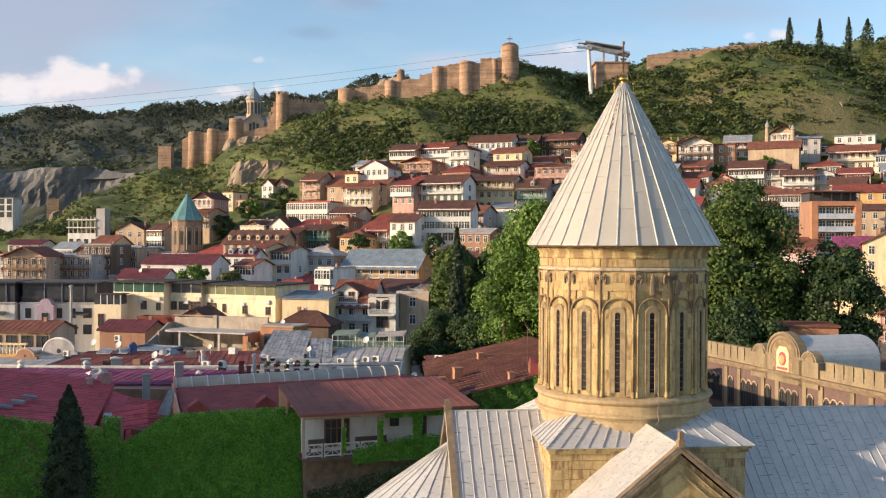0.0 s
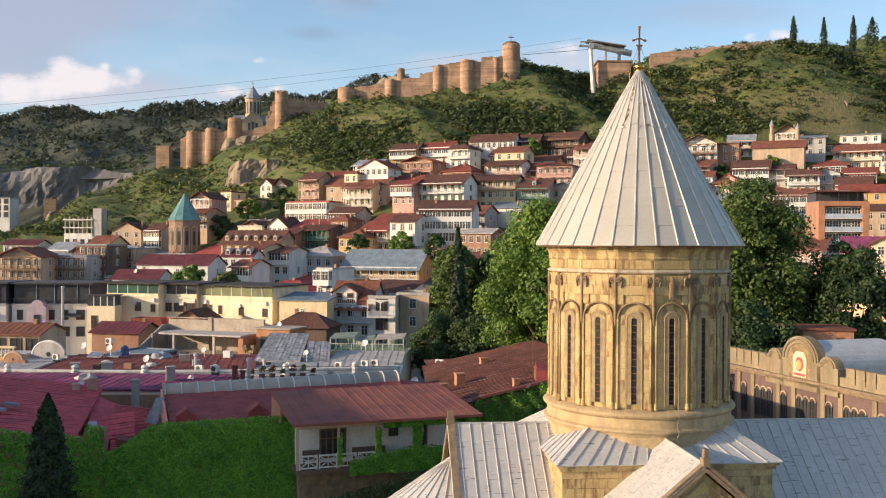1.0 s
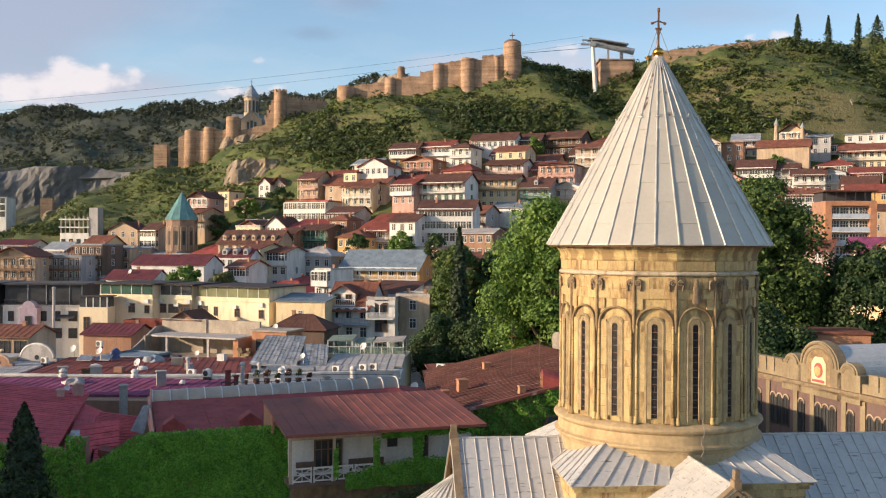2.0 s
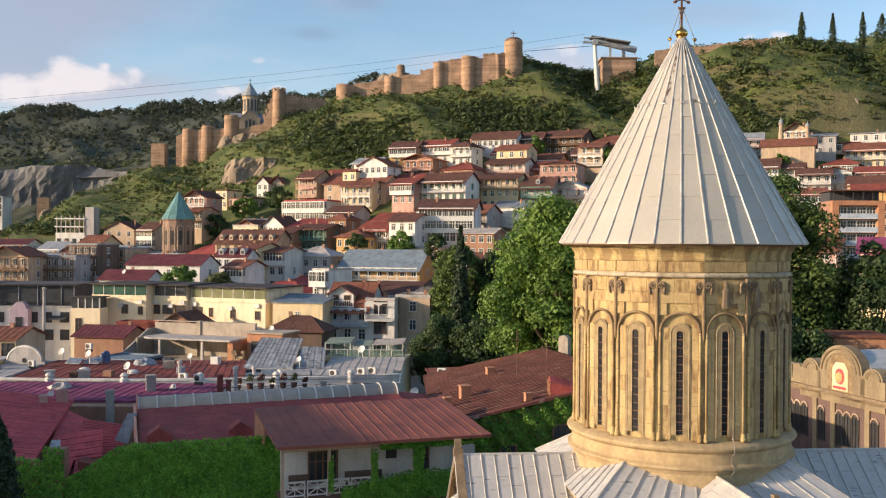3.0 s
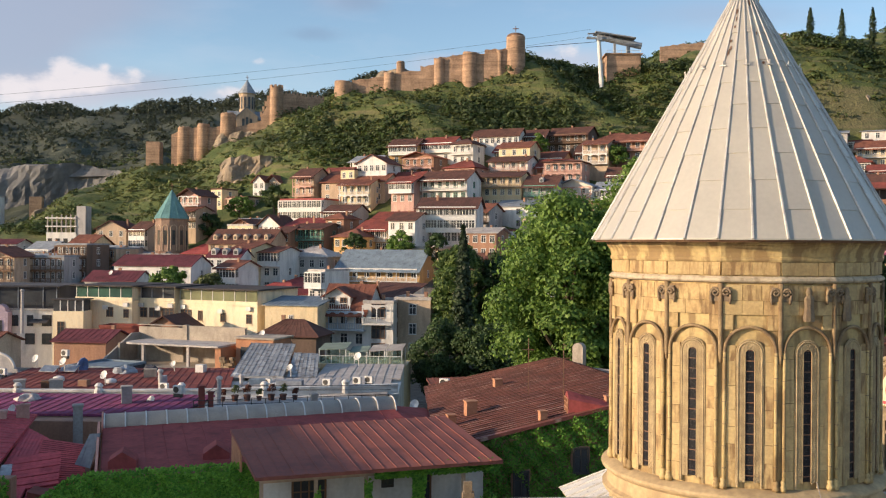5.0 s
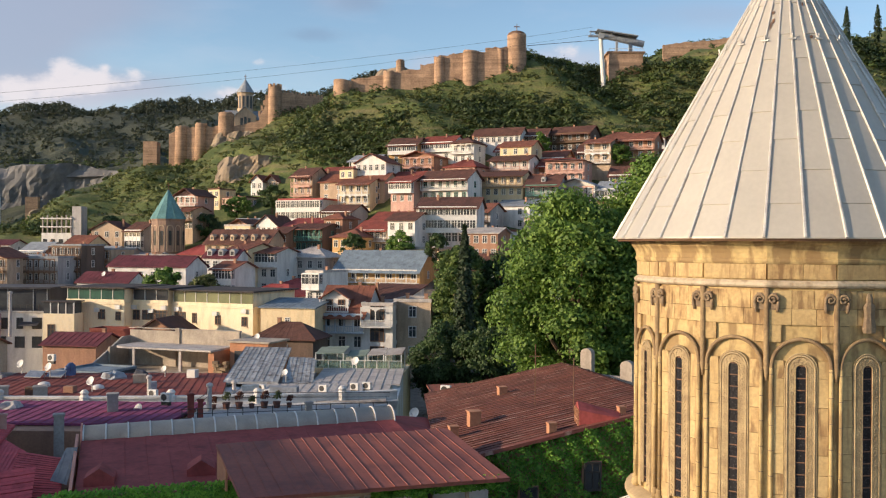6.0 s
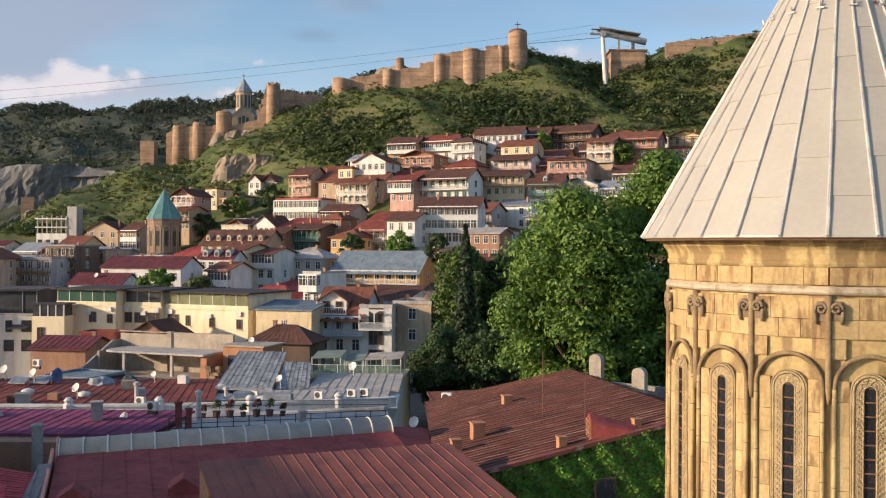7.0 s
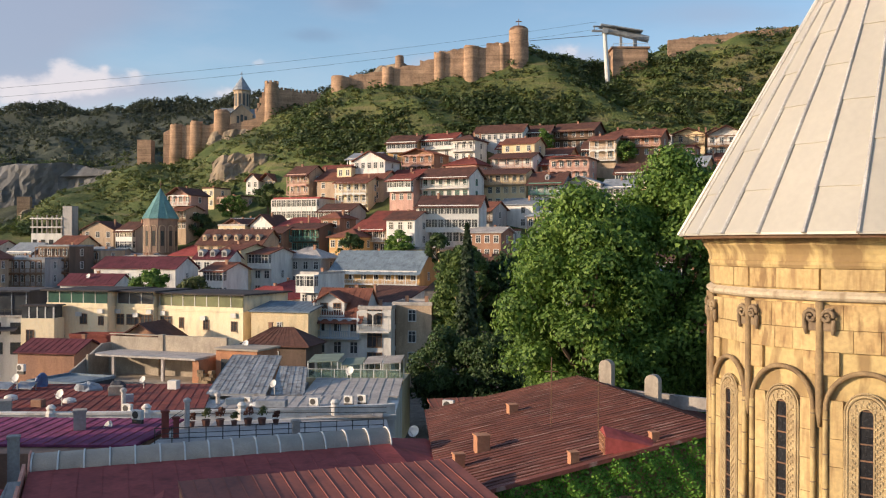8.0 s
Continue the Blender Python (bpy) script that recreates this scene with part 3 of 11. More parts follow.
    l.new(gy1.outputs["Result"], gn.inputs[1])
    l.new(gn.outputs["Value"], q.inputs["Fac"])
    q.inputs["Color2"].default_value = (0.058, 0.068, 0.044, 1)
    l.new(rock.outputs["Color"], q.inputs["Color1"])
    rock = q
    # paving and trodden earth between the houses of the lower town
    pv, pm = n.new("ShaderNodeMapRange"), n.new("ShaderNodeMixRGB")
    pv.inputs["From Min"].default_value, pv.inputs["From Max"].default_value = 262, 244
    l.new(pos.outputs["Y"], pv.inputs["Value"])
    l.new(pv.outputs["Result"], pm.inputs["Fac"])
    pm.inputs["Color2"].default_value = (0.17, 0.15, 0.125, 1)
    l.new(rock.outputs["Color"], pm.inputs["Color1"])
    rock = pm
    ov = n.new("ShaderNodeMixRGB")
    ov.blend_type, ov.inputs["Fac"].default_value = "OVERLAY", 0.6
    l.new(rock.outputs["Color"], ov.inputs["Color1"])
    l.new(n3.outputs["Fac"], ov.inputs["Color2"])
    l.new(ov.outputs["Color"], b.inputs["Base Color"])
    b.inputs["Roughness"].default_value = 0.95
    bp = n.new("ShaderNodeBump")
    bp.inputs["Strength"].default_value, bp.inputs["Distance"].default_value = 0.8, 0.6
    l.new(n3.outputs["Fac"], bp.inputs["Height"])
    l.new(bp.outputs["Normal"], b.inputs["Normal"])
    return m


M["ground"] = ground_material()
gm.materials.append(M["ground"])
tagged(new("ground", gm), "grassy hillside and town ground with dry and bare patches", "ground", kind="structure")

# ---- the cathedral ----
CX, CY, CYAW = 9.86, 52.15, 5.0
church = tagged(empty("cathedral", CX, CY, 0, CYAW), "yellow stone domed cathedral with pale standing-seam tin roofs", "church")
SIDES, RD = 16, 4.5
AP = RD * math.cos(math.pi / SIDES)
STEP = 2 * math.pi / SIDES
EDGE0 = radians(-7.4)


def face_pose(k, z=0.0):
    """Frame of drum side k: x across, y inwards, z up, origin on the side's middle."""
    a = EDGE0 + (k + 0.5) * STEP
    return Matrix.Translation((AP * math.sin(a), -AP * math.cos(a), z)) @ Matrix.Rotation(a, 4, "Z")


bm = bmesh.new()
add_lathe(bm, [(RD - 0.06, 13.6), (RD - 0.06, 21.5)], SIDES, phase=EDGE0)
drum = part("drum_wall", bm, M["stone"], church)
# round foot of the drum with two ledges
bm = bmesh.new()
add_lathe(bm, [(4.50, 11.9), (4.52, 13.02), (4.56, 13.06), (4.60, 13.16), (4.72, 13.22), (4.76, 13.28), (4.76, 13.36), (4.66, 13.40), (4.60, 13.44), (4.58, 13.86),
               (4.66, 13.90), (4.76, 13.98), (4.80, 14.06), (4.78, 14.13), (4.70, 14.18), (4.42, 14.30)], 64, phase=EDGE0)
for f in bm.faces:
    f.smooth = len(f.verts) == 4
foot = part("drum_foot", bm, M["render_tan"], church, "round stone foot with two worn ledges")
foot.data.set_sharp_from_angle(angle=radians(24))
bm = bmesh.new()
fa = EDGE0 + radians(14)
fp = [Vector((r * math.sin(fa), -r * math.cos(fa), z)) for r, z in ((4.62, 14.6), (4.86, 14.16), (4.82, 13.9), (4.66, 13.8), (4.62, 13.46), (4.82, 13.36), (4.80, 13.2), (4.58, 13.0), (4.56, 12.3))]
for p, q in zip(fp, fp[1:]):
    add_tube(bm, p, q, 0.016, 5)
part("conduit", bm, M["concrete"], church, "thin grey conduit over the ledges")
# moulding and cornice under the eaves
bm = bmesh.new()
add_lathe(bm, [(RD - 0.03, 20.62), (RD + 0.06, 20.65), (RD + 0.10, 20.70), (RD + 0.09, 20.76), (RD + 0.03, 20.80), (RD - 0.01, 20.83)], SIDES, phase=EDGE0)
part("string_course", bm, M["stone_pale"], church)
bm = bmesh.new()
add_lathe(bm, [(RD - 0.01, 21.26), (RD + 0.03, 21.28), (RD + 0.06, 21.34), (RD + 0.06, 21.40), (RD + 0.03, 21.42), (RD + 0.05, 21.55), (RD + 0.10, 21.66), (RD + 0.16, 21.73),
               (RD + 0.18, 21.75), (RD + 0.18, 21.80), (RD + 0.22, 21.82), (RD + 0.23, 21.96)], SIDES, phase=EDGE0)
part("cornice", bm, M["stone"], church)


def swept_arch(bm, half, spring, foot, r, push, seg=12, n=6):
    """A round moulding up one side, over a half circle and down."""
    path = [Vector((-half, 0, foot)), Vector((-half, 0, spring))]
    path += [Vector((-half * math.cos(math.pi * i / seg), 0, spring + half * math.sin(math.pi * i / seg))) for i in range(1, seg)]
    path += [Vector((half, 0, spring)), Vector((half, 0, foot))]
    rows = []
    for i, p in enumerate(path):
        d = (path[min(i + 1, len(path) - 1)] - path[max(i - 1, 0)]).normalized()
        side = Vector((-d.z, 0, d.x))
        rows.append([bm.verts.new(p + Vector((0, -push, 0)) + side * r * math.cos(t) + Vector((0, -1, 0)) * r * math.sin(t))
                     for t in (2 * math.pi * j / n for j in range(n))])
    for a, b in zip(rows, rows[1:]):
        for j in range(n):
            f = bm.faces.new((a[j], a[(j + 1) % n], b[(j + 1) % n], b[j]))
            f.smooth = True


def arch_ring(bm, inner, outer, spring, foot, y0, y1, seg=14):
    """A flat band between two round-headed outlines."""
    def line(r):
        return ([(-r, foot), (-r, spring)] + [(-r * math.cos(math.pi * i / seg), spring + r * math.sin(math.pi * i / seg)) for i in range(1, seg)]
                + [(r, spring), (r, foot)])
    a, b = line(inner), line(outer)
    va0, vb0 = [bm.verts.new((x, y0, z)) for x, z in a], [bm.verts.new((x, y0, z)) for x, z in b]
    va1, vb1 = [bm.verts.new((x, y1, z)) for x, z in a], [bm.verts.new((x, y1, z)) for x, z in b]
    for i in range(len(a) - 1):
        bm.faces.new((va0[i], vb0[i], vb0[i + 1], va0[i + 1]))
        bm.faces.new((va0[i + 1], va1[i + 1], va1[i], va0[i]))
        bm.faces.new((vb0[i], vb1[i], vb1[i + 1], vb0[i + 1]))


Z_FOOT, Z_SPRING = 14.30, 18.50
bm = bmesh.new()
swept_arch(bm, 0.755, Z_SPRING + 0.02, Z_SPRING - 0.02, 0.054, 0.03, seg=18)
HOOD = bpy.data.meshes.new("arch_hood")
bm.to_mesh(HOOD)
bm.free()
bm = bmesh.new()
for s in (-1, 1):
    add_tube(bm, (s * 0.755, -0.03, Z_FOOT), (s * 0.755, -0.03, Z_SPRING), 0.055, 8)
ARCH = bpy.data.meshes.new("blind_arch")
bm.to_mesh(ARCH)
bm.free()
bm = bmesh.new()
swept_arch(bm, 0.35, Z_SPRING - 0.02, Z_FOOT + 0.05, 0.03, 0.03)
swept_arch(bm, 0.145, Z_SPRING - 0.04, Z_FOOT + 0.22, 0.02, 0.035)
swept_arch(bm, 0.40, Z_SPRING - 0.01, Z_FOOT + 0.05, 0.02, 0.02)
INNER = bpy.data.meshes.new("window_moulding")
bm.to_mesh(INNER)
bm.free()
bm = bmesh.new()
arch_ring(bm, 0.140, 0.325, Z_SPRING - 0.04, Z_FOOT + 0.22, -0.035, 0.05)
# beads of the carving
for i in range(190):
    s = i / 189 * (2 * 4.0 + math.pi * 0.22)
    if s < 4.0:
        px, pz, ux, uz = -0.22, Z_FOOT + 0.25 + s, 1.0, 0.0
    elif s < 4.0 + math.pi * 0.22:
        a = (s - 4.0) / 0.22
        px, pz, ux, uz = -0.22 * math.cos(a), Z_SPRING - 0.02 + 0.22 * math.sin(a), math.cos(a), -math.sin(a)
    else:
        px, pz, ux, uz = 0.22, Z_SPRING - (s - 4.0 - math.pi * 0.22), 1.0, 0.0
    k = (-0.05, 0.05, 0.0)[i % 3]
    px, pz = px + k * ux, pz + k * uz
    add_box(bm, px - 0.024, px + 0.024, -0.056, -0.03, pz - 0.022, pz + 0.024)
BAND = bpy.data.meshes.new("carved_band")
bm.to_mesh(BAND)
bm.free()
bm = bmesh.new()
arch_ring(bm, 0.001, 0.145, Z_SPRING - 0.04, Z_FOOT + 0.25, 0.0, 0.03)
PANE = bpy.data.meshes.new("window_pane")
bm.to_mesh(PANE)
bm.free()
zs = [Z_FOOT + 0.26]
for i in range(13):
    zs += [Z_FOOT + 0.4 + i * 0.32, Z_FOOT + 0.43 + i * 0.32]
bm = bar_grid([-0.14, -0.12, 0.12, 0.14], zs, lambda i, j: i != 1 or j % 2 == 1, -0.025, 0.0)
BARS = bpy.data.meshes.new("window_bars")
bm.to_mesh(BARS)
bm.free()


def column_mesh():
    bm = bmesh.new()
    for s in (-1, 1):
        cx = s * 0.105
        add_lathe(bm, [(0.10, Z_FOOT - 0.02), (0.12, Z_FOOT + 0.06), (0.12, Z_FOOT + 0.12), (0.075, Z_FOOT + 0.17), (0.10, Z_FOOT + 0.24),
                       (0.05, Z_FOOT + 0.32)], 8, cx=cx, cy=-0.02)
    return bm


def shaft_mesh():
    """The single worn shaft between two arches, up to the string course."""
    bm = bmesh.new()
    add_lathe(bm, [(0.03, Z_SPRING - 0.35), (0.07, Z_SPRING - 0.05), (0.075, Z_SPRING + 0.2), (0.072, 20.2), (0.085, 20.62)], 10, cy=-0.03)
    return bm


def add_sweep(bm, pts, radii, n=6):
    """A round bar through the points, in one piece."""
    rows = []
    for i, p in enumerate(pts):
        d = (pts[min(i + 1, len(pts) - 1)] - pts[max(i - 1, 0)]).normalized()
        q = d.to_track_quat("Z", "Y").to_matrix()
        rows.append([bm.verts.new(p + q @ Vector((radii[i] * math.cos(t), radii[i] * math.sin(t), 0))) for t in (2 * math.pi * j / n for j in range(n))])
    for lo, hi in zip(rows, rows[1:]):
        for j in range(n):
            f = bm.faces.new((lo[j], lo[(j + 1) % n], hi[(j + 1) % n], hi[j]))
            f.smooth = True
    bm.faces.new(rows[0][::-1])
    bm.faces.new(rows[-1])


def scroll_mesh():
    """A pair of scrolled capitals, each one curling up from a drooping tail."""
    bm = bmesh.new()
    for s in (-1, 1):
        pts = [Vector((s * 0.27, -0.03, 19.98)), Vector((s * 0.29, -0.05, 20.12))]
        rad = [0.035, 0.05]
        for i in range(20):
            a = -0.5 + i * 0.5
            r = 0.145 - 0.0062 * i
            pts.append(Vector((s * (0.165 + r * math.cos(a)), -0.06 - 0.0015 * i, 20.33 + r * math.sin(a))))
            rad.append(0.048 - 0.0012 * i)
        add_sweep(bm, pts, rad)
    add_box(bm, -0.26, 0.26, -0.03, 0.06, 20.05, 20.5)
    return bm


COL, CAP, SHAFT = bpy.data.meshes.new("column_foot"), bpy.data.meshes.new("scroll_capital"), bpy.data.meshes.new("column_shaft")
b1, b2, b3 = column_mesh(), scroll_mesh(), shaft_mesh()
b1.to_mesh(COL), b2.to_mesh(CAP), b3.to_mesh(SHAFT)
b1.free(), b2.free(), b3.free()
for me in (COL, SHAFT, ARCH, HOOD):
    for f in me.polygons:
        f.use_smooth = True
for me, key in ((ARCH, "stone"), (HOOD, "stone_brown"), (SHAFT, "stone_brown"), (INNER, "stone_carved"), (BAND, "stone_carved"), (PANE, "glass_slit"), (BARS, "rust"), (COL, "stone"), (CAP, "stone_dark")):
    me.materials.append(M[key])
bm = bmesh.new()
for i in range(6):
    for sx in (-1, 1):
        zz = Z_FOOT + 0.62 + i * 0.68 + (0.1 if sx > 0 else 0.0)
        add_lathe(bm, [(0.05, zz - 0.02), (0.064, zz), (0.05, zz + 0.02)], 8, cx=sx * 0.755, cy=-0.03)
JOINT = bpy.data.meshes.new("column_joints")
bm.to_mesh(JOINT)
bm.free()
JOINT.materials.append(M["stone_dark"])
for k in range(SIDES):
    fm = face_pose(k)
    tagged(part("column_joints", JOINT, None, church, m=fm), kind="stuff")
    part("blind_arch", ARCH, None, church, m=fm)
    part("arch_hood", HOOD, None, church, "brown-stained round hood moulding", m=fm)
    part("window_moulding", INNER, None, church, m=fm)
    win = part("window", BAND, None, church, "narrow window in a carved stone surround", m=fm)
    part("pane", PANE, None, win)
    part("lattice", BARS, None, win)
    a = EDGE0 + k * STEP
    em = Matrix.Translation(((RD - 0.02) * math.sin(a), -(RD - 0.02) * math.cos(a), 0)) @ Matrix.Rotation(a, 4, "Z")
    part("column_foot", COL, None, church, m=em)
    part("column_shaft", SHAFT, None, church, "brown-stained column shaft", m=em)
    part("scroll_capital", CAP, None, church, m=em )

# dressed blocks of the drum: single pieces on the sides that face the walk, joined ones behind
def block_rows(k):
    """(x0, x1, z0, z1) of the blocks of one side."""
    r = random.Random(100 + k)
    out = []
    z = 14.34
    while z < 18.6:
        h = r.uniform(0.5, 0.8)
        for s in (-1, 1):
            out.append((s * 0.425, s * 0.695, z, min(z + h, 18.7)))
        z += h
    z, hs = 18.80, (0.38, 0.46, 0.44, 0.50)
    for i, h in enumerate(hs):
        if z + h > 20.58:
            h = 20.57 - z
        half = 0.84
        lim = 0.0
        if z < Z_SPRING + 0.02 + 0.82:
            lim = math.sqrt(max(0.0, 0.83 ** 2 - (z - Z_SPRING - 0.02) ** 2))
        if lim > 0:
            if half - lim > 0.08:
                out += [(-half, -lim, z, z + h), (lim, half, z, z + h)]
        else:
            cut = sorted([r.uniform(-0.45, -0.15), r.uniform(0.15, 0.5)])
            xs = [-half] + cut + [half]
            out += [(a, b, z, z + h) for a, b in zip(xs, xs[1:])]
        z += h
    for z0, z1 in ((20.86, 21.27),):
        c = r.uniform(-0.4, 0.4)
        out += [(-0.86, c, z0, z1), (c, 0.86, z0, z1)]
    return out


rest = bmesh.new()
for k in range(SIDES):
    fm = face_pose(k)
    near = k in (13, 14, 15, 0, 1, 2, 3, 4)
    r = random.Random(k)
    for x0, x1, z0, z1 in block_rows(k):
        x0, x1 = min(x0, x1), max(x0, x1)
        out = r.uniform(0.030, 0.038)
        if near:
            bm = bmesh.new()
            g = 0.002
            vs = add_box(bm, x0 + g, x1 - g, -out + 0.02, 0.08, z0 + g, z1 - g)
            for v in vs:
                if v.co.y < 0:
                    v.co.x += 0.004 if v.co.x < (x0 + x1) / 2 else -0.004
                    v.co.z += 0.004 if v.co.z < (z0 + z1) / 2 else -0.004
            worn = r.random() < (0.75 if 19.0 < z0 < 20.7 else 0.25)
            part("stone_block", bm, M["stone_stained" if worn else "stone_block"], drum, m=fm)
        else:
            add_box(rest, x0 + 0.008, x1 - 0.008, -out + 0.02, 0.08, z0 + 0.008, z1 - 0.008, m=fm)
tagged(part("stone_blocks", rest, M["stone_block"], drum), kind="stuff")

# small worn relief figures over the arches of two sides, kept as plain shapes
for k, z in ((0, 20.0), (1, 20.05)):
    bm = bmesh.new()
    add_lathe(bm, [(0.13, 0.0), (0.15, 0.08), (0.11, 0.3), (0.13, 0.48), (0.07, 0.56), (0.08, 0.64), (0.04, 0.72)], 8)
    bmesh.ops.scale(bm, vec=(1, 0.55, 1), verts=bm.verts)
    part("relief_carving", bm, M["stone_dark"], church, "dark weathered relief carving", m=face_pose(k) @ Matrix.Translation((0.0 if k == 0 else -0.38, -0.09, 19.46)) @ Matrix.Diagonal((1.35, 1.2, 1.45, 1)))

# conical roof: 32 strips of tin in staggered courses, with ribs
CONE_Z, CONE_R, CONE_H, STRIPS, TIP_R = 21.98, 5.14, 8.84, 32, 0.17
cone = part("cone_roof_deck", bmesh.new(), M["seam"], church)
bm = bmesh.new()
add_lathe(bm, [(CONE_R - 0.10, CONE_Z + 0.02), (TIP_R - 0.03, CONE_Z + CONE_H - 0.05)], STRIPS, phase=EDGE0)
bm.to_mesh(cone.data)
bm.free()
bm = bmesh.new()
add_lathe(bm, [(RD + 0.20, CONE_Z - 0.05), (CONE_R - 0.08, CONE_Z - 0.10), (CONE_R - 0.05, CONE_Z - 0.03), (CONE_R - 0.10, CONE_Z + 0.03)], STRIPS, phase=EDGE0, cap=False)
part("eaves_board", bm, M["frame_brown"], cone, "dark brown boarding under the eaves")
COURSES = ((0.0, 0.105, 0.31, 0.50, 0.68, 1.0), (0.0, 0.21, 0.405, 0.59, 0.80, 1.0))


def cone_point(f, a, out=0.0):
    r = CONE_R * (1 - f) + TIP_R * f + out * 0.87
    return Vector((r * math.sin(a), -r * math.cos(a), CONE_Z + CONE_H * f + out * 0.5))


rng = random.Random(4)
half = math.pi / STRIPS * 0.985
course_meshes = []
for alt in range(2):
    for c in range(5):
        f0, f1 = COURSES[alt][c], COURSES[alt][c + 1]
        bm = bmesh.new()
        lo, hi = 0.034, 0.012
        pts = [cone_point(f0 - (0.004 if c else 0), -half, lo), cone_point(f0 - (0.004 if c else 0), half, lo), cone_point(f1, half, hi), cone_point(f1, -half, hi)]
        mid0 = (pts[0] + pts[1]) / 2
        v = [bm.verts.new(p) for p in pts]
        bm.faces.new(v)
        fe = f0 - (0.004 if c else 0)
        low = [bm.verts.new(p + Vector((0, 0.0, -0.05))) for p in pts[:2]] if c == 0 else [bm.verts.new(cone_point(fe, s * half, 0.002)) for s in (-1, 1)]
        bm.faces.new((low[0], low[1], v[1], v[0]))
        me = bpy.data.meshes.new("roof_sheet")
        bm.to_mesh(me)
        bm.free()
        me.materials.append(M["tin"])
        course_meshes.append(me)
bm = bmesh.new()
for s0, s1 in ((0.0, 1.0),):
    p, q = cone_point(s0, 0, 0.03), cone_point(s1, 0, 0.03)
    add_tube(bm, p + Vector((0, -0.03, -0.02)), q, 0.046, 6, 0.024)
RIB = bpy.data.meshes.new("roof_rib")
bm.to_mesh(RIB)
bm.free()
RIB.materials.append(M["seam"])
bm = bmesh.new()
p = cone_point(0.655, 0, 0.03)
add_box(bm, -0.11, 0.11, p.y - 0.07, p.y - 0.02, p.z - 0.01, p.z + 0.03)
add_tube(bm, p + Vector((0, -0.02, 0)), p + Vector((0, -0.05, 0.17)), 0.025, 5)
HOOK = bpy.data.meshes.new("snow_hook")
bm.to_mesh(HOOK)
bm.free()
HOOK.materials.append(M["seam"])
for s in range(STRIPS):
    a = EDGE0 + (s + 0.5) * 2 * math.pi / STRIPS
    for c in range(5):
        part("roof_sheet", course_meshes[(s % 2) * 5 + c], None, cone, m=Matrix.Rotation(a, 4, "Z"))
    part("roof_rib", RIB, None, cone, m=Matrix.Rotation(a + math.pi / STRIPS, 4, "Z"))
    if s % 2 == 0:
        part("snow_hook", HOOK, None, cone, m=Matrix.Rotation(a + math.pi / STRIPS, 4, "Z"))
# rust that has run down from the knob along two ribs
rr = random.Random(8)
for i in range(11):
    f = 0.66 + i * 0.031 + rr.uniform(-0.008, 0.008)
    a = EDGE0 - 0.52 + rr.uniform(-0.03, 0.03) if i % 4 else EDGE0 + 0.1
    w, d = rr.uniform(0.02, 0.05), rr.uniform(0.012, 0.034)
    r = CONE_R * (1 - f)
    bm = bmesh.new()
    pts = [cone_point(f, a - w * 0.5 / r, 0.03), cone_point(f + d * 0.4, a + w / r, 0.03), cone_point(f + d, a + w * 0.6 / r, 0.03), cone_point(f + d * 0.7, a - w / r, 0.03)]
    add_poly_prism(bm, pts, (pts[0] - Vector((0, 0, pts[0].z))).normalized() * 0.014)
    bmesh.ops.recalc_face_normals(bm, faces=bm.faces)
    part("rust_scab", bm, M["rust"], cone, "flaking patch of orange rust")
# gilded knob, cross and stays
ZT = CONE_Z + CONE_H
bm = bmesh.new()
add_lathe(bm, [(0.16, ZT - 0.16), (0.20, ZT - 0.10), (0.24, ZT - 0.04), (0.20, ZT + 0.03), (0.17, ZT + 0.06), (0.23, ZT + 0.12), (0.27, ZT + 0.22), (0.25, ZT + 0.33),
               (0.17, ZT + 0.41), (0.08, ZT + 0.45), (0.06, ZT + 0.56), (0.035, ZT + 0.66)], 18)
for f in bm.faces:
    f.smooth = True
part("gilded_knob", bm, M["gilt"], church, "gilded knob at the tip of the roof")
bm = bmesh.new()
add_box(bm, -0.04, 0.04, -0.035, 0.035, ZT + 0.6, ZT + 2.2)
add_tube(bm, (0, 0, ZT + 2.15), (0, 0, ZT + 2.32), 0.07, 6)
for sx in (-1, 1):
    add_tube(bm, (0, 0, ZT + 1.72), (sx * 0.30, 0, ZT + 1.60), 0.035, 5)
    add_tube(bm, (sx * 0.24, 0, ZT + 1.62), (sx * 0.36, 0, ZT + 1.58), 0.065, 6)
    add_tube(bm, (sx * 0.04, 0, ZT + 1.05), (sx * 0.14, 0, ZT + 1.4), 0.02, 5)
add_box(bm, -0.16, 0.16, -0.03, 0.03, ZT + 1.30, ZT + 1.38)
cross = part("cross", bm, M["rust"], church, "iron cross with drooping arms on the tip of the roof")
for a in (EDGE0 - 1.25, EDGE0 + 1.5, EDGE0 + 3.3):
    bm = bmesh.new()
    q = Vector((0.56 * math.sin(a), -0.56 * math.cos(a), ZT - 0.04))
    add_tube(bm, (0, 0, ZT + 1.45), q, 0.012, 4)
    bmesh.ops.create_uvsphere(bm, u_segments=10, v_segments=8, radius=0.085, matrix=Matrix.Translation(q))
    add_tube(bm, q, cone_point(0.93, a, 0.0), 0.016, 4)
    part("stay", bm, M["gilt"], church, "wire stay with a small ball")


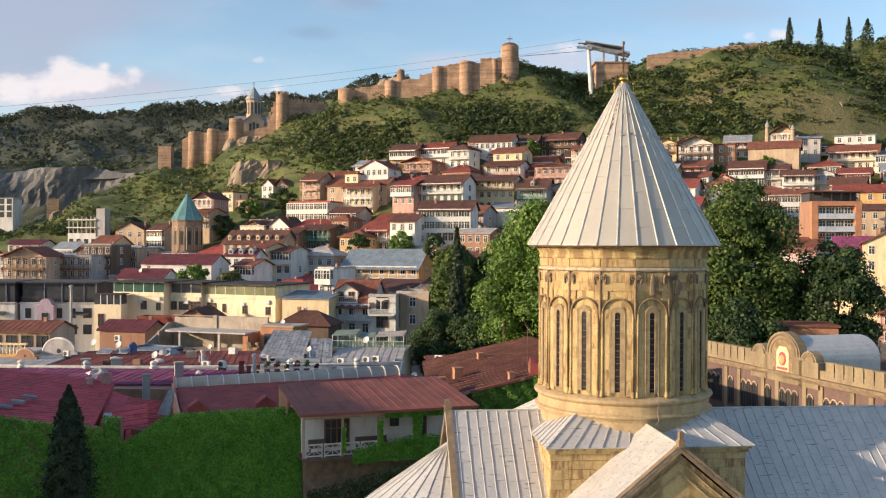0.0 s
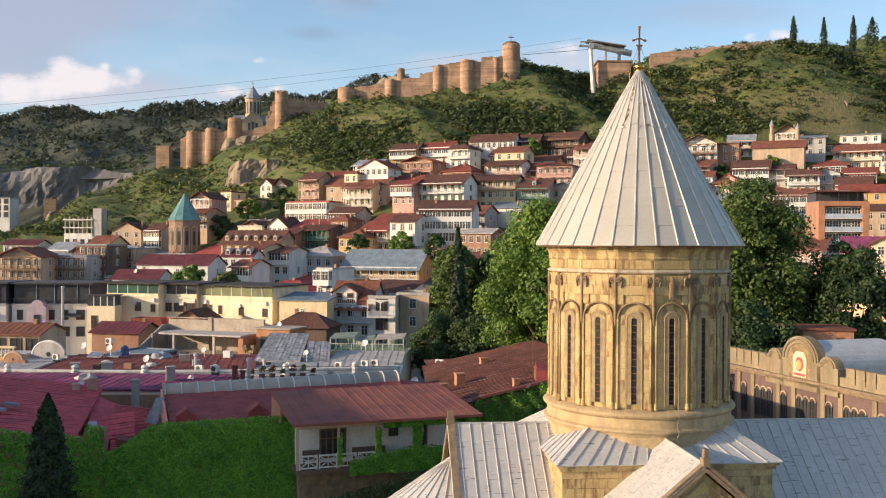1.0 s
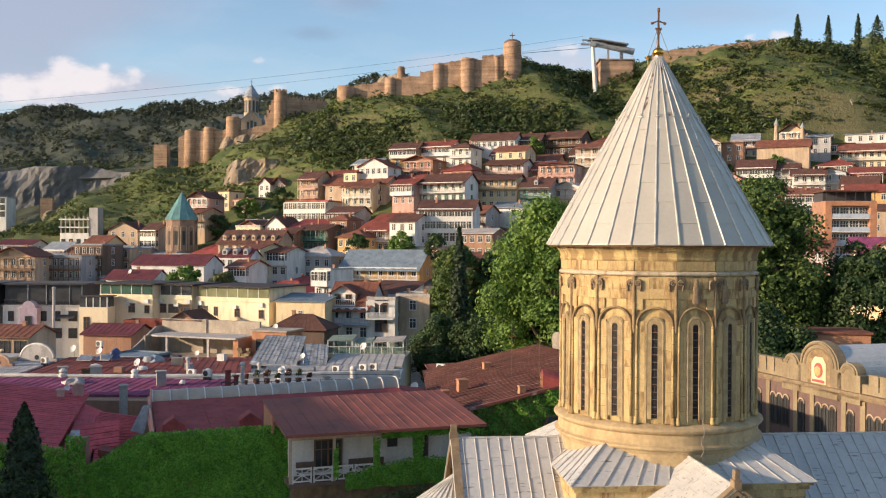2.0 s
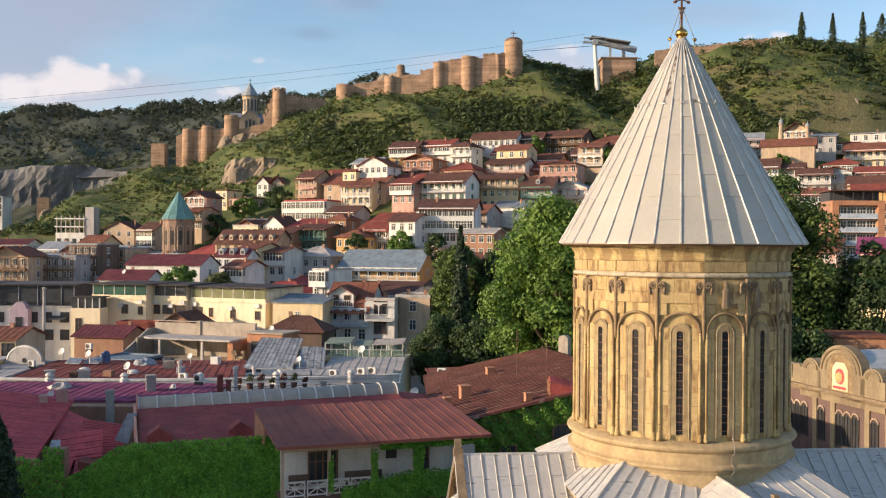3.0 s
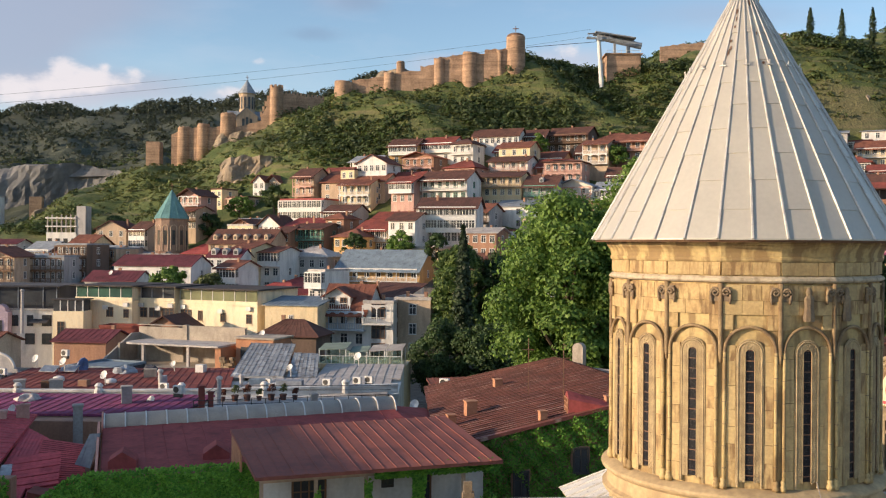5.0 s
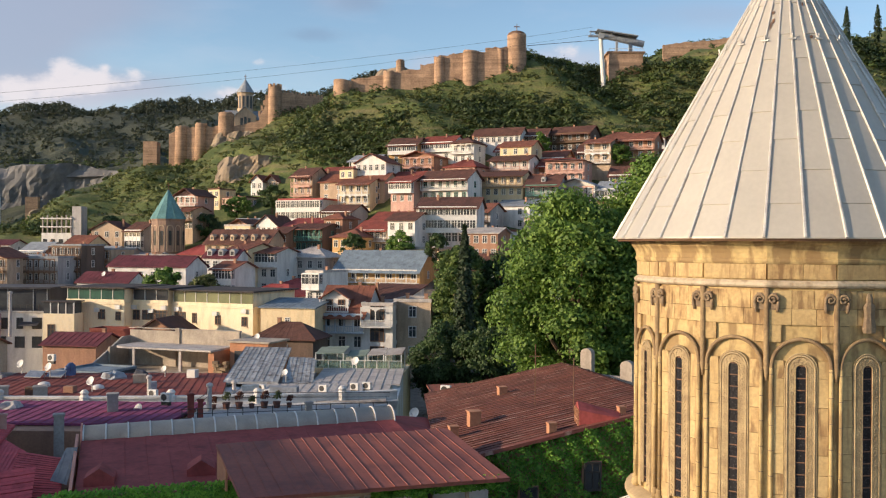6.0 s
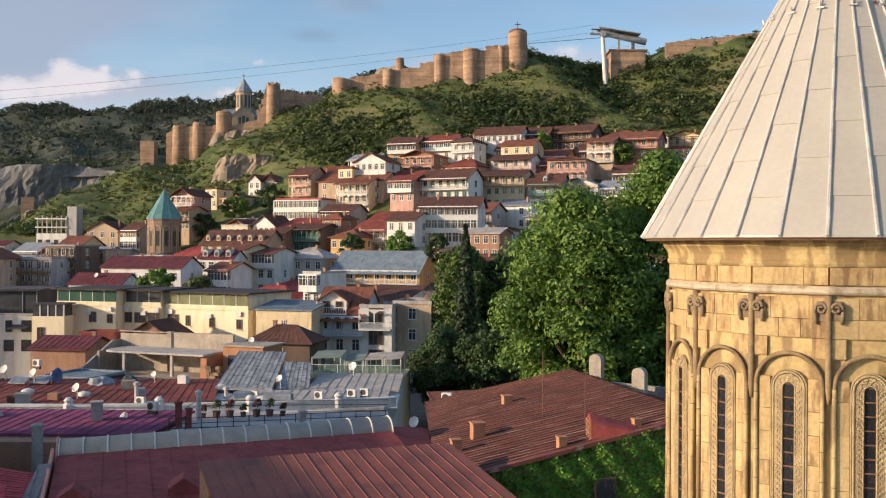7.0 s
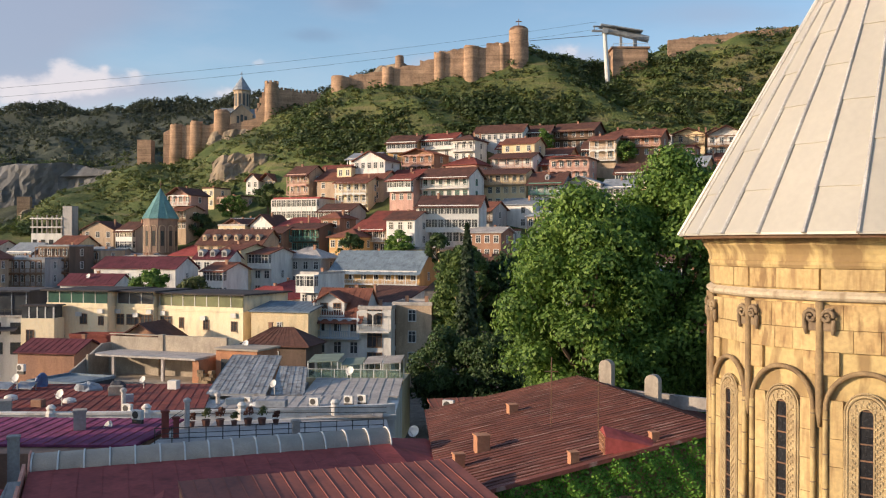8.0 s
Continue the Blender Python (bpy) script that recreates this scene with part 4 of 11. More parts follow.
# roofs of the arms: strips between standing seams
def seam_roof(parent, e0, e1, r1, r0, spacing, mat, seam_mat, thick=0.05, name="roof_sheet", bead=0.03, course=0.0, ribs=True):
    """A roof slope with eave from e0 to e1 and ridge from r0 to r1, in strips with ribs."""
    e0, e1, r0, r1 = (Vector(v) for v in (e0, e1, r0, r1))
    nrm = (e1 - e0).cross(r0 - e0)
    if nrm.length < 1e-6:
        nrm = (e1 - e0).cross(r1 - e0)
    nrm.normalize()
    if nrm.z < 0:
        nrm = -nrm
    k = max(1, round(max((e1 - e0).length, (r1 - r0).length) / spacing))
    for i in range(k):
        a, b = i / k, (i + 1) / k
        p = [e0.lerp(e1, a), e0.lerp(e1, b), r0.lerp(r1, b), r0.lerp(r1, a)]
        slope = (p[3] - p[0]).length
        cuts = [0.0, 1.0]
        if course and slope > course * 1.2:
            n = max(1, round(slope / course))
            cuts = [0.0] + [(j + (0.5 if i % 2 else 0.0)) / n for j in range(1 - i % 2, n)] + [1.0]
        for c0, c1 in zip(cuts, cuts[1:]):
            g = (0.008 if course < 1 else 0.005) / max(slope, 0.1) if course else 0.0
            h = [p[0].lerp(p[3], c0 + g), p[1].lerp(p[2], c0 + g), p[1].lerp(p[2], c1), p[0].lerp(p[3], c1)]
            rise = 0.015 * (i % 2)
            if (h[2] - h[3]).length < 1e-4:
                h = h[:3]
            bm = bmesh.new()
            lift = (0.02 if course < 1 else 0.016) if course else 0.0
            top = [q + nrm * (thick + rise + (lift if j < 2 else 0.0)) for j, q in enumerate(h)]
            lo = [bm.verts.new(q) for q in h]
            hi = [bm.verts.new(q) for q in top]
            bm.faces.new(lo[::-1])
            bm.faces.new(hi)
            for j in range(len(h)):
                k2 = (j + 1) % len(h)
                bm.faces.new((lo[j], lo[k2], hi[k2], hi[j]))
            bmesh.ops.recalc_face_normals(bm, faces=bm.faces)
            sheet = part(name, bm, mat, parent)
        if ribs:
            bm = bmesh.new()
            add_tube(bm, e0.lerp(e1, a) + nrm * (thick + bead), r0.lerp(r1, a) + nrm * (thick + bead), bead, 5)
            part("seam", bm, seam_mat, sheet)
    return nrm


ZR, HW, PITCH = 12.9, 5.2, math.tan(radians(40))
ZE = ZR - HW * PITCH
ARM_W, ARM_E, ARM_N = 9.75, 15.6, 9.75


def arm(name, length, ang, gable_label, spacing=0.56, course=2.1, ribs=True):
    """One arm of the cross: walls, gable and two roof slopes, pointing along local -y before the turn."""
    m = Matrix.Rotation(ang, 4, "Z")
    bm = bmesh.new()
    w = HW - 0.3
    zr = ZR - 0.32
    ze = zr - w * PITCH
    pts = [(-w, -length + 0.35, 0), (w, -length + 0.35, 0), (w, -length + 0.35, ze), (0, -length + 0.35, zr), (-w, -length + 0.35, ze)]
    add_poly_prism(bm, [m @ Vector(p) for p in pts], m.to_3x3() @ Vector((0, length - 0.4, 0)))
    bmesh.ops.recalc_face_normals(bm, faces=bm.faces)
    wall = part(name, bm, M["stone"], church, gable_label)
    deck = part("roof_deck", bmesh.new(), M["tin_roof"], church)
    for s in (-1, 1):
        e0, e1 = m @ Vector((s * HW, -length, ZE)), m @ Vector((s * HW, -0.2, ZE))
        r0, r1 = m @ Vector((0, -length, ZR)), m @ Vector((0, -0.2, ZR))
        seam_roof(deck, e0, e1, r1, r0, spacing, M["tin_roof"], M["seam"], course=0.0 if s > 0 and not ribs else course, ribs=ribs)
    # raking cornice along the gable
    bm = bmesh.new()
    for s in (-1, 1):
        for off, zz, d in ((0.0, 0.0, 0.30), (0.0, -0.22, 0.18)):
            a, b = Vector((s * HW, -length + off, ZE + zz)), Vector((0, -length + off, ZR + zz))
            nr = Vector((0, 0, 0.2))
            add_poly_prism(bm, [m @ p for p in (a, b, b + nr, a + nr)], m.to_3x3() @ Vector((0, d + (-0.02 if zz else 0.05), 0)))
    bmesh.ops.recalc_face_normals(bm, faces=bm.faces)
    part("raking_cornice", bm, M["stone_dark"], church)
    # ridge ornament
    bm = bmesh.new()
    add_box(bm, -0.14, 0.14, -length - 0.05, -length + 0.35, ZR, ZR + 0.35, m=m)
    add_box(bm, -0.09, 0.09, -length, -length + 0.28, ZR + 0.35, ZR + 0.72, m=m)
    part("ridge_ornament", bm, M["stone_dark"], church)
    bm = bmesh.new()
    add_tube(bm, m @ Vector((0, -length, ZR + 0.06)), m @ Vector((0, -3, ZR + 0.06)), 0.07, 6)
    part("ridge_roll", bm, M["seam"], church)
    return wall, m


north, mN = arm("north_arm", ARM_N, 0.0, "gabled stone arm with a raised moulding", 0.95, 0.52, False)
arm("east_arm", ARM_W, radians(-90), "gabled stone arm")
arm("west_arm", ARM_E, radians(90), "long gabled stone arm")
arm("south_arm", ARM_N, radians(180), "gabled stone arm", 1.1, 0.0)
# round boss and inner raised gable lines on the north front
bm = bmesh.new()
yf = -ARM_N + 0.33
for i in range(20):
    a, b = 2 * math.pi * i / 20, 2 * math.pi * (i + 1) / 20
    add_tube(bm, (0.02 + 0.24 * math.cos(a), yf, 10.35 + 0.24 * math.sin(a)), (0.02 + 0.24 * math.cos(b), yf, 10.35 + 0.24 * math.sin(b)), 0.05, 5)
add_lathe(bm, [(0.14, 0), (0.05, 0.06)], 10)
part("round_boss", bm, M["stone_carved"], church)
bm = bmesh.new()
for s in (-1, 1):
    add_tube(bm, (0, yf, 11.75), (s * 2.6, yf, 11.75 - 2.6 * PITCH), 0.06, 6)
    add_tube(bm, (0, yf, 12.25), (s * 4.2, yf, 12.25 - 4.2 * PITCH), 0.05, 6)
part("gable_moulding", bm, M["stone_carved"], church)

# crossing cube with the corner roofs round the foot of the drum
HC, ZC = 4.95, 11.95
bm = box_bm(-HC, HC, -HC, HC, 0.0, ZC)
crossing = part("crossing_wall", bm, M["stone"], church)
rc = random.Random(61)
for turn in (0.0, -math.pi / 2):
    z = 8.6
    while z < ZC - 0.5:
        h = min(rc.uniform(0.36, 0.5), ZC - 0.32 - z)
        x = -HC + 0.004
        while x < HC - 0.1:
            w = min(rc.uniform(0.55, 1.1), HC - 0.004 - x)
            clear = ZR - max(abs(x), abs(x + w)) * PITCH
            if z + h > clear and w > 0.12:
                bm = bmesh.new()
                o = rc.uniform(0.012, 0.03)
                vs = add_box(bm, x + 0.004, x + w - 0.004, -HC - o, -HC + 0.05, z + 0.004, z + h - 0.004)
                for v in vs:
                    if v.co.y < -HC:
                        v.co.x += 0.008 if v.co.x < x + w / 2 else -0.008
                        v.co.z += 0.008 if v.co.z < z + h / 2 else -0.008
                part("stone_block", bm, M["stone_stained" if rc.random() < 0.3 else "stone_block"], crossing, m=Matrix.Rotation(turn, 4, "Z"))
            x += w
        z += h
bm = bmesh.new()
add_box(bm, -HC - 0.12, HC + 0.12, -HC - 0.12, HC + 0.12, ZC - 0.30, ZC - 0.12)
add_box(bm, -HC - 0.24, HC + 0.24, -HC - 0.24, HC + 0.24, ZC - 0.12, ZC)
part("crossing_cornice", bm, M["stone"], church)
HE = HC + 0.32
ZH = ZC + 1.35
deck = part("corner_roof", box_bm(-HC, HC, -HC, HC, ZC, ZC + 0.02), M["tin_roof"], church, "tin hip roof round the drum")
for q in range(4):
    rm = Matrix.Rotation(q * math.pi / 2, 4, "Z")
    hip, mid = Vector((-HE, -HE, ZC)), None
    top = Vector((-3.35, -3.35, ZH))
    seam_roof(deck, rm @ hip, rm @ Vector((0.3, -HE, ZC)), rm @ Vector((0.3, -3.9, ZC + 0.82)), rm @ top, 0.72, M["tin_roof"], M["seam"], 0.04)
    seam_roof(deck, rm @ Vector((-HE, 0.3, ZC)), rm @ hip, rm @ top, rm @ Vector((-3.9, 0.3, ZC + 0.82)), 0.72, M["tin_roof"], M["seam"], 0.04)

# apse with a fan-shaped half cone of tin
APX = -ARM_W + 0.2
bm = bmesh.new()
add_lathe(bm, [(4.3, 0), (4.3, 8.2)], 24, cx=APX, cy=0, phase=0, a0=-math.pi, a1=0)
part("apse_wall", bm, M["stone"], church)
apse = part("apse_roof", bmesh.new(), M["tin_roof"], church, "fan of tin strips over the apse")
tip = Vector((APX, 0, 11.3))
for i in range(14):
    a, b = -math.pi + math.pi * i / 14, -math.pi + math.pi * (i + 1) / 14
    e = [Vector((APX + 4.7 * math.sin(t), -4.7 * math.cos(t), 7.95)) for t in (a, b)]
    bm = bmesh.new()
    add_poly_prism(bm, [e[0], e[1], tip], (0, 0, -0.06))
    bmesh.ops.recalc_face_normals(bm, faces=bm.faces)
    sheet = part("roof_sheet", bm, M["tin_roof"], apse)
    bm = bmesh.new()
    add_tube(bm, e[0] + Vector((0, 0, 0.03)), tip + Vector((0, 0, 0.03)), 0.03, 5)
    part("seam", bm, M["seam"], sheet)
# ---- houses ----
WIN_CACHE = {}


def window_meshes(w, h, style):
    key = (round(w, 1), round(h, 1), style)
    if key in WIN_CACHE:
        return WIN_CACHE[key]
    w, h = key[0], key[1]
    t = 0.10
    k = 2 if w < 1.3 else max(2, round(w / 0.7))
    xs = [-w / 2 - t, -w / 2]
    for i in range(1, k):
        x = -w / 2 + w * i / k
        xs += [x - 0.035, x + 0.035]
    xs += [w / 2, w / 2 + t]
    zs = [-0.14, 0.0, h * 0.66, h * 0.66 + 0.06, h, h + t]
    fr = bar_grid(xs, zs, lambda i, j: i % 2 == 0 or j % 2 == 0, -0.09, 0.05)
    gl = box_bm(-w / 2 - 0.02, w / 2 + 0.02, -0.03, 0.03, -0.02, h + 0.02)
    out = []
    for bm, nm in ((fr, "window"), (gl, "pane")):
        me = bpy.data.meshes.new(nm)
        bm.to_mesh(me)
        bm.free()
        out.append(me)
    kind = {"w": ("frame_white", "glass"), "b": ("frame_brown", "glass"), "d": ("frame_dark", "glass"),
            "g": ("green", "glass"), "l": ("frame_white", "glass_blue"), "e": ("frame_dark", "glass_green")}[style]
    out[0].materials.append(M[kind[0]])
    out[1].materials.append(M[kind[1]])
    WIN_CACHE[key] = out
    return out


FAR_CACHE = {}


def far_window(w, h, style):
    """Frame and pane in one mesh, for houses up the hill."""
    key = (round(w, 1), round(h, 1), style)
    if key not in FAR_CACHE:
        fr, gl = window_meshes(w, h, style)
        bm = bmesh.new()
        bm.from_mesh(fr)
        k = len(bm.faces)
        bm.from_mesh(gl)
        bm.faces.ensure_lookup_table()
        for f in bm.faces[k:]:
            f.material_index = 1
        me = bpy.data.meshes.new("window")
        bm.to_mesh(me)
        bm.free()
        me.materials.append(fr.materials[0])
        me.materials.append(gl.materials[0])
        FAR_CACHE[key] = me
    return FAR_CACHE[key]


def add_window(parent, w, h, m, style="w", far=False):
    if far:
        return part("window", far_window(w, h, style), None, parent, m=m)
    fr, gl = window_meshes(w, h, style)
    ob = part("window", fr, None, parent, m=m)
    part("pane", gl, None, ob)
    return ob


def roof_slope(bm, pts, thick=0.12, ribs=0.0):
    """A slab over the outline pts (eave first), with ribs from eave to ridge."""
    p = [Vector(q) for q in pts]
    n = (p[1] - p[0]).cross(p[-1] - p[0]).normalized()
    if n.z < 0:
        n = -n
    add_poly_prism(bm, p, n * thick)
    if ribs:
        k = max(1, round((p[1] - p[0]).length / ribs))
        if k < 60:
            r0, r1 = p[-1], p[2]
            for i in range(k + 1):
                a, b = p[0].lerp(p[1], i / k), r0.lerp(r1, i / k)
                if (b - a).length < 0.3:
                    continue
                add_tube(bm, a + n * (thick + 0.02), b + n * (thick + 0.02), 0.045, 4)


def prism_x(bm, prof, x0, x1):
    """A closed profile in (y, z) drawn along x."""
    add_poly_prism(bm, [(x0, y, z) for y, z in prof], (x1 - x0, 0, 0))


def hip_solid(bm, a, r, t):
    """a: four eave corners, r: two ridge ends, t: thickness of the edge."""
    e = [bm.verts.new(p) for p in a]
    u = [bm.verts.new((p[0], p[1], p[2] + t)) for p in a]
    k = [bm.verts.new((p[0], p[1], p[2] + t)) for p in r]
    bm.faces.new(e[::-1])
    for i in range(4):
        bm.faces.new((e[i], e[(i + 1) % 4], u[(i + 1) % 4], u[i]))
    return u, k


def tray(bm, w, d, z, h, t, o):
    """A flat roof with a raised rim, in one piece."""
    ring = lambda i, zz: [bm.verts.new(p + (zz,)) for p in ((-w / 2 - o + i, -o + i), (w / 2 + o - i, -o + i), (w / 2 + o - i, d + o - i), (-w / 2 - o + i, d + o - i))]
    A, B, C, D = ring(0, z), ring(0, z + h), ring(t, z + h), ring(t, z + 0.1)
    bm.faces.new(A[::-1])
    bm.faces.new(D)
    for lo, hi in ((A, B), (B, C), (C, D)):
        for i in range(4):
            j = (i + 1) % 4
            bm.faces.new((lo[i], lo[j], hi[j], hi[i]))


def seam_lines(bm, p0, p1, q1, q0, gap=0.85, r=0.05):
    """Standing seams from the eave p0-p1 up to the ridge q0-q1."""
    p0, p1, q0, q1 = (Vector(v) for v in (p0, p1, q0, q1))
    k = max(1, min(40, round((p1 - p0).length / gap)))
    for i in range(k + 1):
        a, b = p0.lerp(p1, i / k), q0.lerp(q1, i / k)
        if (b - a).length > 0.4:
            add_tube(bm, a, b, r, 3)


def balcony(parent, w, z, depth, floors, style, posts, roofed=True, m=None):
    """A timber balcony across the front: deck, rail, posts and arched heads."""
    mat = {"w": M["frame_white"], "b": M["frame_brown"], "g": M["green"], "p": M["pink"], "l": M["blue"], "t": M["tan"], "c": M["concrete"]}[style]
    for k in range(floors):
        zz = z + k * 3.0
        deck = part("balcony", box_bm(-w / 2, w / 2, -depth, 0.0, zz - 0.16, zz), mat, parent, m=m)
        bm = bmesh.new()
        add_box(bm, -w / 2, w / 2, -depth, -depth + 0.07, zz + 0.92, zz + 1.0)
        add_box(bm, -w / 2, w / 2, -depth, -depth + 0.05, zz + 0.08, zz + 0.16)
        nb = max(2, round(w / 0.28))
        for i in range(nb + 1):
            x = -w / 2 + w * i / nb
            add_box(bm, x - 0.03, x + 0.03, -depth + 0.01, -depth + 0.05, zz + 0.14, zz + 0.94)
        for s in (-1, 1):
            add_box(bm, s * w / 2 - 0.03, s * w / 2 + 0.03, -depth, 0, zz + 0.92, zz + 1.0)
        part("railing", bm, mat, deck)
        for i in range(posts + 1):
            x = -w / 2 + 0.08 + (w - 0.16) * i / posts
            part("post", box_bm(x - 0.07, x + 0.07, -depth, -depth + 0.14, zz, zz + 2.75), mat, deck)
        bm = bmesh.new()
        add_box(bm, -w / 2, w / 2, -depth + 0.01, -depth + 0.12, zz + 2.62, zz + 2.84)
        for i in range(posts):
            x0, x1 = -w / 2 + w * i / posts, -w / 2 + w * (i + 1) / posts
            for s, xa in ((1, x0), (-1, x1)):
                add_poly_prism(bm, [(xa, -depth + 0.03, zz + 2.62), (xa + s * (x1 - x0) * 0.34, -depth + 0.03, zz + 2.62),
                                    (xa + s * (x1 - x0) * 0.1, -depth + 0.03, zz + 2.36), (xa, -depth + 0.03, zz + 2.05)], (0, 0.06, 0))
        bmesh.ops.recalc_face_normals(bm, faces=bm.faces)
        part("arched_head", bm, mat, deck)


def gallery(parent, w, z, depth, floors, style):
    """Glazed timber galleries stacked along the front: a panelled body and one long row of lights each."""
    mat = {"G": M["frame_white"], "E": M["green"], "T": M["tan"]}[style]
    for k in range(floors):
        zz = z + k * 3.0
        bm = bmesh.new()
        add_box(bm, -w / 2, w / 2, -depth, 0.0, zz - 0.12, zz + 2.9)
        add_box(bm, -w / 2 - 0.08, w / 2 + 0.08, -depth - 0.08, 0.0, zz - 0.2, zz - 0.12)
        add_box(bm, -w / 2 - 0.05, w / 2 + 0.05, -depth - 0.06, -depth, zz + 0.82, zz + 0.92)
        for i in range(max(2, round(w / 1.6)) + 1):
            x = -w / 2 + w * i / max(2, round(w / 1.6))
            add_box(bm, x - 0.07, x + 0.07, -depth - 0.05, -depth, zz - 0.1, zz + 2.88)
        ob = part("glazed_gallery", bm, mat, parent)
        part("window", far_window(w * 0.97, 1.7, "g" if style == "E" else "w"), None, ob, m=Matrix.Translation((0, -depth, zz + 0.95)))
        part("window", far_window(depth * 0.7, 1.7, "g" if style == "E" else "w"), None, ob,
             m=Matrix.Translation((w / 2, -depth / 2, zz + 0.95)) @ Matrix.Rotation(math.pi / 2, 4, "Z"))


def house(x, y, top, w, d, yaw, wall, roof, shape, rise, floors, cols, label, style="w", balc="", bfloors=1, posts=5,
          side=2, win=(1.0, 1.5), dormers=0, chimneys=1, over=0.6, category="house", base=None):
    """A house whose front's middle stands at x, y, with its eaves at top."""
    h0 = float(np.min(land([x - w / 2, x + w / 2, x, x], [y, y, y + d, y]))) - 0.6 if base is None else base
    th = empty("house", x, y, h0, yaw)
    tagged(th, label, category)
    H = top - h0
    bm = bmesh.new()
    add_box(bm, -w / 2, w / 2, 0, d, 0, H)
    R = bmesh.new()
    o = over
    bd = 1.3 if balc else 0.0
    f0 = -o - (bd if balc else 0)
    S = bmesh.new()
    T = 0.16
    if shape == "gable":        # ridge along the front
        sl = rise / (d / 2)
        zf, zb = H + sl * f0 * 0.8, H - o * sl
        prism_x(R, [(f0, zf), (d / 2, H + rise), (d + o, zb), (d + o, zb + T), (d / 2, H + rise + T), (f0, zf + T)], -w / 2 - o, w / 2 + o)
        seam_lines(S, (-w / 2 - o, f0, zf + T), (w / 2 + o, f0, zf + T), (w / 2 + o, d / 2, H + rise + T), (-w / 2 - o, d / 2, H + rise + T))
        for s in (-1, 1):
            add_poly_prism(bm, [(s * w / 2, 0, H), (s * w / 2, d, H), (s * w / 2, d / 2, H + rise - 0.03)], (-s * 0.3, 0, 0))
    elif shape == "front":      # gable towards the front
        sl = rise / (w / 2)
        z0 = H - o * sl
        add_poly_prism(R, [(x_, f0, z_) for x_, z_ in ((-w / 2 - o, z0), (0, H + rise), (w / 2 + o, z0), (w / 2 + o, z0 + T), (0, H + rise + T), (-w / 2 - o, z0 + T))], (0, d + o - f0, 0))
        for s in (-1, 1):
            seam_lines(S, (s * (w / 2 + o), f0, z0 + T), (s * (w / 2 + o), d + o, z0 + T), (0, d + o, H + rise + T), (0, f0, H + rise + T))
        add_poly_prism(bm, [(-w / 2, 0, H), (w / 2, 0, H), (0, 0, H + rise - 0.03)], (0, 0.3, 0))
        add_poly_prism(bm, [(-w / 2, d, H), (w / 2, d, H), (0, d, H + rise - 0.03)], (0, -0.3, 0))
    elif shape == "hip":
        k = min(w, d) / 2 * 0.95
        a = [(-w / 2 - o, f0, H), (w / 2 + o, f0, H), (w / 2 + o, d + o, H), (-w / 2 - o, d + o, H)]
        if w >= d:
            u, q = hip_solid(R, a, [(-w / 2 + k, d / 2, H + rise), (w / 2 - k, d / 2, H + rise)], T)
            for f in ((u[0], u[1], q[1], q[0]), (u[2], u[3], q[0], q[1]), (u[1], u[2], q[1]), (u[3], u[0], q[0])):
                R.faces.new(f)
            seam_lines(S, u[0].co, u[1].co, q[1].co, q[0].co)
        else:
            u, q = hip_solid(R, a, [(0, k, H + rise), (0, d - k, H + rise)], T)
            for f in ((u[0], u[1], q[0]), (u[2], u[3], q[1]), (u[1], u[2], q[1], q[0]), (u[3], u[0], q[0], q[1])):
                R.faces.new(f)
            seam_lines(S, u[1].co, u[2].co, q[1].co, q[0].co)
            seam_lines(S, u[3].co, u[0].co, q[0].co, q[1].co)
    elif shape == "shed":       # rises to the back
        sl = rise / d
        za, zb = H + f0 * sl, H + rise + o * sl
        prism_x(R, [(f0, za), (d + o, zb), (d + o, zb + T), (f0, za + T)], -w / 2 - o, w / 2 + o)
        seam_lines(S, (-w / 2 - o, f0, za + T), (w / 2 + o, f0, za + T), (w / 2 + o, d + o, zb + T), (-w / 2 - o, d + o, zb + T))
        add_poly_prism(bm, [(-w / 2, 0, H), (-w / 2, d, H), (-w / 2, d, H + rise - 0.02)], (0.3, 0, 0))
        add_poly_prism(bm, [(w / 2, 0, H), (w / 2, d, H), (w / 2, d, H + rise - 0.02)], (-0.3, 0, 0))
        add_poly_prism(bm, [(-w / 2, d, H), (w / 2, d, H), (w / 2, d, H + rise - 0.02), (-w / 2, d, H + rise - 0.02)], (0, -0.3, 0))
    else:                       # flat, with a parapet
        tray(R, w, d, H, max(rise, 0.3), 0.25, 0.1)
    bmesh.ops.recalc_face_normals(bm, faces=bm.faces)
    bmesh.ops.recalc_face_normals(R, faces=R.faces)
    part("wall", bm, M[wall], th)
    rf = part("roof", R, M[roof], th)
    if len(S.verts):
        tagged(part("roof_seams", S, M[roof], rf), kind="stuff")
    else:
        S.free()
    if chimneys:
        rr = random.Random(int(x * 7 + y * 13))
        for c in range(chimneys):
            cx, cy = rr.uniform(-w * 0.38, w * 0.38), rr.uniform(d * 0.3, d * 0.7)
            bm = bmesh.new()
            add_box(bm, cx - 0.24, cx + 0.24, cy - 0.2, cy + 0.2, H - 0.2, H + rise + 0.5)
            add_box(bm, cx - 0.3, cx + 0.3, cy - 0.26, cy + 0.26, H + rise + 0.5, H + rise + 0.6)
            part("chimney", bm, M["brick"], rf)
    fh = 3.0
    ww, wh = win
    if balc in ("G", "E", "T"):
        gallery(th, w * 0.98, H - bfloors * 3.0, 1.3, bfloors, balc)
    elif balc:
        balcony(th, w * 0.98, H - bfloors * 3.0, 1.3, bfloors, balc, posts)
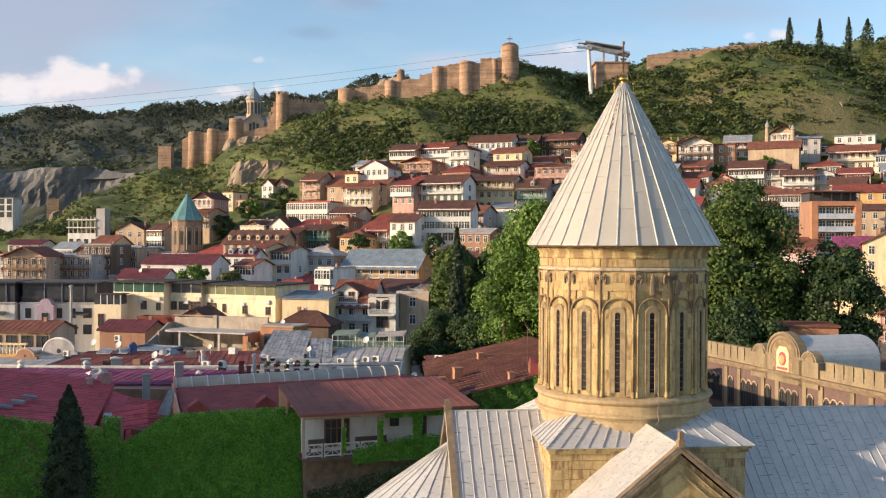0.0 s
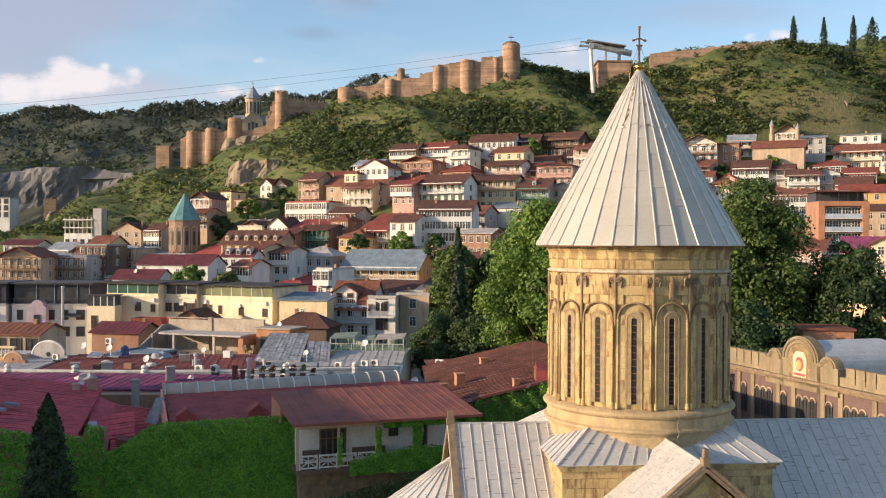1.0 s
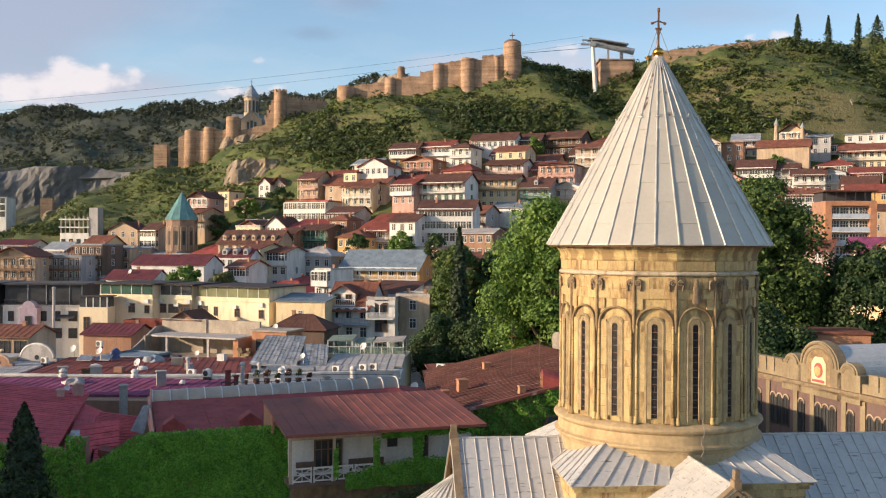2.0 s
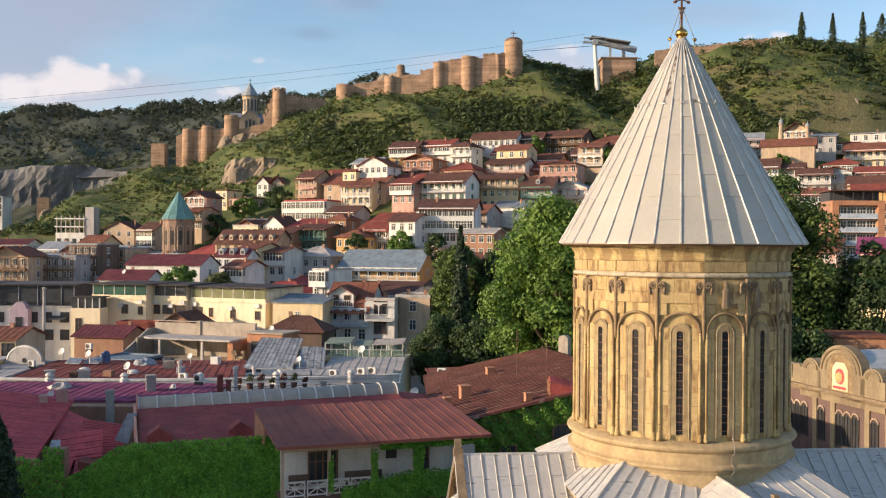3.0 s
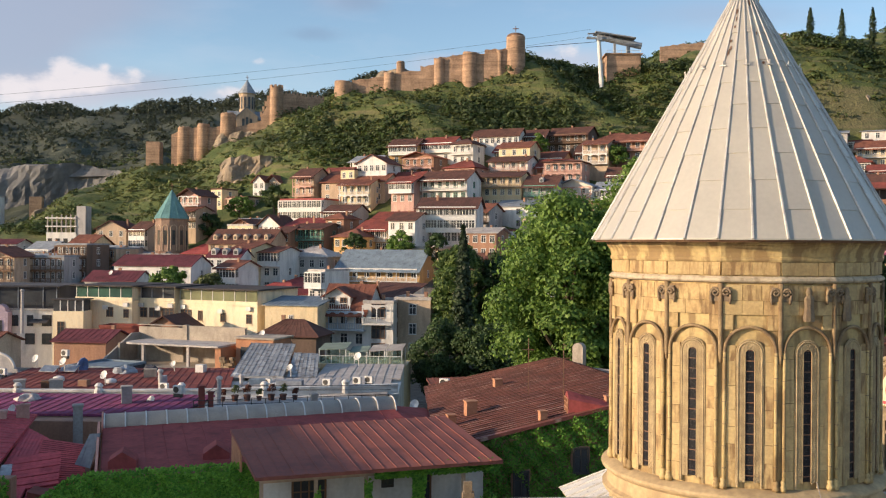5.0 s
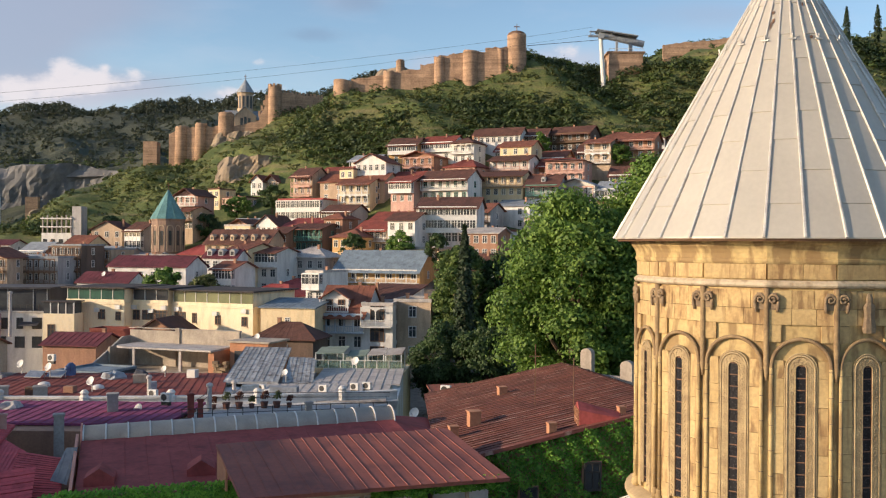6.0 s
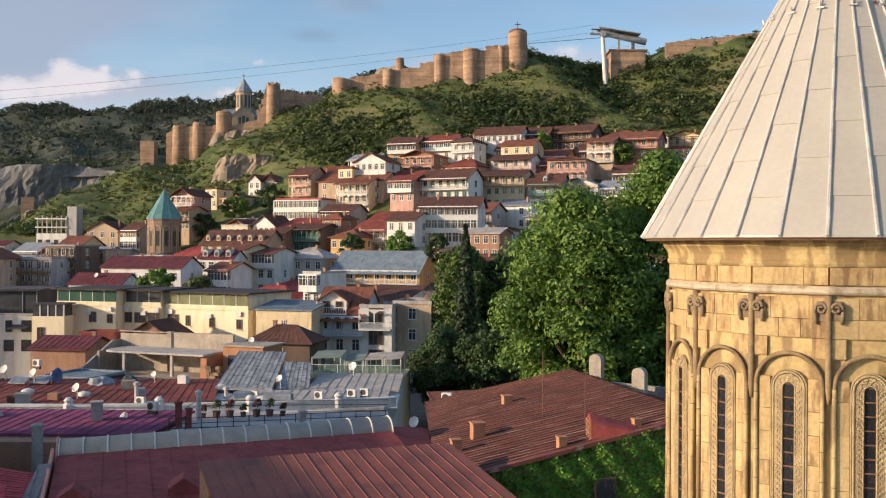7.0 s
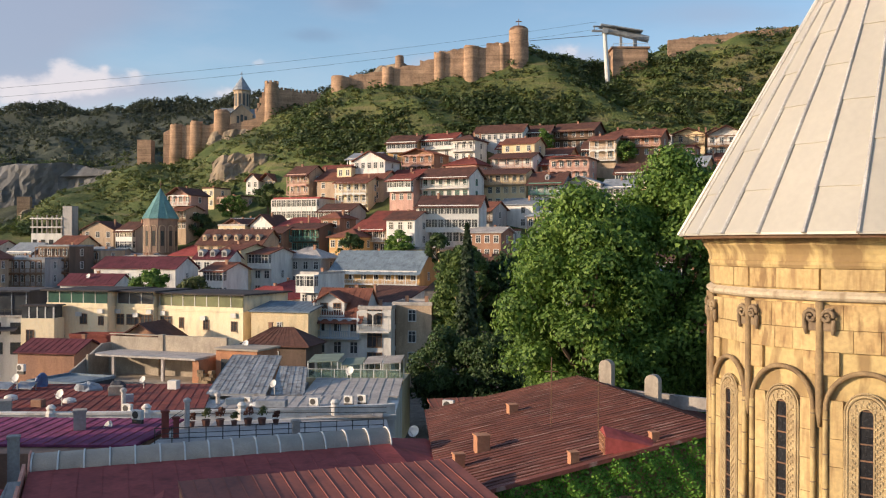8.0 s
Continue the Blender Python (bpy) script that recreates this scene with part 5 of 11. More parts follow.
    for k in range(floors):
        zz = H - (k + 1) * fh
        if zz < -1:
            break
        if balc in ("G", "E", "T") and k < bfloors:
            continue
        for c in range(cols):
            cx = -w / 2 + w * (c + 0.5) / cols
            add_window(th, min(ww, w / cols * 0.8), wh, Matrix.Translation((cx, 0, zz + 0.85)), style, y > 195)
        for s in ((1,) if x < 45 else (-1, 1)):
            for c in range(side):
                cy = d * (c + 0.5) / side
                add_window(th, min(ww, d / side * 0.7), wh, Matrix.Translation((s * w / 2, cy, zz + 0.85)) @ Matrix.Rotation(s * math.pi / 2, 4, "Z"), style, y > 195)
    for c in range(dormers):
        cx = -w / 2 + w * (c + 0.5) / dormers
        bm = bmesh.new()
        zz = H + rise * 0.22
        add_box(bm, cx - 0.55, cx + 0.55, d * 0.08, d * 0.42, zz, zz + 1.1)
        add_poly_prism(bm, [(cx - 0.65, d * 0.07, zz + 1.1), (cx + 0.65, d * 0.07, zz + 1.1), (cx, d * 0.07, zz + 1.55)], (0, d * 0.38, 0))
        bmesh.ops.recalc_face_normals(bm, faces=bm.faces)
        dm = part("dormer", bm, M[wall if wall != "white" else "grey"], rf)
        part("pane", box_bm(cx - 0.32, cx + 0.32, d * 0.08 - 0.04, d * 0.08 + 0.02, zz + 0.25, zz + 0.95), M["glass"], dm)
    return th


def open_frame_house(x, y, z, w, d, yaw, label):
    """An unfinished house: slabs on columns, a solid lower floor and a stair tower."""
    th = tagged(empty("unfinished_house", x, y, z, yaw), label, "house")
    part("lower_wall", box_bm(-w / 2, w / 2, 0, d, -3, 3.2), M["white"], th)
    for zz in (6.4, 9.0):
        part("slab", box_bm(-w / 2 - 0.3, w / 2 - 2.8, -0.3, d, zz - 0.35, zz), M["white"], th)
    for i in range(7):
        xx = -w / 2 + 0.3 + (w - 3.6) * i / 6
        for yy in (0.2, d - 0.3):
            part("column", box_bm(xx - 0.18, xx + 0.18, yy - 0.18, yy + 0.18, 3.2, 9.0 + (0.9 if i % 2 else 0.4)), M["concrete"], th)
    part("parapet", box_bm(-w / 2, w / 2 - 3, 0, 0.2, 3.2, 4.3), M["white"], th)
    part("stair_tower", box_bm(w / 2 - 3, w / 2, 0.3, 4, 3.2, 12.6), M["grey"], th)
    for i in range(5):
        add_window(th, 1.2, 1.5, Matrix.Translation((-w / 2 + 1.2 + i * (w - 2.4) / 4, 0, 0.8)), "d", True)
    return th


def belfry(x, y, z0, z1):
    """A small stone bell turret with a pointed cap."""
    th = tagged(empty("bell_turret", x, y, z0), "small tan stone bell turret with a pointed cap", "turret")
    h = z1 - z0
    bm = bmesh.new()
    add_lathe(bm, [(0.75, 0), (0.75, h * 0.35), (0.85, h * 0.37), (0.6, h * 0.39), (0.6, h * 0.68), (0.8, h * 0.7), (0.8, h * 0.73)], 8)
    part("shaft", bm, M["tan"], th)
    bm = bmesh.new()
    add_lathe(bm, [(0.85, h * 0.73), (0.04, h)], 8)
    part("cap", bm, M["r_grey"], th)
    return th


def balcony_block(x, y, top, w, d, yaw, label):
    """A brick frame round deep glazed bays with railings, and a covered roof terrace."""
    h0 = float(land(x, y)) - 0.6
    th = tagged(empty("apartment_block", x, y, h0, yaw), label, "building")
    H = top - h0
    part("wall", box_bm(-w / 2, w / 2, 1.4, d, 0, H), M["brick"], th)
    for s in (-1, 1):
        part("pier", box_bm(s * w / 2 - (1.5 if s > 0 else 0), s * w / 2 + (0 if s > 0 else 1.5), 0, 1.4, 0, H), M["ochre_brick"], th)
    part("head_band", box_bm(-w / 2 + 1.5, w / 2 - 1.5, 0.02, 1.4, H - 1.1, H), M["ochre_brick"], th)
    k = 0
    while H - 1.1 - 3.1 * (k + 1) > -1:
        z = H - 1.1 - 3.1 * (k + 1)
        slab = part("balcony", box_bm(-w / 2 + 1.5, w / 2 - 1.5, 0.0, 1.4, z, z + 0.2), M["frame_white"], th)
        part("railing", bar_grid([-w / 2 + 1.55 + (w - 3.1) * i / 16 for i in range(17)], [z + 0.2, z + 0.3, z + 1.15, z + 1.25], lambda i, j: j != 1 or i % 4 == 0 or True, 0.06, 0.12),
             M["blue"], slab, "pale blue railing panel")
        for i in range(4):
            xx = -w / 2 + 1.5 + (w - 3.0) * (i + 0.5) / 4
            add_window(th, (w - 3.0) / 4 - 0.3, 2.4, Matrix.Translation((xx, 1.4, z + 0.3)), "w", True)
        k += 1
    for i in range(6):
        xx = -w / 2 + 0.4 + (w - 0.8) * i / 5
        part("terrace_post", box_bm(xx - 0.08, xx + 0.08, 0.3, 0.46, H, H + 2.2), M["frame_dark"], th)
    part("terrace_back", box_bm(-w / 2 + 0.3, w / 2 - 0.3, 3.0, d - 0.5, H, H + 2.2), M["charcoal"], th)
    part("terrace_roof", box_bm(-w / 2 - 0.3, w / 2 + 0.3, 0.0, d, H + 2.2, H + 2.5), M["r_brown"], th)
    return th


# ---- trees ----
def trunk_mesh(h, r, limbs, spread, rng):
    bm = bmesh.new()
    top = Vector((rng.uniform(-0.3, 0.3), rng.uniform(-0.3, 0.3), h * 0.62))
    add_tube(bm, (0, 0, -0.5), top, r, 8, r * 0.5)
    for i in range(limbs):
        a = 2 * math.pi * i / limbs + rng.uniform(-0.3, 0.3)
        s = h * rng.uniform(0.28, 0.5)
        p = top * (s / top.z)
        add_tube(bm, p, p + Vector((math.cos(a) * spread * 0.75, math.sin(a) * spread * 0.75, h * rng.uniform(0.2, 0.36))), r * 0.4, 6, r * 0.12)
    return bm


def tree(x, y, h, r, leaf="leaf", label="broad green tree", clumps=60, per=120, size=0.45, low=0.15, z=None, seed=1, sy=1.0, name="tree"):
    rng, rn = random.Random(seed), np.random.default_rng(seed)
    z = float(land(x, y)) if z is None else z
    th = tagged(empty(name, x, y, z), label, "tree")
    part("trunk", trunk_mesh(h, max(0.12, r * 0.07), 7, r, rng), M["bark"], th)
    c = rn.normal(0, 1, (clumps, 3))
    c /= np.linalg.norm(c, axis=1, keepdims=True)
    c *= rn.uniform(0.45, 1.0, (clumps, 1)) ** 0.6
    mid, hh = h * (1 + low) / 2, h * (1 - low) / 2
    taper = 1 - 0.35 * np.clip(c[:, 2], 0, 1) ** 2
    pts = np.stack([c[:, 0] * r * 0.8 * taper, c[:, 1] * r * 0.8 * sy * taper, mid + c[:, 2] * hh * 0.85], 1)
    rad = rn.uniform(0.17, 0.32, clumps) * r
    part("crown", quads_mesh("crown", clump_quads(rn, pts, rad, per, size)), M[leaf], th)
    return th


def cypress(x, y, h, r, label="slim dark cypress", z=None, seed=1, size=0.35, n=3500):
    rn = np.random.default_rng(seed)
    z = float(land(x, y)) if z is None else z
    th = tagged(empty("cypress", x, y, z), label, "tree")
    bm = bmesh.new()
    add_tube(bm, (0, 0, -0.5), (0, 0, h * 0.8), 0.18, 6, 0.05)
    part("trunk", bm, M["bark"], th)
    t = rn.uniform(0.04, 1, n)
    a = rn.uniform(0, 2 * math.pi, n)
    lumps = np.sin(t * 31 + 3 * a) * np.sin(5 * a + 17 * t + seed) + 0.6 * np.sin(t * 71 - 4 * a)
    prof = np.sin(np.pi * np.clip(t, 0, 1) ** 0.75 * 0.97 + 0.09) ** 0.8 * (1 + 0.24 * lumps)
    rr = r * prof * rn.uniform(0.55, 1.08, n)
    p = np.stack([rr * np.cos(a), rr * np.sin(a), t * h], 1)
    nr = np.stack([np.cos(a), np.sin(a), np.full(n, 0.5)], 1)
    part("crown", quads_mesh("crown", leaf_quads(rn, p, nr, size, 1.8)), M["needle"], th)
    return th


# ---- the fortress on the hill ----
def ragged_wall(name, parent, p, q, z0a, z0b, z1a, z1b, thick, seed, label=""):
    """A thick wall from p to q with a worn, uneven top."""
    rng = random.Random(seed)
    p, q = Vector(p), Vector(q)
    n = max(3, int((q - p).length / 1.2))
    side = Vector(((q - p).y, -(q - p).x)).normalized() * thick / 2
    rows = []
    bm = bmesh.new()
    for i in range(n + 1):
        f = i / n
        c = p.lerp(q, f)
        zt = z1a + (z1b - z1a) * f + rng.uniform(-0.35, 0.35)
        zb = z0a + (z0b - z0a) * f
        j = rng.uniform(-0.03, 0.03)
        rows.append([bm.verts.new((c.x + s * side.x * k, c.y + s * side.y * k + j, z)) for s, z, k in
                     ((1, zb - 3, 1.25), (1, (zb + zt) / 2, 1.1), (1, zt, 0.95), (-1, zt - rng.uniform(0, 0.3), 0.95), (-1, (zb + zt) / 2, 1), (-1, zb - 3, 1.2))])
    for a, b in zip(rows, rows[1:]):
        for k in range(5):
            bm.faces.new((a[k], b[k], b[k + 1], a[k + 1]))
    bm.faces.new(rows[0])
    bm.faces.new(rows[-1][::-1])
    bmesh.ops.recalc_face_normals(bm, faces=bm.faces)
    return part(name, bm, M["fort"], parent, label)


def round_tower(parent, x, y, z0, z1, r, seed, label="", crown=True, name="tower"):
    rng = random.Random(seed)
    bm = bmesh.new()
    rows = add_lathe(bm, [(r * 1.15, z0 - 4), (r * 1.06, z0 + (z1 - z0) * 0.35), (r, z1 - 0.8), (r * 1.02, z1 - 0.3), (r, z1)], 20, cx=x, cy=y)
    for v in rows[-1]:
        v.co.z += rng.uniform(-0.45, 0.45)
    for f in bm.faces:
        f.smooth = len(f.verts) == 4
    return part(name, bm, M["fort"], parent, label)
fort = tagged(empty("fortress"), "ruined brick and stone hill fortress with round towers", "fortress")
# upper ward, west to east
UP = ((-36.5, 360, 60.5, 80.0, 3.4), (-20.0, 359, 66, 83.2, 2.2), (-2.2, 358, 71, 88.3, 2.1), (8.6, 357, 73, 90.2, 2.7), (19.2, 356, 76, 91.0, 1.2),
      (24.8, 357, 76, 96.0, 3.3))
for i, (x, y, z0, z1, r) in enumerate(UP):
    round_tower(fort, x, y, z0, z1, r, i, "round fortress tower" if i < 5 else "tall round tower with a cross on top")
WALLS = ((-33.5, 360, -20, 359, 62, 66, 80.6, 82.2), (-20, 359, -9.0, 358.5, 65, 69, 83.0, 84.2), (-9, 358.5, -2.2, 358, 68, 71, 85.5, 86.3),
         (-2.2, 358, 8.6, 357, 71, 74, 88.6, 90.2), (8.6, 357, 19.2, 356, 74, 77, 89.8, 90.2), (19.2, 356, 26, 357, 77, 79, 91.0, 92.4))
for i, (xa, ya, xb, yb, za, zb, ta, tb) in enumerate(WALLS):
    ragged_wall("curtain_wall", fort, (xa, ya), (xb, yb), za, zb, ta, tb, 1.8, i)
ragged_wall("curtain_wall", fort, (14, 362), (26, 362), 80, 80, 92.5, 93.2, 1.5, 11)
ragged_wall("curtain_wall", fort, (27.5, 354), (31, 346), 76, 70, 80, 72.5, 1.2, 12)
round_tower(fort, -16.5, 366, 82, 88.6, 1.5, 13, "small turret on the summit")
bm = bmesh.new()
add_tube(bm, (24.8, 357, 95.8), (24.8, 357, 100.0), 0.12, 5)
add_lathe(bm, [(3.3, 95.9), (3.0, 96.7), (1.9, 97.3), (0.05, 97.6)], 14, cx=24.8, cy=357)
add_box(bm, 23.8, 25.8, 356.9, 357.1, 98.9, 99.2)
part("cross", bm, M["rust"], fort)
# lower ward
LOW = ((-106.0, 405, 56, 69.0, 2.6), (-98.0, 404, 58, 70.2, 2.4), (-88.0, 404, 64, 74.5, 3.0), (-68.5, 404, 66, 85.2, 2.6))
for i, (x, y, z0, z1, r) in enumerate(LOW):
    round_tower(fort, x, y, z0, z1, r, 20 + i, "round tower of the lower ward")
part("tower", box_bm(-121.0, -115.5, 403, 408, 48, 63.0), M["fort"], fort, "square outlying tower")
LW = ((-111, 405, -106, 405, 56, 57, 66, 69), (-106, 405, -98, 404, 57, 59, 68.3, 69), (-98, 404, -88, 404, 59, 64, 69, 69.5), (-88, 404, -79, 404, 65, 66, 68.5, 70.5),
      (-79, 404, -74.6, 404, 66, 67, 70.8, 71.6), (-74.6, 404, -72.2, 404, 66, 67, 73.5, 77.5), (-72.2, 404, -68.5, 404, 66, 67, 80.5, 84.0), (-68.5, 404, -50, 412, 67, 72, 83.5, 82))
for i, (xa, ya, xb, yb, za, zb, ta, tb) in enumerate(LW):
    ragged_wall("curtain_wall", fort, (xa, ya), (xb, yb), za, zb, ta, tb, 1.8, 40 + i)

for i in range(13):
    f = i / 12
    cx, cy, cz = -67.6 + 17.0 * f, 404.2 + 7.4 * f, 83.3 - 1.3 * f
    part("merlon", box_bm(cx - 0.45, cx + 0.45, cy - 0.7, cy + 0.3, cz - 0.6, cz + 0.95), M["fort"], fort)
for i in range(8):
    a = 2 * math.pi * i / 8
    part("merlon", box_bm(-0.5, 0.5, -0.4, 0.4, -0.8, 1.0), M["fort"], fort, m=pose(-68.5 + 2.3 * math.cos(a), 404 + 2.3 * math.sin(a), 85.2, 0, 0, math.degrees(a) + 90))
for i in range(5):
    f = i / 4
    part("merlon", box_bm(-0.45, 0.45, -0.6, 0.5, -1.2, 0.9), M["fort"], fort, m=pose(-74.6 + 3.8 * f, 404, 74.6 + 8.6 * f, 0, 0, 0))

# the domed church inside the lower ward
ch = tagged(empty("hill_church", -87.0, 436, 69.5, 12), "tan stone hill church with a grey conical dome", "church")
bm = bmesh.new()
add_box(bm, -4.4, 4.4, -7, 7, -4, 7.5)
add_box(bm, -8.2, 8.2, -4.4, 4.4, -4, 6.5)
for s in (0, 1):
    add_poly_prism(bm, [(-4.4, -7 + 13.7 * s, 7.5), (4.4, -7 + 13.7 * s, 7.5), (0, -7 + 13.7 * s, 11.3)], (0, 0.3, 0))
    add_poly_prism(bm, [(-8.2 + 16.1 * s, -4.4, 6.5), (-8.2 + 16.1 * s, 4.4, 6.5), (-8.2 + 16.1 * s, 0, 10.3)], (0.3, 0, 0))
bmesh.ops.recalc_face_normals(bm, faces=bm.faces)
part("wall", bm, M["tan"], ch)
bm = bmesh.new()
for s in (-1, 1):
    roof_slope(bm, [(s * 4.9, -7.4, 7.1), (s * 4.9, 7.4, 7.1), (0, 7.4, 11.5), (0, -7.4, 11.5)], ribs=0.9)
    roof_slope(bm, [(-8.6, s * 4.9, 6.1), (8.6, s * 4.9, 6.1), (8.6, 0, 10.5), (-8.6, 0, 10.5)], ribs=0.9)
bmesh.ops.recalc_face_normals(bm, faces=bm.faces)
part("roof", bm, M["r_grey"], ch)
bm = bmesh.new()
add_lathe(bm, [(3.4, 8), (3.4, 17.6), (3.7, 18.0), (3.7, 18.3)], 12)
part("drum", bm, M["tan"], ch)
bm = bmesh.new()
add_lathe(bm, [(4.1, 18.2), (0.05, 24.4)], 12)
part("cone_roof", bm, M["r_grey"], ch)
for k in range(12):
    a = 2 * math.pi * (k + 0.5) / 12
    add_window(ch, 0.7, 5.0, Matrix.Translation((3.33 * math.sin(a), -3.33 * math.cos(a), 11.5)) @ Matrix.Rotation(a, 4, "Z"), "d")
for i in (-1, 0, 1):
    add_window(ch, 0.9, 3.4, Matrix.Translation((i * 1.6, -7, 3.0 + (0.6 if i == 0 else 0))), "d")
bm = bmesh.new()
add_tube(bm, (0, 0, 24), (0, 0, 26.4), 0.1, 5)
add_box(bm, -0.6, 0.6, -0.06, 0.06, 25.3, 25.5)
part("cross", bm, M["rust"], ch)

crest = tagged(empty("ridge_wall"), "low stone wall along the crest of the hill", "wall")
ragged_wall("wall", crest, (80, 374), (104, 372), 91, 93, 96.5, 98.8, 1.2, 61)
ragged_wall("wall", crest, (104, 372), (126, 371), 94, 97, 98.8, 101.2, 1.2, 62)
hut = tagged(empty("stone_hut", -166, 404, 0, 10), "small square stone hut on a green mound", "hut")
part("wall", box_bm(-2.4, 2.4, 0, 4, 22, 40.5), M["fort"], hut)
# ---- trees and bushes ----
tree(12.5, 118, 28.5, 8.8, "leaf", "large bright green plane tree behind the red roofs", clumps=220, per=380, size=0.31, low=0.06, seed=3)
tree(21.5, 122, 32.5, 9.6, "leaf", "large bright green plane tree crown", clumps=230, per=380, size=0.31, low=0.06, seed=4)
tree(37.0, 119, 32.0, 8.8, "leaf_mid", "large green tree beyond the dome", clumps=180, per=340, size=0.32, low=0.1, seed=5)
tree(47.5, 116, 23.0, 7.0, "leaf_dark", "dark green tree with dense crown", clumps=120, per=300, size=0.32, low=0.2, seed=6)
tree(33.0, 105, 16.5, 6.0, "leaf_dark", "dark green tree behind the school roof", clumps=100, per=300, size=0.3, low=0.15, seed=7)
tree(2.2, 166, 21.5, 5.6, "leaf_mid", "dense green tree behind terraces", clumps=110, per=300, size=0.34, low=0.1, seed=8)
tree(9.0, 170, 20, 6.0, "leaf_dark", "dark green tree with dense crown", clumps=90, per=240, size=0.36, low=0.1, seed=9)
tree(-0.6, 142, 12.0, 4.6, "leaf_dark", "dark spreading shrub tree", clumps=80, per=260, size=0.28, low=0.05, seed=10)
tree(4.8, 140, 12.5, 5.0, "leaf_dark", "dark spreading tree over terraces", clumps=80, per=260, size=0.28, low=0.05, seed=11)
cypress(2.3, 155, 23.4, 1.35, "tall dark cypress among the trees", seed=12, size=0.4, n=4500)
for i, (x, y, h) in enumerate(((133.0, 366, 11.4), (144.6, 366, 14.6), (155.8, 366, 13.8), (163.0, 366, 12.4))):
    cypress(x, y, h, 1.3 if i < 3 else 2.4, "dark cypress on the skyline", seed=20 + i, size=0.5, n=900)

# scrub over the hill
rn = np.random.default_rng(77)


def scatter(n, most, size_lo, size_hi, thr, key):
    """Places on the hill above the town, thick in the gullies and thin on the grass."""
    bx, by = rn.uniform(-260, 215, n), rn.uniform(245, 520, n)
    edge = np.interp(bx, (-260, -170, -110, -60, -20, 40, 210), (300, 335, 325, 330, 322, 324, 322))
    dens = 0.5 - 0.5 * spur(bx, by)
    dens = 0.6 * dens + 0.4 * (0.5 + 0.5 * np.sin(bx * 0.17 + by * 0.09) * np.sin(by * 0.21 - bx * 0.05))
    dens = dens * np.interp(bx, (-260, -120, -60, -30), (0.6, 0.6, 0.75, 1.0))
    near_wall = ((bx > -125) & (bx < -48) & (by > 385) & (by < 404)) | ((bx > -40) & (bx < 34) & (by > 344) & (by < 360))
    dens = np.where(near_wall, dens * 0.5, dens)
    wooded = key != "hill_olive"
    grassy = (bx > -128) & (bx < -58) & (by > 328) & (by < 402)
    keep_p = np.clip((dens - thr) * 2.0, 0.03, 1)
    keep_p = np.where(grassy, keep_p * (0.13 if wooded else 0.75), keep_p)
    keep_p = np.where((bx <= -128) & (by < 425), keep_p * (0.35 if wooded else 0.8), keep_p)
    keep_p = np.where((bx < -118) & (by > 425), keep_p * 0.4, keep_p)
    keep_p = np.where((bx < -115) & (by > 452) & (by < 492), 0.0, keep_p)
    keep_p = np.where((bx > 62) & (by < 358), keep_p * (0.4 if wooded else 0.9), keep_p)
    keep_p = np.where((bx > 76) & (by >= 358), keep_p * 0.12, keep_p)
    keep = (by > edge) & (rn.uniform(0, 1, n) < keep_p)
    bx, by = bx[keep][:most], by[keep][:most]
    return bx, by, rn.uniform(size_lo, size_hi, len(bx))


for nm, n, most, lo, hi, thr, key, per, lf, txt in (
        ("hillside_scrub", 170000, 22000, 0.3, 1.1, 0.02, "hill_olive", 8, 0.68, "olive-green bushes over the hillside"),
        ("hillside_trees", 70000, 8000, 1.2, 2.8, 0.42, "hill_dark", 28, 0.84, "dark green small trees over the hillside"),
        ("hillside_thicket", 36000, 3600, 1.0, 2.3, 0.42, "hill_green", 30, 0.76, "fresh green thicket over the hillside")):
    bx, by, br = scatter(n, most, lo, hi, thr, key)
    me = quads_mesh(nm, clump_quads(rn, np.stack([bx, by, land(bx, by) + br * 0.35], 1), br, per, lf, jitter=0.3, up=0.45))
    me.materials.append(M[key])
    tagged(new(nm, me), txt, "bushes", kind="stuff")
# far woods along the left-hand ridge
n = 16000
bx, by = rn.uniform(-520, 60, n), rn.uniform(495, 790, n)
patch = 0.5 + 0.5 * np.sin(bx * 0.035 + 1.3 * np.sin(by * 0.02)) * np.sin(by * 0.045 - bx * 0.011)
keep = rn.uniform(0, 1, n) < np.where(by > 712, 0.85, 0.10 + 0.38 * patch)
bx, by = bx[keep], by[keep]
br = np.where(by > 712, rn.uniform(1.2, 2.1, len(bx)), rn.uniform(0.9, 2.0, len(bx)))
tall = np.where(by > 712, 1.5, 0.4)
me = quads_mesh("far_woods", clump_quads(rn, np.stack([bx, by, land(bx, by) + br * tall], 1), br, 15, 1.35, flat=1.7, jitter=0.3, up=0.45))
me.materials.append(M["far_leaf"])
tagged(new("far_woods", me), "dark pine woods along a distant ridge", "woods", kind="stuff")

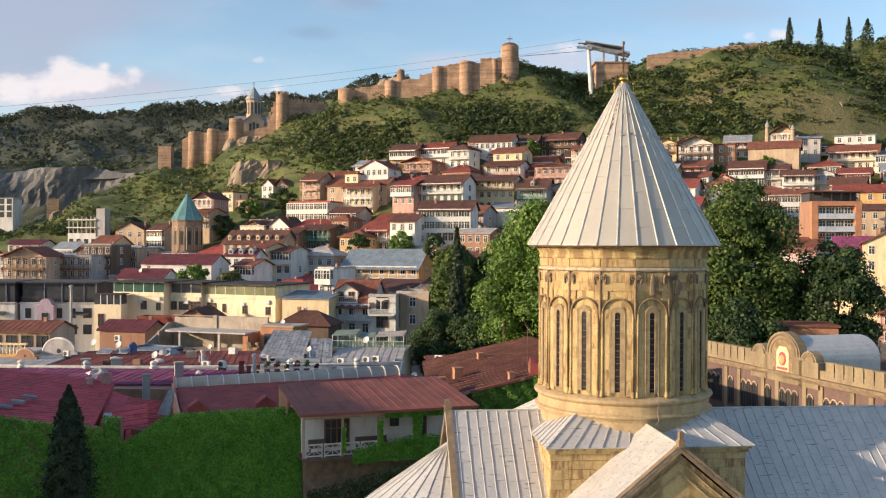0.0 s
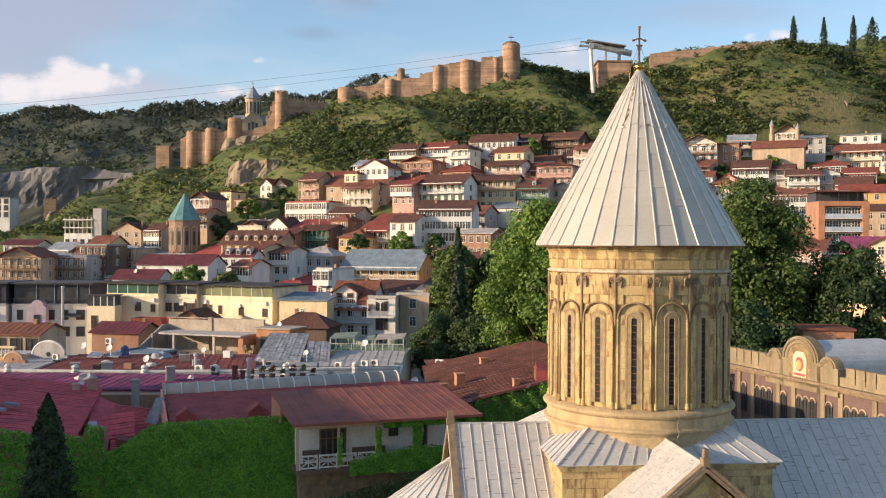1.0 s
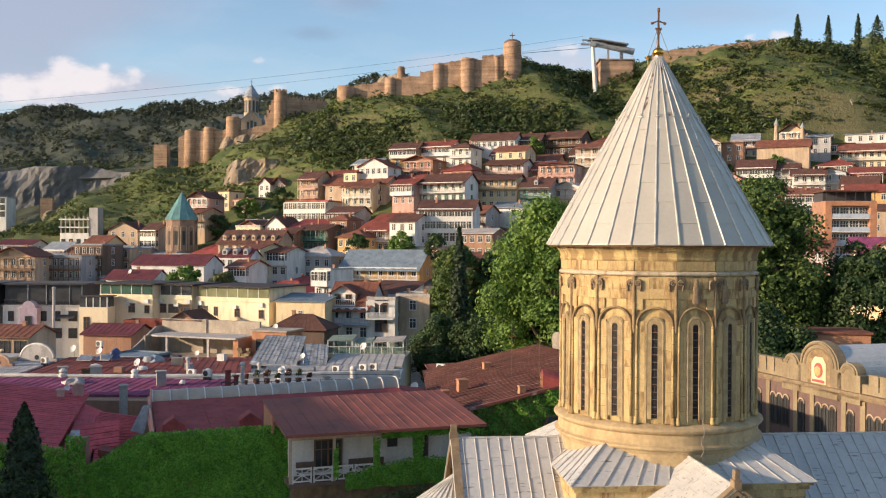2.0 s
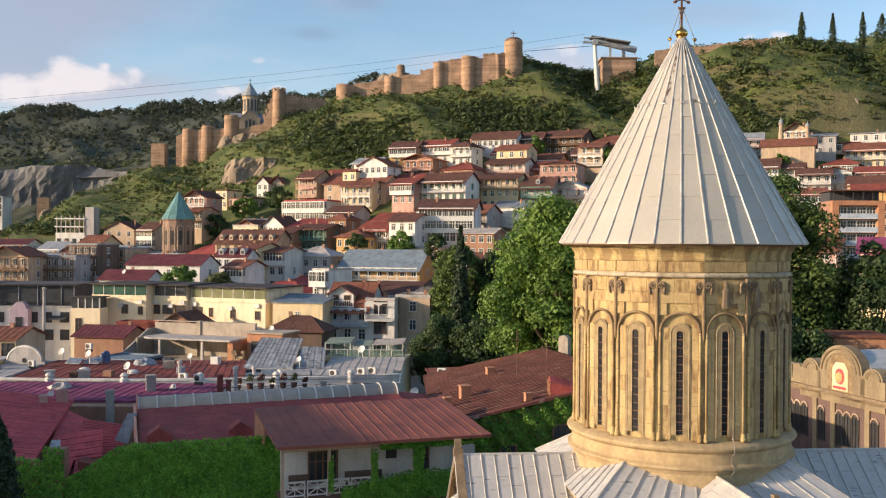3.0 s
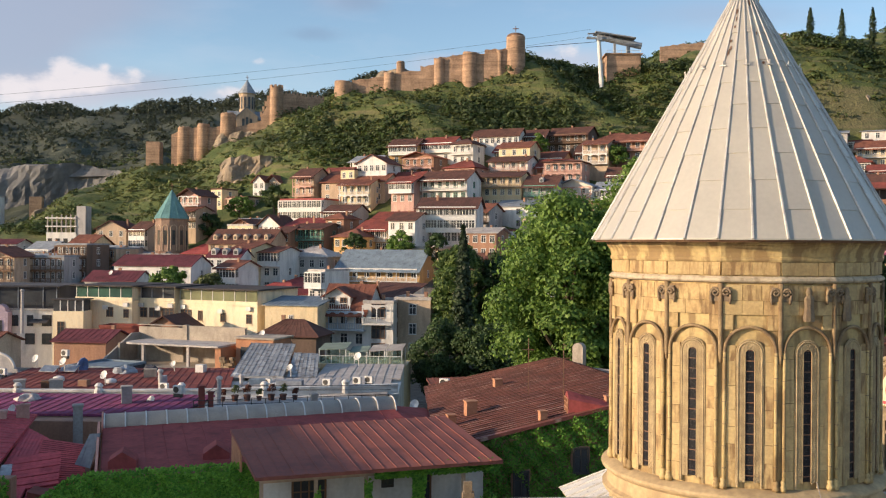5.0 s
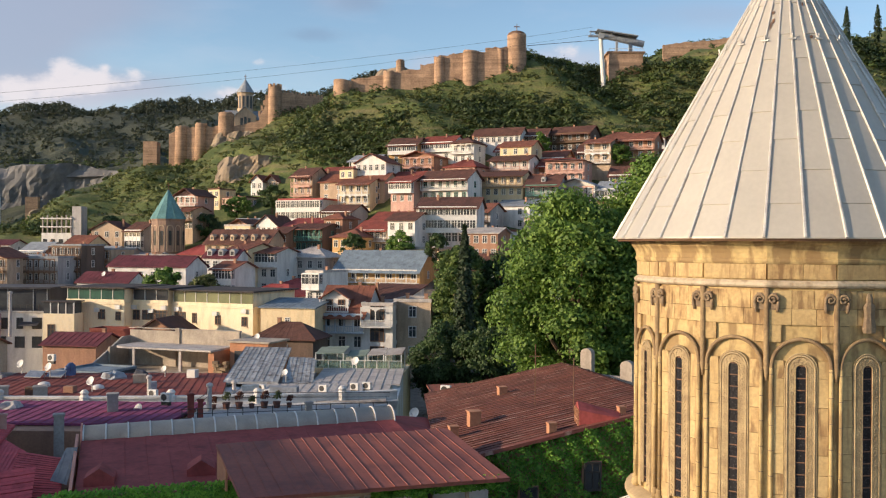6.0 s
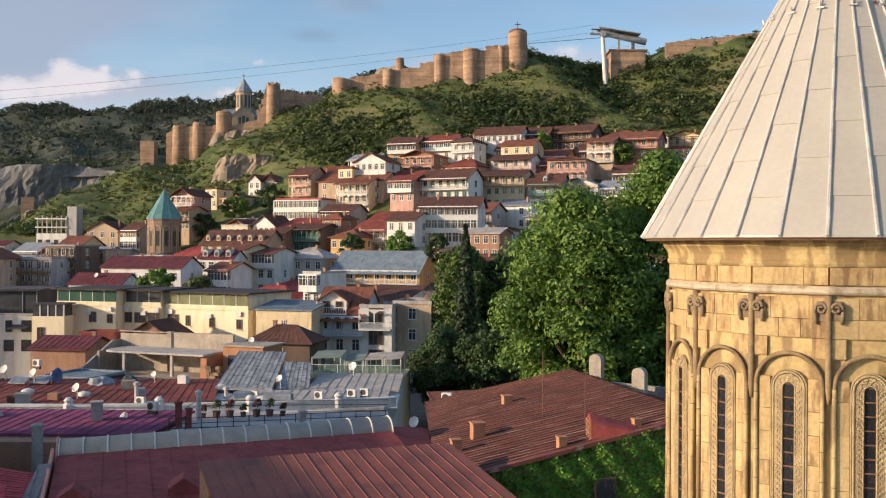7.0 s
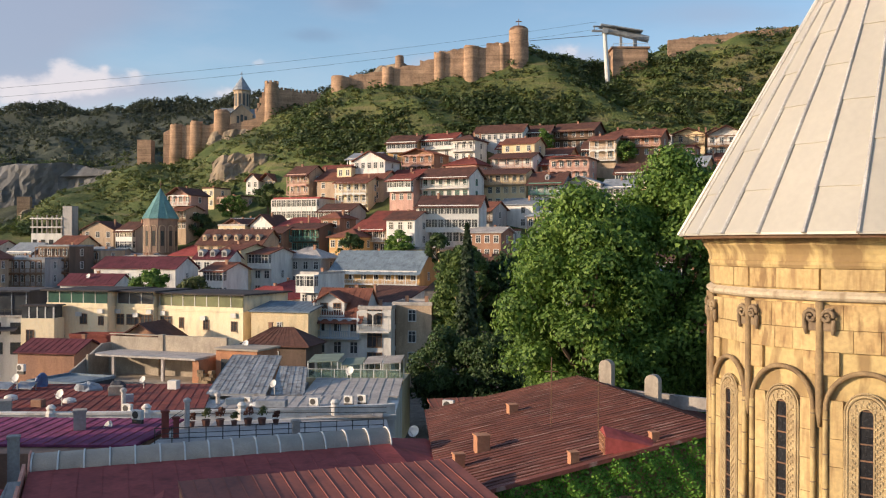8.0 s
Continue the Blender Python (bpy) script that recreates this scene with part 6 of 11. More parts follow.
# trees between the houses
for i, (x, y, top, h, r, key) in enumerate((
        (-49, 186, 18.5, 9, 4.2, "leaf"), (-41, 184, 17.5, 8, 3.8, "leaf_olive"), (-10.2, 236, 25.5, 9, 3.6, "leaf"), (-2.2, 226, 25.0, 8, 3.2, "leaf_dark"),
        (-21, 170, 8.5, 6, 3.2, "leaf_olive"), (-62, 305, 37, 10, 5, "leaf"), (-70, 300, 31, 9, 5, "leaf_dark"), (-52, 308, 40, 9, 5, "leaf_dark"),
        (-82, 306, 30, 9, 5, "leaf_dark"), (29, 312, 57, 9, 3.4, "leaf"), (-22, 248, 25, 8, 3.2, "leaf_dark"), (50, 296, 52, 8, 4, "leaf"),
        (-95, 312, 27, 8, 5, "leaf_olive"), (-105, 322, 31, 9, 5, "leaf_dark"), (-56, 196, 15, 7, 3, "leaf_dark"), (86, 296, 47, 10, 5, "leaf_dark"),
        (58, 262, 36, 10, 5, "leaf_dark"), (70, 280, 41, 9, 4, "leaf"), (-32, 178, 12.5, 7, 3, "leaf_olive"), (100, 296, 50, 8, 4, "leaf"))):
    tree(x, y, h, r, key, "green garden tree growing between town houses", clumps=40, per=90, size=0.42, low=0.1, z=top - h, seed=50 + i)
# stone outcrops
def cliff(x, y, z, w, h, seed, label, key="rock", cell=1.1, deep=1.3, rough=1.1):
    rn = random.Random(seed)
    bm = bmesh.new()
    nx, nz = int(w / cell), int(h / cell)
    grid = []
    for i in range(nx + 1):
        col = []
        for j in range(nz + 1):
            u, v = i / nx, j / nz
            px = -w / 2 + w * u + rn.uniform(-0.25, 0.25)
            edge = math.sin(math.pi * u) ** 0.5
            pz = h * v * (0.72 + 0.28 * edge) + 0.9 * noise.noise(Vector((px * 0.35, seed, 3.0))) + rn.uniform(-0.25, 0.25)
            py = 4.0 * v - 2.2 * edge + rough * noise.noise(Vector((px * 0.6, seed, 7.0 + pz * 0.2))) + deep * noise.noise(Vector((px * 0.22, seed, pz * 0.12))) * 2 + rn.uniform(-0.4, 0.4)
            if w > 60:
                py += 9.0 * noise.noise(Vector((px * 0.035, seed, pz * 0.05)))
                pz += 2.5 * v * noise.noise(Vector((px * 0.05, seed, 1.0)))
            col.append(bm.verts.new((px, py, pz)))
        grid.append(col)
    for i in range(nx):
        for j in range(nz):
            bm.faces.new((grid[i][j], grid[i + 1][j], grid[i + 1][j + 1], grid[i][j + 1]))
    back = [bm.verts.new((v.co.x, 9.0, v.co.z)) for v in (grid[0][0], grid[-1][0], grid[-1][-1], grid[0][-1])]
    bm.faces.new(back)
    bm.faces.new([c[-1] for c in grid] + [back[2], back[3]])
    bmesh.ops.recalc_face_normals(bm, faces=bm.faces)
    ob = part("rock_outcrop", bm, M[key])
    ob.matrix_world = pose(x, y, z)
    return tagged(ob, label, "rock")


cliff(-64, 341, 42.5, 27, 9.5, 1, "pale brown cliff face below the fortress")
cliff(-80, 399.5, 60.5, 26, 6.5, 2, "rocky bank under the fortress wall")
cliff(-148, 386, 27, 26, 9, 3, "low rocky bank on a green mound")
cliff(66, 346, 64, 10, 8, 4, "rock outcrop among bushes on the hill")
cliff(96, 338, 66, 12, 8, 5, "rock outcrop among bushes on the hill")
cliff(-4, 334, 58, 12, 6, 6, "rock outcrop among bushes on the hill")
cliff(-188, 472, 33, 124, 26, 7, "grey quarry face across the valley", "rock_grey", 1.9, 0.6, 0.9)
cliff(-285, 468, 26, 90, 27, 8, "grey quarry face across the valley", "rock_grey", 2.2, 0.6, 0.9)
cliff(121.2, 331.5, 69.3, 9, 4.0, 20, "brown rock breaking through the grassy slope")
cliff(83.1, 332.0, 61.0, 8, 4.5, 21, "brown rock breaking through the grassy slope")
cliff(139.2, 329.5, 68.7, 9, 4.5, 22, "brown rock breaking through the grassy slope")
cliff(95.4, 339.5, 69.1, 7, 3.5, 23, "brown rock breaking through the grassy slope")
cliff(131.8, 335.0, 76.8, 8, 3.0, 24, "brown rock breaking through the grassy slope")
cliff(106.4, 330.0, 63.1, 8, 3.0, 25, "brown rock breaking through the grassy slope")
cliff(52.3, 332.0, 62.1, 9, 4.0, 26, "brown rock breaking through the grassy slope")
cliff(31.5, 334.0, 60.7, 8, 3.5, 27, "brown rock breaking through the grassy slope")
cliff(73.4, 340.0, 66.2, 9, 4.0, 28, "brown rock breaking through the grassy slope")
cliff(-17, 367, 79.5, 18, 7.0, 40, "rocky knoll on the summit behind the fortress wall")
# ---- the near roofs ----
def wall_quad(bm, p, q, z0, z1p, z1q, thick):
    """An upright wall from p to q with sloping top."""
    p, q = Vector((*p, 0)), Vector((*q, 0))
    s = Vector((-(q - p).y, (q - p).x, 0)).normalized() * thick
    add_poly_prism(bm, [(p.x, p.y, z0), (q.x, q.y, z0), (q.x, q.y, z1q), (p.x, p.y, z1p)], s)


def ivy(name, p, q, z0, tops, n, seed, label, size=0.15, parent=None, depth=0.42, leaf="leaf_ivy", z0q=None):
    """Leaves hanging over the front of a wall from p to q; tops: heights at even steps along it."""
    rn = np.random.default_rng(seed)
    n = int(n * 2.0)
    p, q = np.array(p, float), np.array(q, float)
    u = rn.uniform(0, 1, n)
    top = np.interp(u, np.linspace(0, 1, len(tops)), tops)
    low = z0 if z0q is None else z0 + (z0q - z0) * u
    v = rn.uniform(0, 1, n) ** 0.9
    z = low + (top - low) * v
    d = (q - p) / np.linalg.norm(q - p)
    out = np.array([d[1], -d[0]])
    L = np.linalg.norm(q - p)
    bul = depth * (0.45 + 0.3 * np.sin(u * L * 1.7 + np.sin(z * 1.1)) * np.cos(z * 1.9 + u * L * 0.6) + 0.25 * np.sin(u * L * 4.1 + z * 3.3)) + rn.uniform(-0.05, 0.1, n)
    xy = p + (q - p) * u[:, None] + out * bul[:, None]
    c = np.concatenate([xy, (z + rn.uniform(-0.05, 0.22, n) * (v > 0.97))[:, None]], 1)
    nr = np.tile(np.array([out[0], out[1], 0.65]), (n, 1))
    ob = new(name, quads_mesh(name, leaf_quads(rn, c, nr, size, 1.2, 0.6)))
    ob.data.materials.append(M[leaf])
    return tagged(ob, label, "ivy", kind="stuff")


def roof_part(parent, pts, mat, spacing=0.6, seam="r_rust", thick=0.06, course=0.0):
    """pts: eave left, eave right, ridge right, ridge left."""
    deck = part("roof", bmesh.new(), M[mat], parent)
    bm = bmesh.new()
    add_poly_prism(bm, pts, (0, 0, -0.12))
    bmesh.ops.recalc_face_normals(bm, faces=bm.faces)
    bm.to_mesh(deck.data)
    bm.free()
    seam_roof(deck, pts[0], pts[1], pts[2], pts[3], spacing, M[mat], M[seam], thick, "roof_sheet", 0.018 if mat == "r_maroon" else 0.038 if mat == "r_old" else 0.024, course=course)
    return deck


def chimney_pot(name, x, y, z0, z1, w, mat, label):
    bm = bmesh.new()
    add_box(bm, -w / 2, w / 2, -w / 2, w / 2, -0.4, z1 - z0)
    add_box(bm, -w * 0.58, w * 0.58, -w * 0.58, w * 0.58, z1 - z0, z1 - z0 + 0.09)
    ob = part(name, bm, M[mat])
    ob.matrix_world = pose(x, y, z0, 0, 0, 15)
    return tagged(ob, label, "chimney")


# balcony house below the red tin roof
U = Vector((0.947, 0.321, 0))
V = Vector((-0.321, 0.947, 0))
bal = tagged(empty("balcony_house", -9.9, 67.3, 0, 18.7), "cream house with a long timber balcony under a red tin roof", "house")
BL = 13.0
bm = bmesh.new()
add_box(bm, 0.35, BL, 2.0, 7.0, 6.46, 9.75)
part("wall", bm, M["white"], bal)
# stone_dark puts the balcony's shadow into the colour of a brick wall
part("lower_wall", box_bm(0.5, BL, 1.6, 6.9, 0, 6.44), M["stone_dark"], bal, "lower wall coloured dark for the shade below the balcony")
part("balcony_floor", box_bm(0.0, BL, 0.0, 2.0, 6.45, 6.7), M["darkwood"], bal)
bm = bmesh.new()
add_box(bm, 0.0, BL, 0.0, 0.16, 9.45, 9.72)
add_box(bm, 0.0, 0.16, 0.16, 2.0, 9.45, 9.72)
part("eaves_beam", bm, M["tan"], bal)
for x in (0.08, 2.9, 5.6, 8.4, 11.1):
    part("post", box_bm(x - 0.09, x + 0.09, 0.0, 0.18, 6.7, 9.45), M["tan"], bal)
for k in range(4):
    bm = bmesh.new()
    x0, x1 = 0.2 + k * 1.35, 0.2 + k * 1.35 + 1.25
    add_box(bm, x0, x1, 0.02, 0.10, 7.58, 7.68)
    add_box(bm, x0, x1, 0.02, 0.10, 6.78, 6.86)
    for xa in (x0, x1 - 0.08):
        add_box(bm, xa, xa + 0.08, 0.02, 0.10, 6.7, 7.7)
    xm = (x0 + x1) / 2
    for dx, dz in ((0.55, 0.36), (-0.55, 0.36), (0, 0.38), (0.55, 0)):
        add_tube(bm, (xm - dx, 0.06, 7.22 - dz), (xm + dx, 0.06, 7.22 + dz), 0.03, 4)
    part("railing", bm, M["frame_white"], bal, "white cross-braced railing panel")
for x, w, h, st in ((2.45, 0.75, 1.75, "b"), (3.35, 0.75, 1.75, "b"), (9.35, 0.8, 1.9, "b")):
    add_window(bal, w, h, Matrix.Translation((x, 2.0, 7.15)), st)
add_window(bal, 0.5, 0.6, Matrix.Translation((7.3, 2.0, 8.4)), "d")
for x, w in ((0.7, 1.2), (4.2, 2.4)):
    bm = bmesh.new()
    add_box(bm, x, x + w, 1.1, 1.6, 7.15, 7.22)
    add_box(bm, x, x + w, 1.55, 1.62, 7.22, 7.7)
    for xa in (x + 0.05, x + w - 0.12):
        add_box(bm, xa, xa + 0.07, 1.15, 1.22, 6.7, 7.15)
        add_box(bm, xa, xa + 0.07, 1.5, 1.57, 6.7, 7.15)
    ob = part("bench", bm, M["darkwood"])
    ob.matrix_world = bal.matrix_world.copy()
    tagged(ob, "dark wooden bench standing on the balcony", "bench")
roof_part(bal, [(-0.35, -0.75, 9.9 + 0.0), (BL + 0.1, -0.75, 9.9), (BL - 0.9, 6.2, 11.2), (-0.9, 5.6, 11.2)], "r_porch", 0.66, "r_porch")
bm = bmesh.new()
add_poly_prism(bm, [(-0.7, 2.6, 9.5), (-0.85, 5.5, 9.5), (-0.85, 5.5, 11.1), (-0.7, 2.6, 10.55)], (0.1, 0, 0))
bmesh.ops.recalc_face_normals(bm, faces=bm.faces)
part("gable_board", bm, M["ochre_brick"], bal, "orange-painted board at the end of the roof")

# maroon hall with the barrel skylight
hall = tagged(empty("long_hall"), "long hall with a dark red tin roof and a barrel skylight", "building")
bm = bmesh.new()
add_poly_prism(bm, [(-19.0, 70.8, 0), (-0.8, 77.0, 0), (-5.8, 91.6, 0), (-24.0, 85.4, 0)], (0, 0, 8.75))
bmesh.ops.recalc_face_normals(bm, faces=bm.faces)
part("wall", bm, M["brick"], hall)
roof_part(hall, [(-19.15, 70.3, 8.9), (-0.6, 76.6, 9.0), (-4.0, 86.5, 9.95), (-22.55, 80.2, 9.7)], "r_maroon", 1.25, "r_maroon")
roof_part(hall, [(-6.1, 92.4, 9.2), (-24.6, 86.1, 9.0), (-23.2, 82.1, 9.7), (-4.7, 88.4, 9.95)], "r_maroon", 1.25, "r_maroon")
bm = bmesh.new()
add_poly_prism(bm, [(-0.6, 76.6, 8.95), (2.4, 84.0, 8.6), (-2.0, 93.0, 9.0), (-4.7, 88.4, 9.98), (-4.0, 86.5, 9.98)], (0, 0, -0.1))
bmesh.ops.recalc_face_normals(bm, faces=bm.faces)
part("roof_end", bm, M["r_maroon"], hall)
bm = bmesh.new()
add_poly_prism(bm, [(-19.3, 70.2, 8.3), (-22.7, 80.1, 8.3), (-22.7, 80.1, 10.2), (-19.3, 70.2, 9.1)], (-0.14, -0.05, 0))
bmesh.ops.recalc_face_normals(bm, faces=bm.faces)
part("end_parapet", bm, M["salmon"], hall, "orange-painted strip at the roof's end")
SA, SB = Vector((-22.9, 81.3, 9.6)), Vector((-4.3, 87.6, 9.9))
sk = part("skylight", bmesh.new(), M["polycarbonate"], hall, "grey barrel skylight with pale ribs")
ax = (SB - SA)
sd = Vector((ax.y, -ax.x, 0)).normalized()


def barrel(bm, f0, f1, r, hh):
    rows = []
    for f in (f0, f1):
        c = SA.lerp(SB, f)
        rows.append([bm.verts.new(c + sd * r * math.cos(t) + Vector((0, 0, hh * math.sin(t)))) for t in (math.pi * i / 12 for i in range(13))])
    for i in range(12):
        f = bm.faces.new((rows[0][i], rows[0][i + 1], rows[1][i + 1], rows[1][i]))
        f.smooth = True
    bm.faces.new(rows[0][::-1])
    bm.faces.new(rows[1])


bm = bmesh.new()
barrel(bm, 0, 1, 1.2, 0.85)
bmesh.ops.recalc_face_normals(bm, faces=bm.faces)
bm.to_mesh(sk.data)
bm.free()
for i in range(16):
    bm = bmesh.new()
    barrel(bm, i / 15, i / 15 + 0.0045, 1.25, 0.90)
    bmesh.ops.recalc_face_normals(bm, faces=bm.faces)
    part("rib", bm, M["frame_white"], sk)
bm = bmesh.new()
c = SA - ax.normalized() * 0.12
add_poly_prism(bm, [c + sd * 1.6 - Vector((0, 0, 2.5)), c - sd * 1.6 - Vector((0, 0, 2.5)), c - sd * 1.5, c - sd * 0.5 + Vector((0, 0, 0.95)),
                    c + sd * 0.5 + Vector((0, 0, 0.95)), c + sd * 1.5], ax.normalized() * 0.1)
bmesh.ops.recalc_face_normals(bm, faces=bm.faces)
part("end_wall", bm, M["salmon"], hall, "orange-painted end wall of the skylight")
bm = bmesh.new()
add_poly_prism(bm, [(-0.55, 0, 0.0), (0.5, 0, 0.1), (0.42, 0, 2.3), (-0.25, 0, 2.05)], (0, 0.04, 0))
for f in (0.25, 0.75):
    add_box(bm, -0.45 + f - 0.02, -0.45 + f + 0.02, -0.03, 0.0, 0.2, 1.9)
bmesh.ops.recalc_face_normals(bm, faces=bm.faces)
pn = part("roof_panel", bm, M["r_grey"])
pn.matrix_world = pose(-22.6, 76.8, 8.0, -8, 16, -12)
tagged(pn, "grey metal sheet leaning on the roof", "metal sheet")
for x, y in ((-18.7, 72.6), (-13.9, 74.7)):
    bm = bmesh.new()
    add_poly_prism(bm, [(-0.75, -0.6, 0), (0.75, -0.6, 0), (0.75, -0.6, 0.45), (0, -0.6, 0.95), (-0.75, -0.6, 0.45)], (0, 1.6, 0))
    bmesh.ops.recalc_face_normals(bm, faces=bm.faces)
    part("roof_dormer", bm, M["r_maroon"], hall, "small red tin dormer", m=pose(x, y, 9.05, 0, 0, 14))

# red roofs and shed at the ivy wall's end
left = tagged(empty("red_roofed_house"), "house with a broad red tin roof and two skylights", "house")
bm = bmesh.new()
add_poly_prism(bm, [(-50, 69.6, 0), (-26.2, 69.9, 0), (-31.5, 89.5, 0), (-52, 95, 0)], (0, 0, 7.6))
bmesh.ops.recalc_face_normals(bm, faces=bm.faces)
part("wall", bm, M["brick"], left)
roof_part(left, [(-25.8, 69.4, 7.9), (-31.0, 90.0, 8.8), (-53, 95.5, 10.2), (-50, 69.2, 9.9)], "r_crimson", 0.8, "r_crimson")
for i in range(3):
    bm = bmesh.new()
    add_box(bm, -0.55, 0.55, -0.28, 0.28, 0, 0.18)
    add_box(bm, -0.48, 0.48, -0.2, 0.2, 0.18, 0.2)
    part("skylight", bm, M["r_grey"], left, "low grey rooflight", m=pose(-34.6 + 0.25 * i, 75.0 + 1.7 * i, 8.95 + 0.1 * i, 4, 6, 0))
shed = tagged(empty("tin_shed"), "low shed with patched red tin sheets", "shed")
bm = bmesh.new()
add_poly_prism(bm, [(-25.4, 70.2, 0), (-20.6, 70.4, 0), (-24.6, 84.5, 0), (-30.5, 86, 0)], (0, 0, 6.9))
bmesh.ops.recalc_face_normals(bm, faces=bm.faces)
part("wall", bm, M["brick"], shed)
roof_part(shed, [(-25.6, 69.8, 7.3), (-23.6, 69.8, 7.2), (-27.4, 83.5, 8.3), (-30.2, 86.5, 8.5)], "r_crimson", 0.5, "r_crimson")
roof_part(shed, [(-20.2, 70.4, 7.1), (-24.1, 81.6, 8.3), (-27.4, 82.6, 8.5), (-23.4, 70.0, 7.0)], "r_crimson", 0.42, "r_maroon")
bm = bmesh.new()
for i in range(9):
    add_box(bm, -1.35, 1.35, i * 0.36, i * 0.36 + 0.3, 0.03 * (i % 2), 0.05 + 0.03 * (i % 2))
part("louvre_panel", bm, M["r_crimson"], shed, "red tin panel of overlapping boards", m=pose(-24.2, 73.6, 7.55, 24, -6, 16))
part("bare_patch", box_bm(-0.35, 0.35, 0, 2.2, 0, 0.04), M["tin_old"], shed, "bare grey tin patch", m=pose(-26.0, 73.6, 8.0, 10, -2, 16))
bm = bmesh.new()
add_box(bm, -0.55, 0.55, -0.6, 0.6, 0, 1.3)
add_poly_prism(bm, [(-0.65, -0.7, 1.3), (0.65, -0.7, 1.3), (0.65, -0.7, 1.45), (-0.65, -0.7, 1.75)], (0, 1.4, 0))
bmesh.ops.recalc_face_normals(bm, faces=bm.faces)
part("roof_hatch", bm, M["r_red"], shed, "red tin hatch", m=pose(-22.3, 70.4, 6.6, 0, 0, 8))

# ivy-covered courtyard walls
wallo = tagged(new("wall_courtyard", bpy.data.meshes.new("wall_courtyard")), "brick courtyard wall hidden under ivy", "wall", kind="structure")
bm = bmesh.new()
wall_quad(bm, (-46, 68.3), (-24.4, 68.7), -0.3, 10.6, 8.5, 0.4)
wall_quad(bm, (-24.3, 68.7), (-23.3, 68.7), -0.3, 9.3, 9.3, 0.7)
wall_quad(bm, (-23.2, 68.7), (-19.0, 68.9), -0.3, 7.3, 9.3, 0.4)
wall_quad(bm, (-18.9, 68.9), (-10.6, 70.2), -0.3, 9.3, 9.6, 0.4)
bmesh.ops.recalc_face_normals(bm, faces=bm.faces)
bm.to_mesh(wallo.data)
bm.free()
wallo.data.materials.append(M["brick"])
ivy("ivy_wall", (-46, 68.3), (-24.4, 68.7), 0, (10.8, 10.6, 10.3, 9.6, 8.9, 8.6), 21000, 1, "dense green ivy over a courtyard wall")
ivy("ivy_pillar", (-24.5, 68.5), (-23.2, 68.5), 0, (9.3, 9.45, 9.3), 1500, 2, "pillar wrapped in green ivy")
ivy("ivy_wall", (-23.2, 68.7), (-18.9, 68.9), 0, (7.35, 8.2, 9.2, 9.55), 10000, 3, "dense green ivy over a courtyard wall")
ivy("ivy_wall", (-18.9, 68.9), (-10.4, 70.2), 0.5, (9.5, 9.65, 9.75, 9.85), 19000, 4, "dense green ivy over a courtyard wall")


def on_bal(x, y, z=0):
    v = bal.matrix_world @ Vector((x, y, z))
    return (v.x, v.y)


ivy("ivy_balcony", on_bal(3.6, -0.05), on_bal(13.0, -0.05), 6.2, (6.95, 7.4, 7.7, 7.75, 7.7, 7.8), 4500, 5, "ivy trailing over the balcony railing", depth=0.4)
ivy("ivy_balcony", on_bal(6.0, -0.1), on_bal(13.0, -0.1), 9.35, (9.6, 9.9, 9.8, 9.9), 1100, 6, "ivy along the eaves of the balcony")
ivy("ivy_balcony", on_bal(5.45, -0.1), on_bal(5.85, -0.1), 6.9, (9.2, 9.2), 240, 7, "ivy climbing a balcony post")
ivy("ivy_balcony", on_bal(8.1, -0.1), on_bal(8.8, -0.1), 6.9, (9.5, 9.5), 520, 8, "ivy climbing a balcony post")
ivy("ivy_balcony", on_bal(2.8, -0.1), on_bal(3.1, -0.1), 6.9, (8.8, 9.0), 130, 8, "ivy climbing a balcony post")
ivy("ivy_courtyard", (-9.5, 66.2), (2.5, 70.3), 0.0, (4.6, 5.2, 6.0, 6.3, 6.2), 7000, 9, "dark ivy below the balcony", leaf="leaf_dark", depth=0.7)

# broad red roof sloping west, with chimneys
RA, RB, RC, RDD = Vector((-0.9, 75.2, 9.5)), Vector((-2.2, 101.5, 9.3)), Vector((9.0, 99.0, 12.3)), Vector((13.2, 77.8, 12.6))
red = tagged(empty("red_roof_building"), "building with a wide weathered red tin roof", "building")
bm = bmesh.new()
add_poly_prism(bm, [(-0.6, 75.9, 0), (12.6, 78.3, 0), (20.5, 83, 0), (19, 101, 0), (-1.6, 101, 0)], (0, 0, 9.2))
add_poly_prism(bm, [(-0.4, 75.9, 9.2), (12.8, 78.2, 9.2), (12.8, 78.2, 12.4)], (0, 0.3, 0))
bmesh.ops.recalc_face_normals(bm, faces=bm.faces)
part("wall", bm, M["brick"], red)
roof_part(red, [RB, RA, RDD, RC], "r_old", 0.62, "r_brown", course=5.0)
roof_part(red, [(22.5, 79.5, 9.0), (19.5, 100.5, 9.0), RC, RDD], "r_old", 0.7, "r_brown")
for x, z in ((4.2, 6.6), (7.9, 7.9)):
    gw = Matrix.Translation((x, 75.3 + (x + 0.6) * 0.182, z)) @ Matrix.Rotation(radians(10.3), 4, "Z")
    add_window(red, 0.85, 1.4, gw, "d")
    part("window_reveal", box_bm(-0.6, 0.6, 0.06, 0.9, -0.15, 1.55), M["brick"], red, m=gw)
ivy("ivy_gable", (-0.6, 75.7), (12.9, 78.1), 0, (9.3, 9.9, 10.5, 11.2, 11.8, 12.4), 15000, 10, "green ivy over a gable wall", depth=0.5, leaf="leaf_gable")
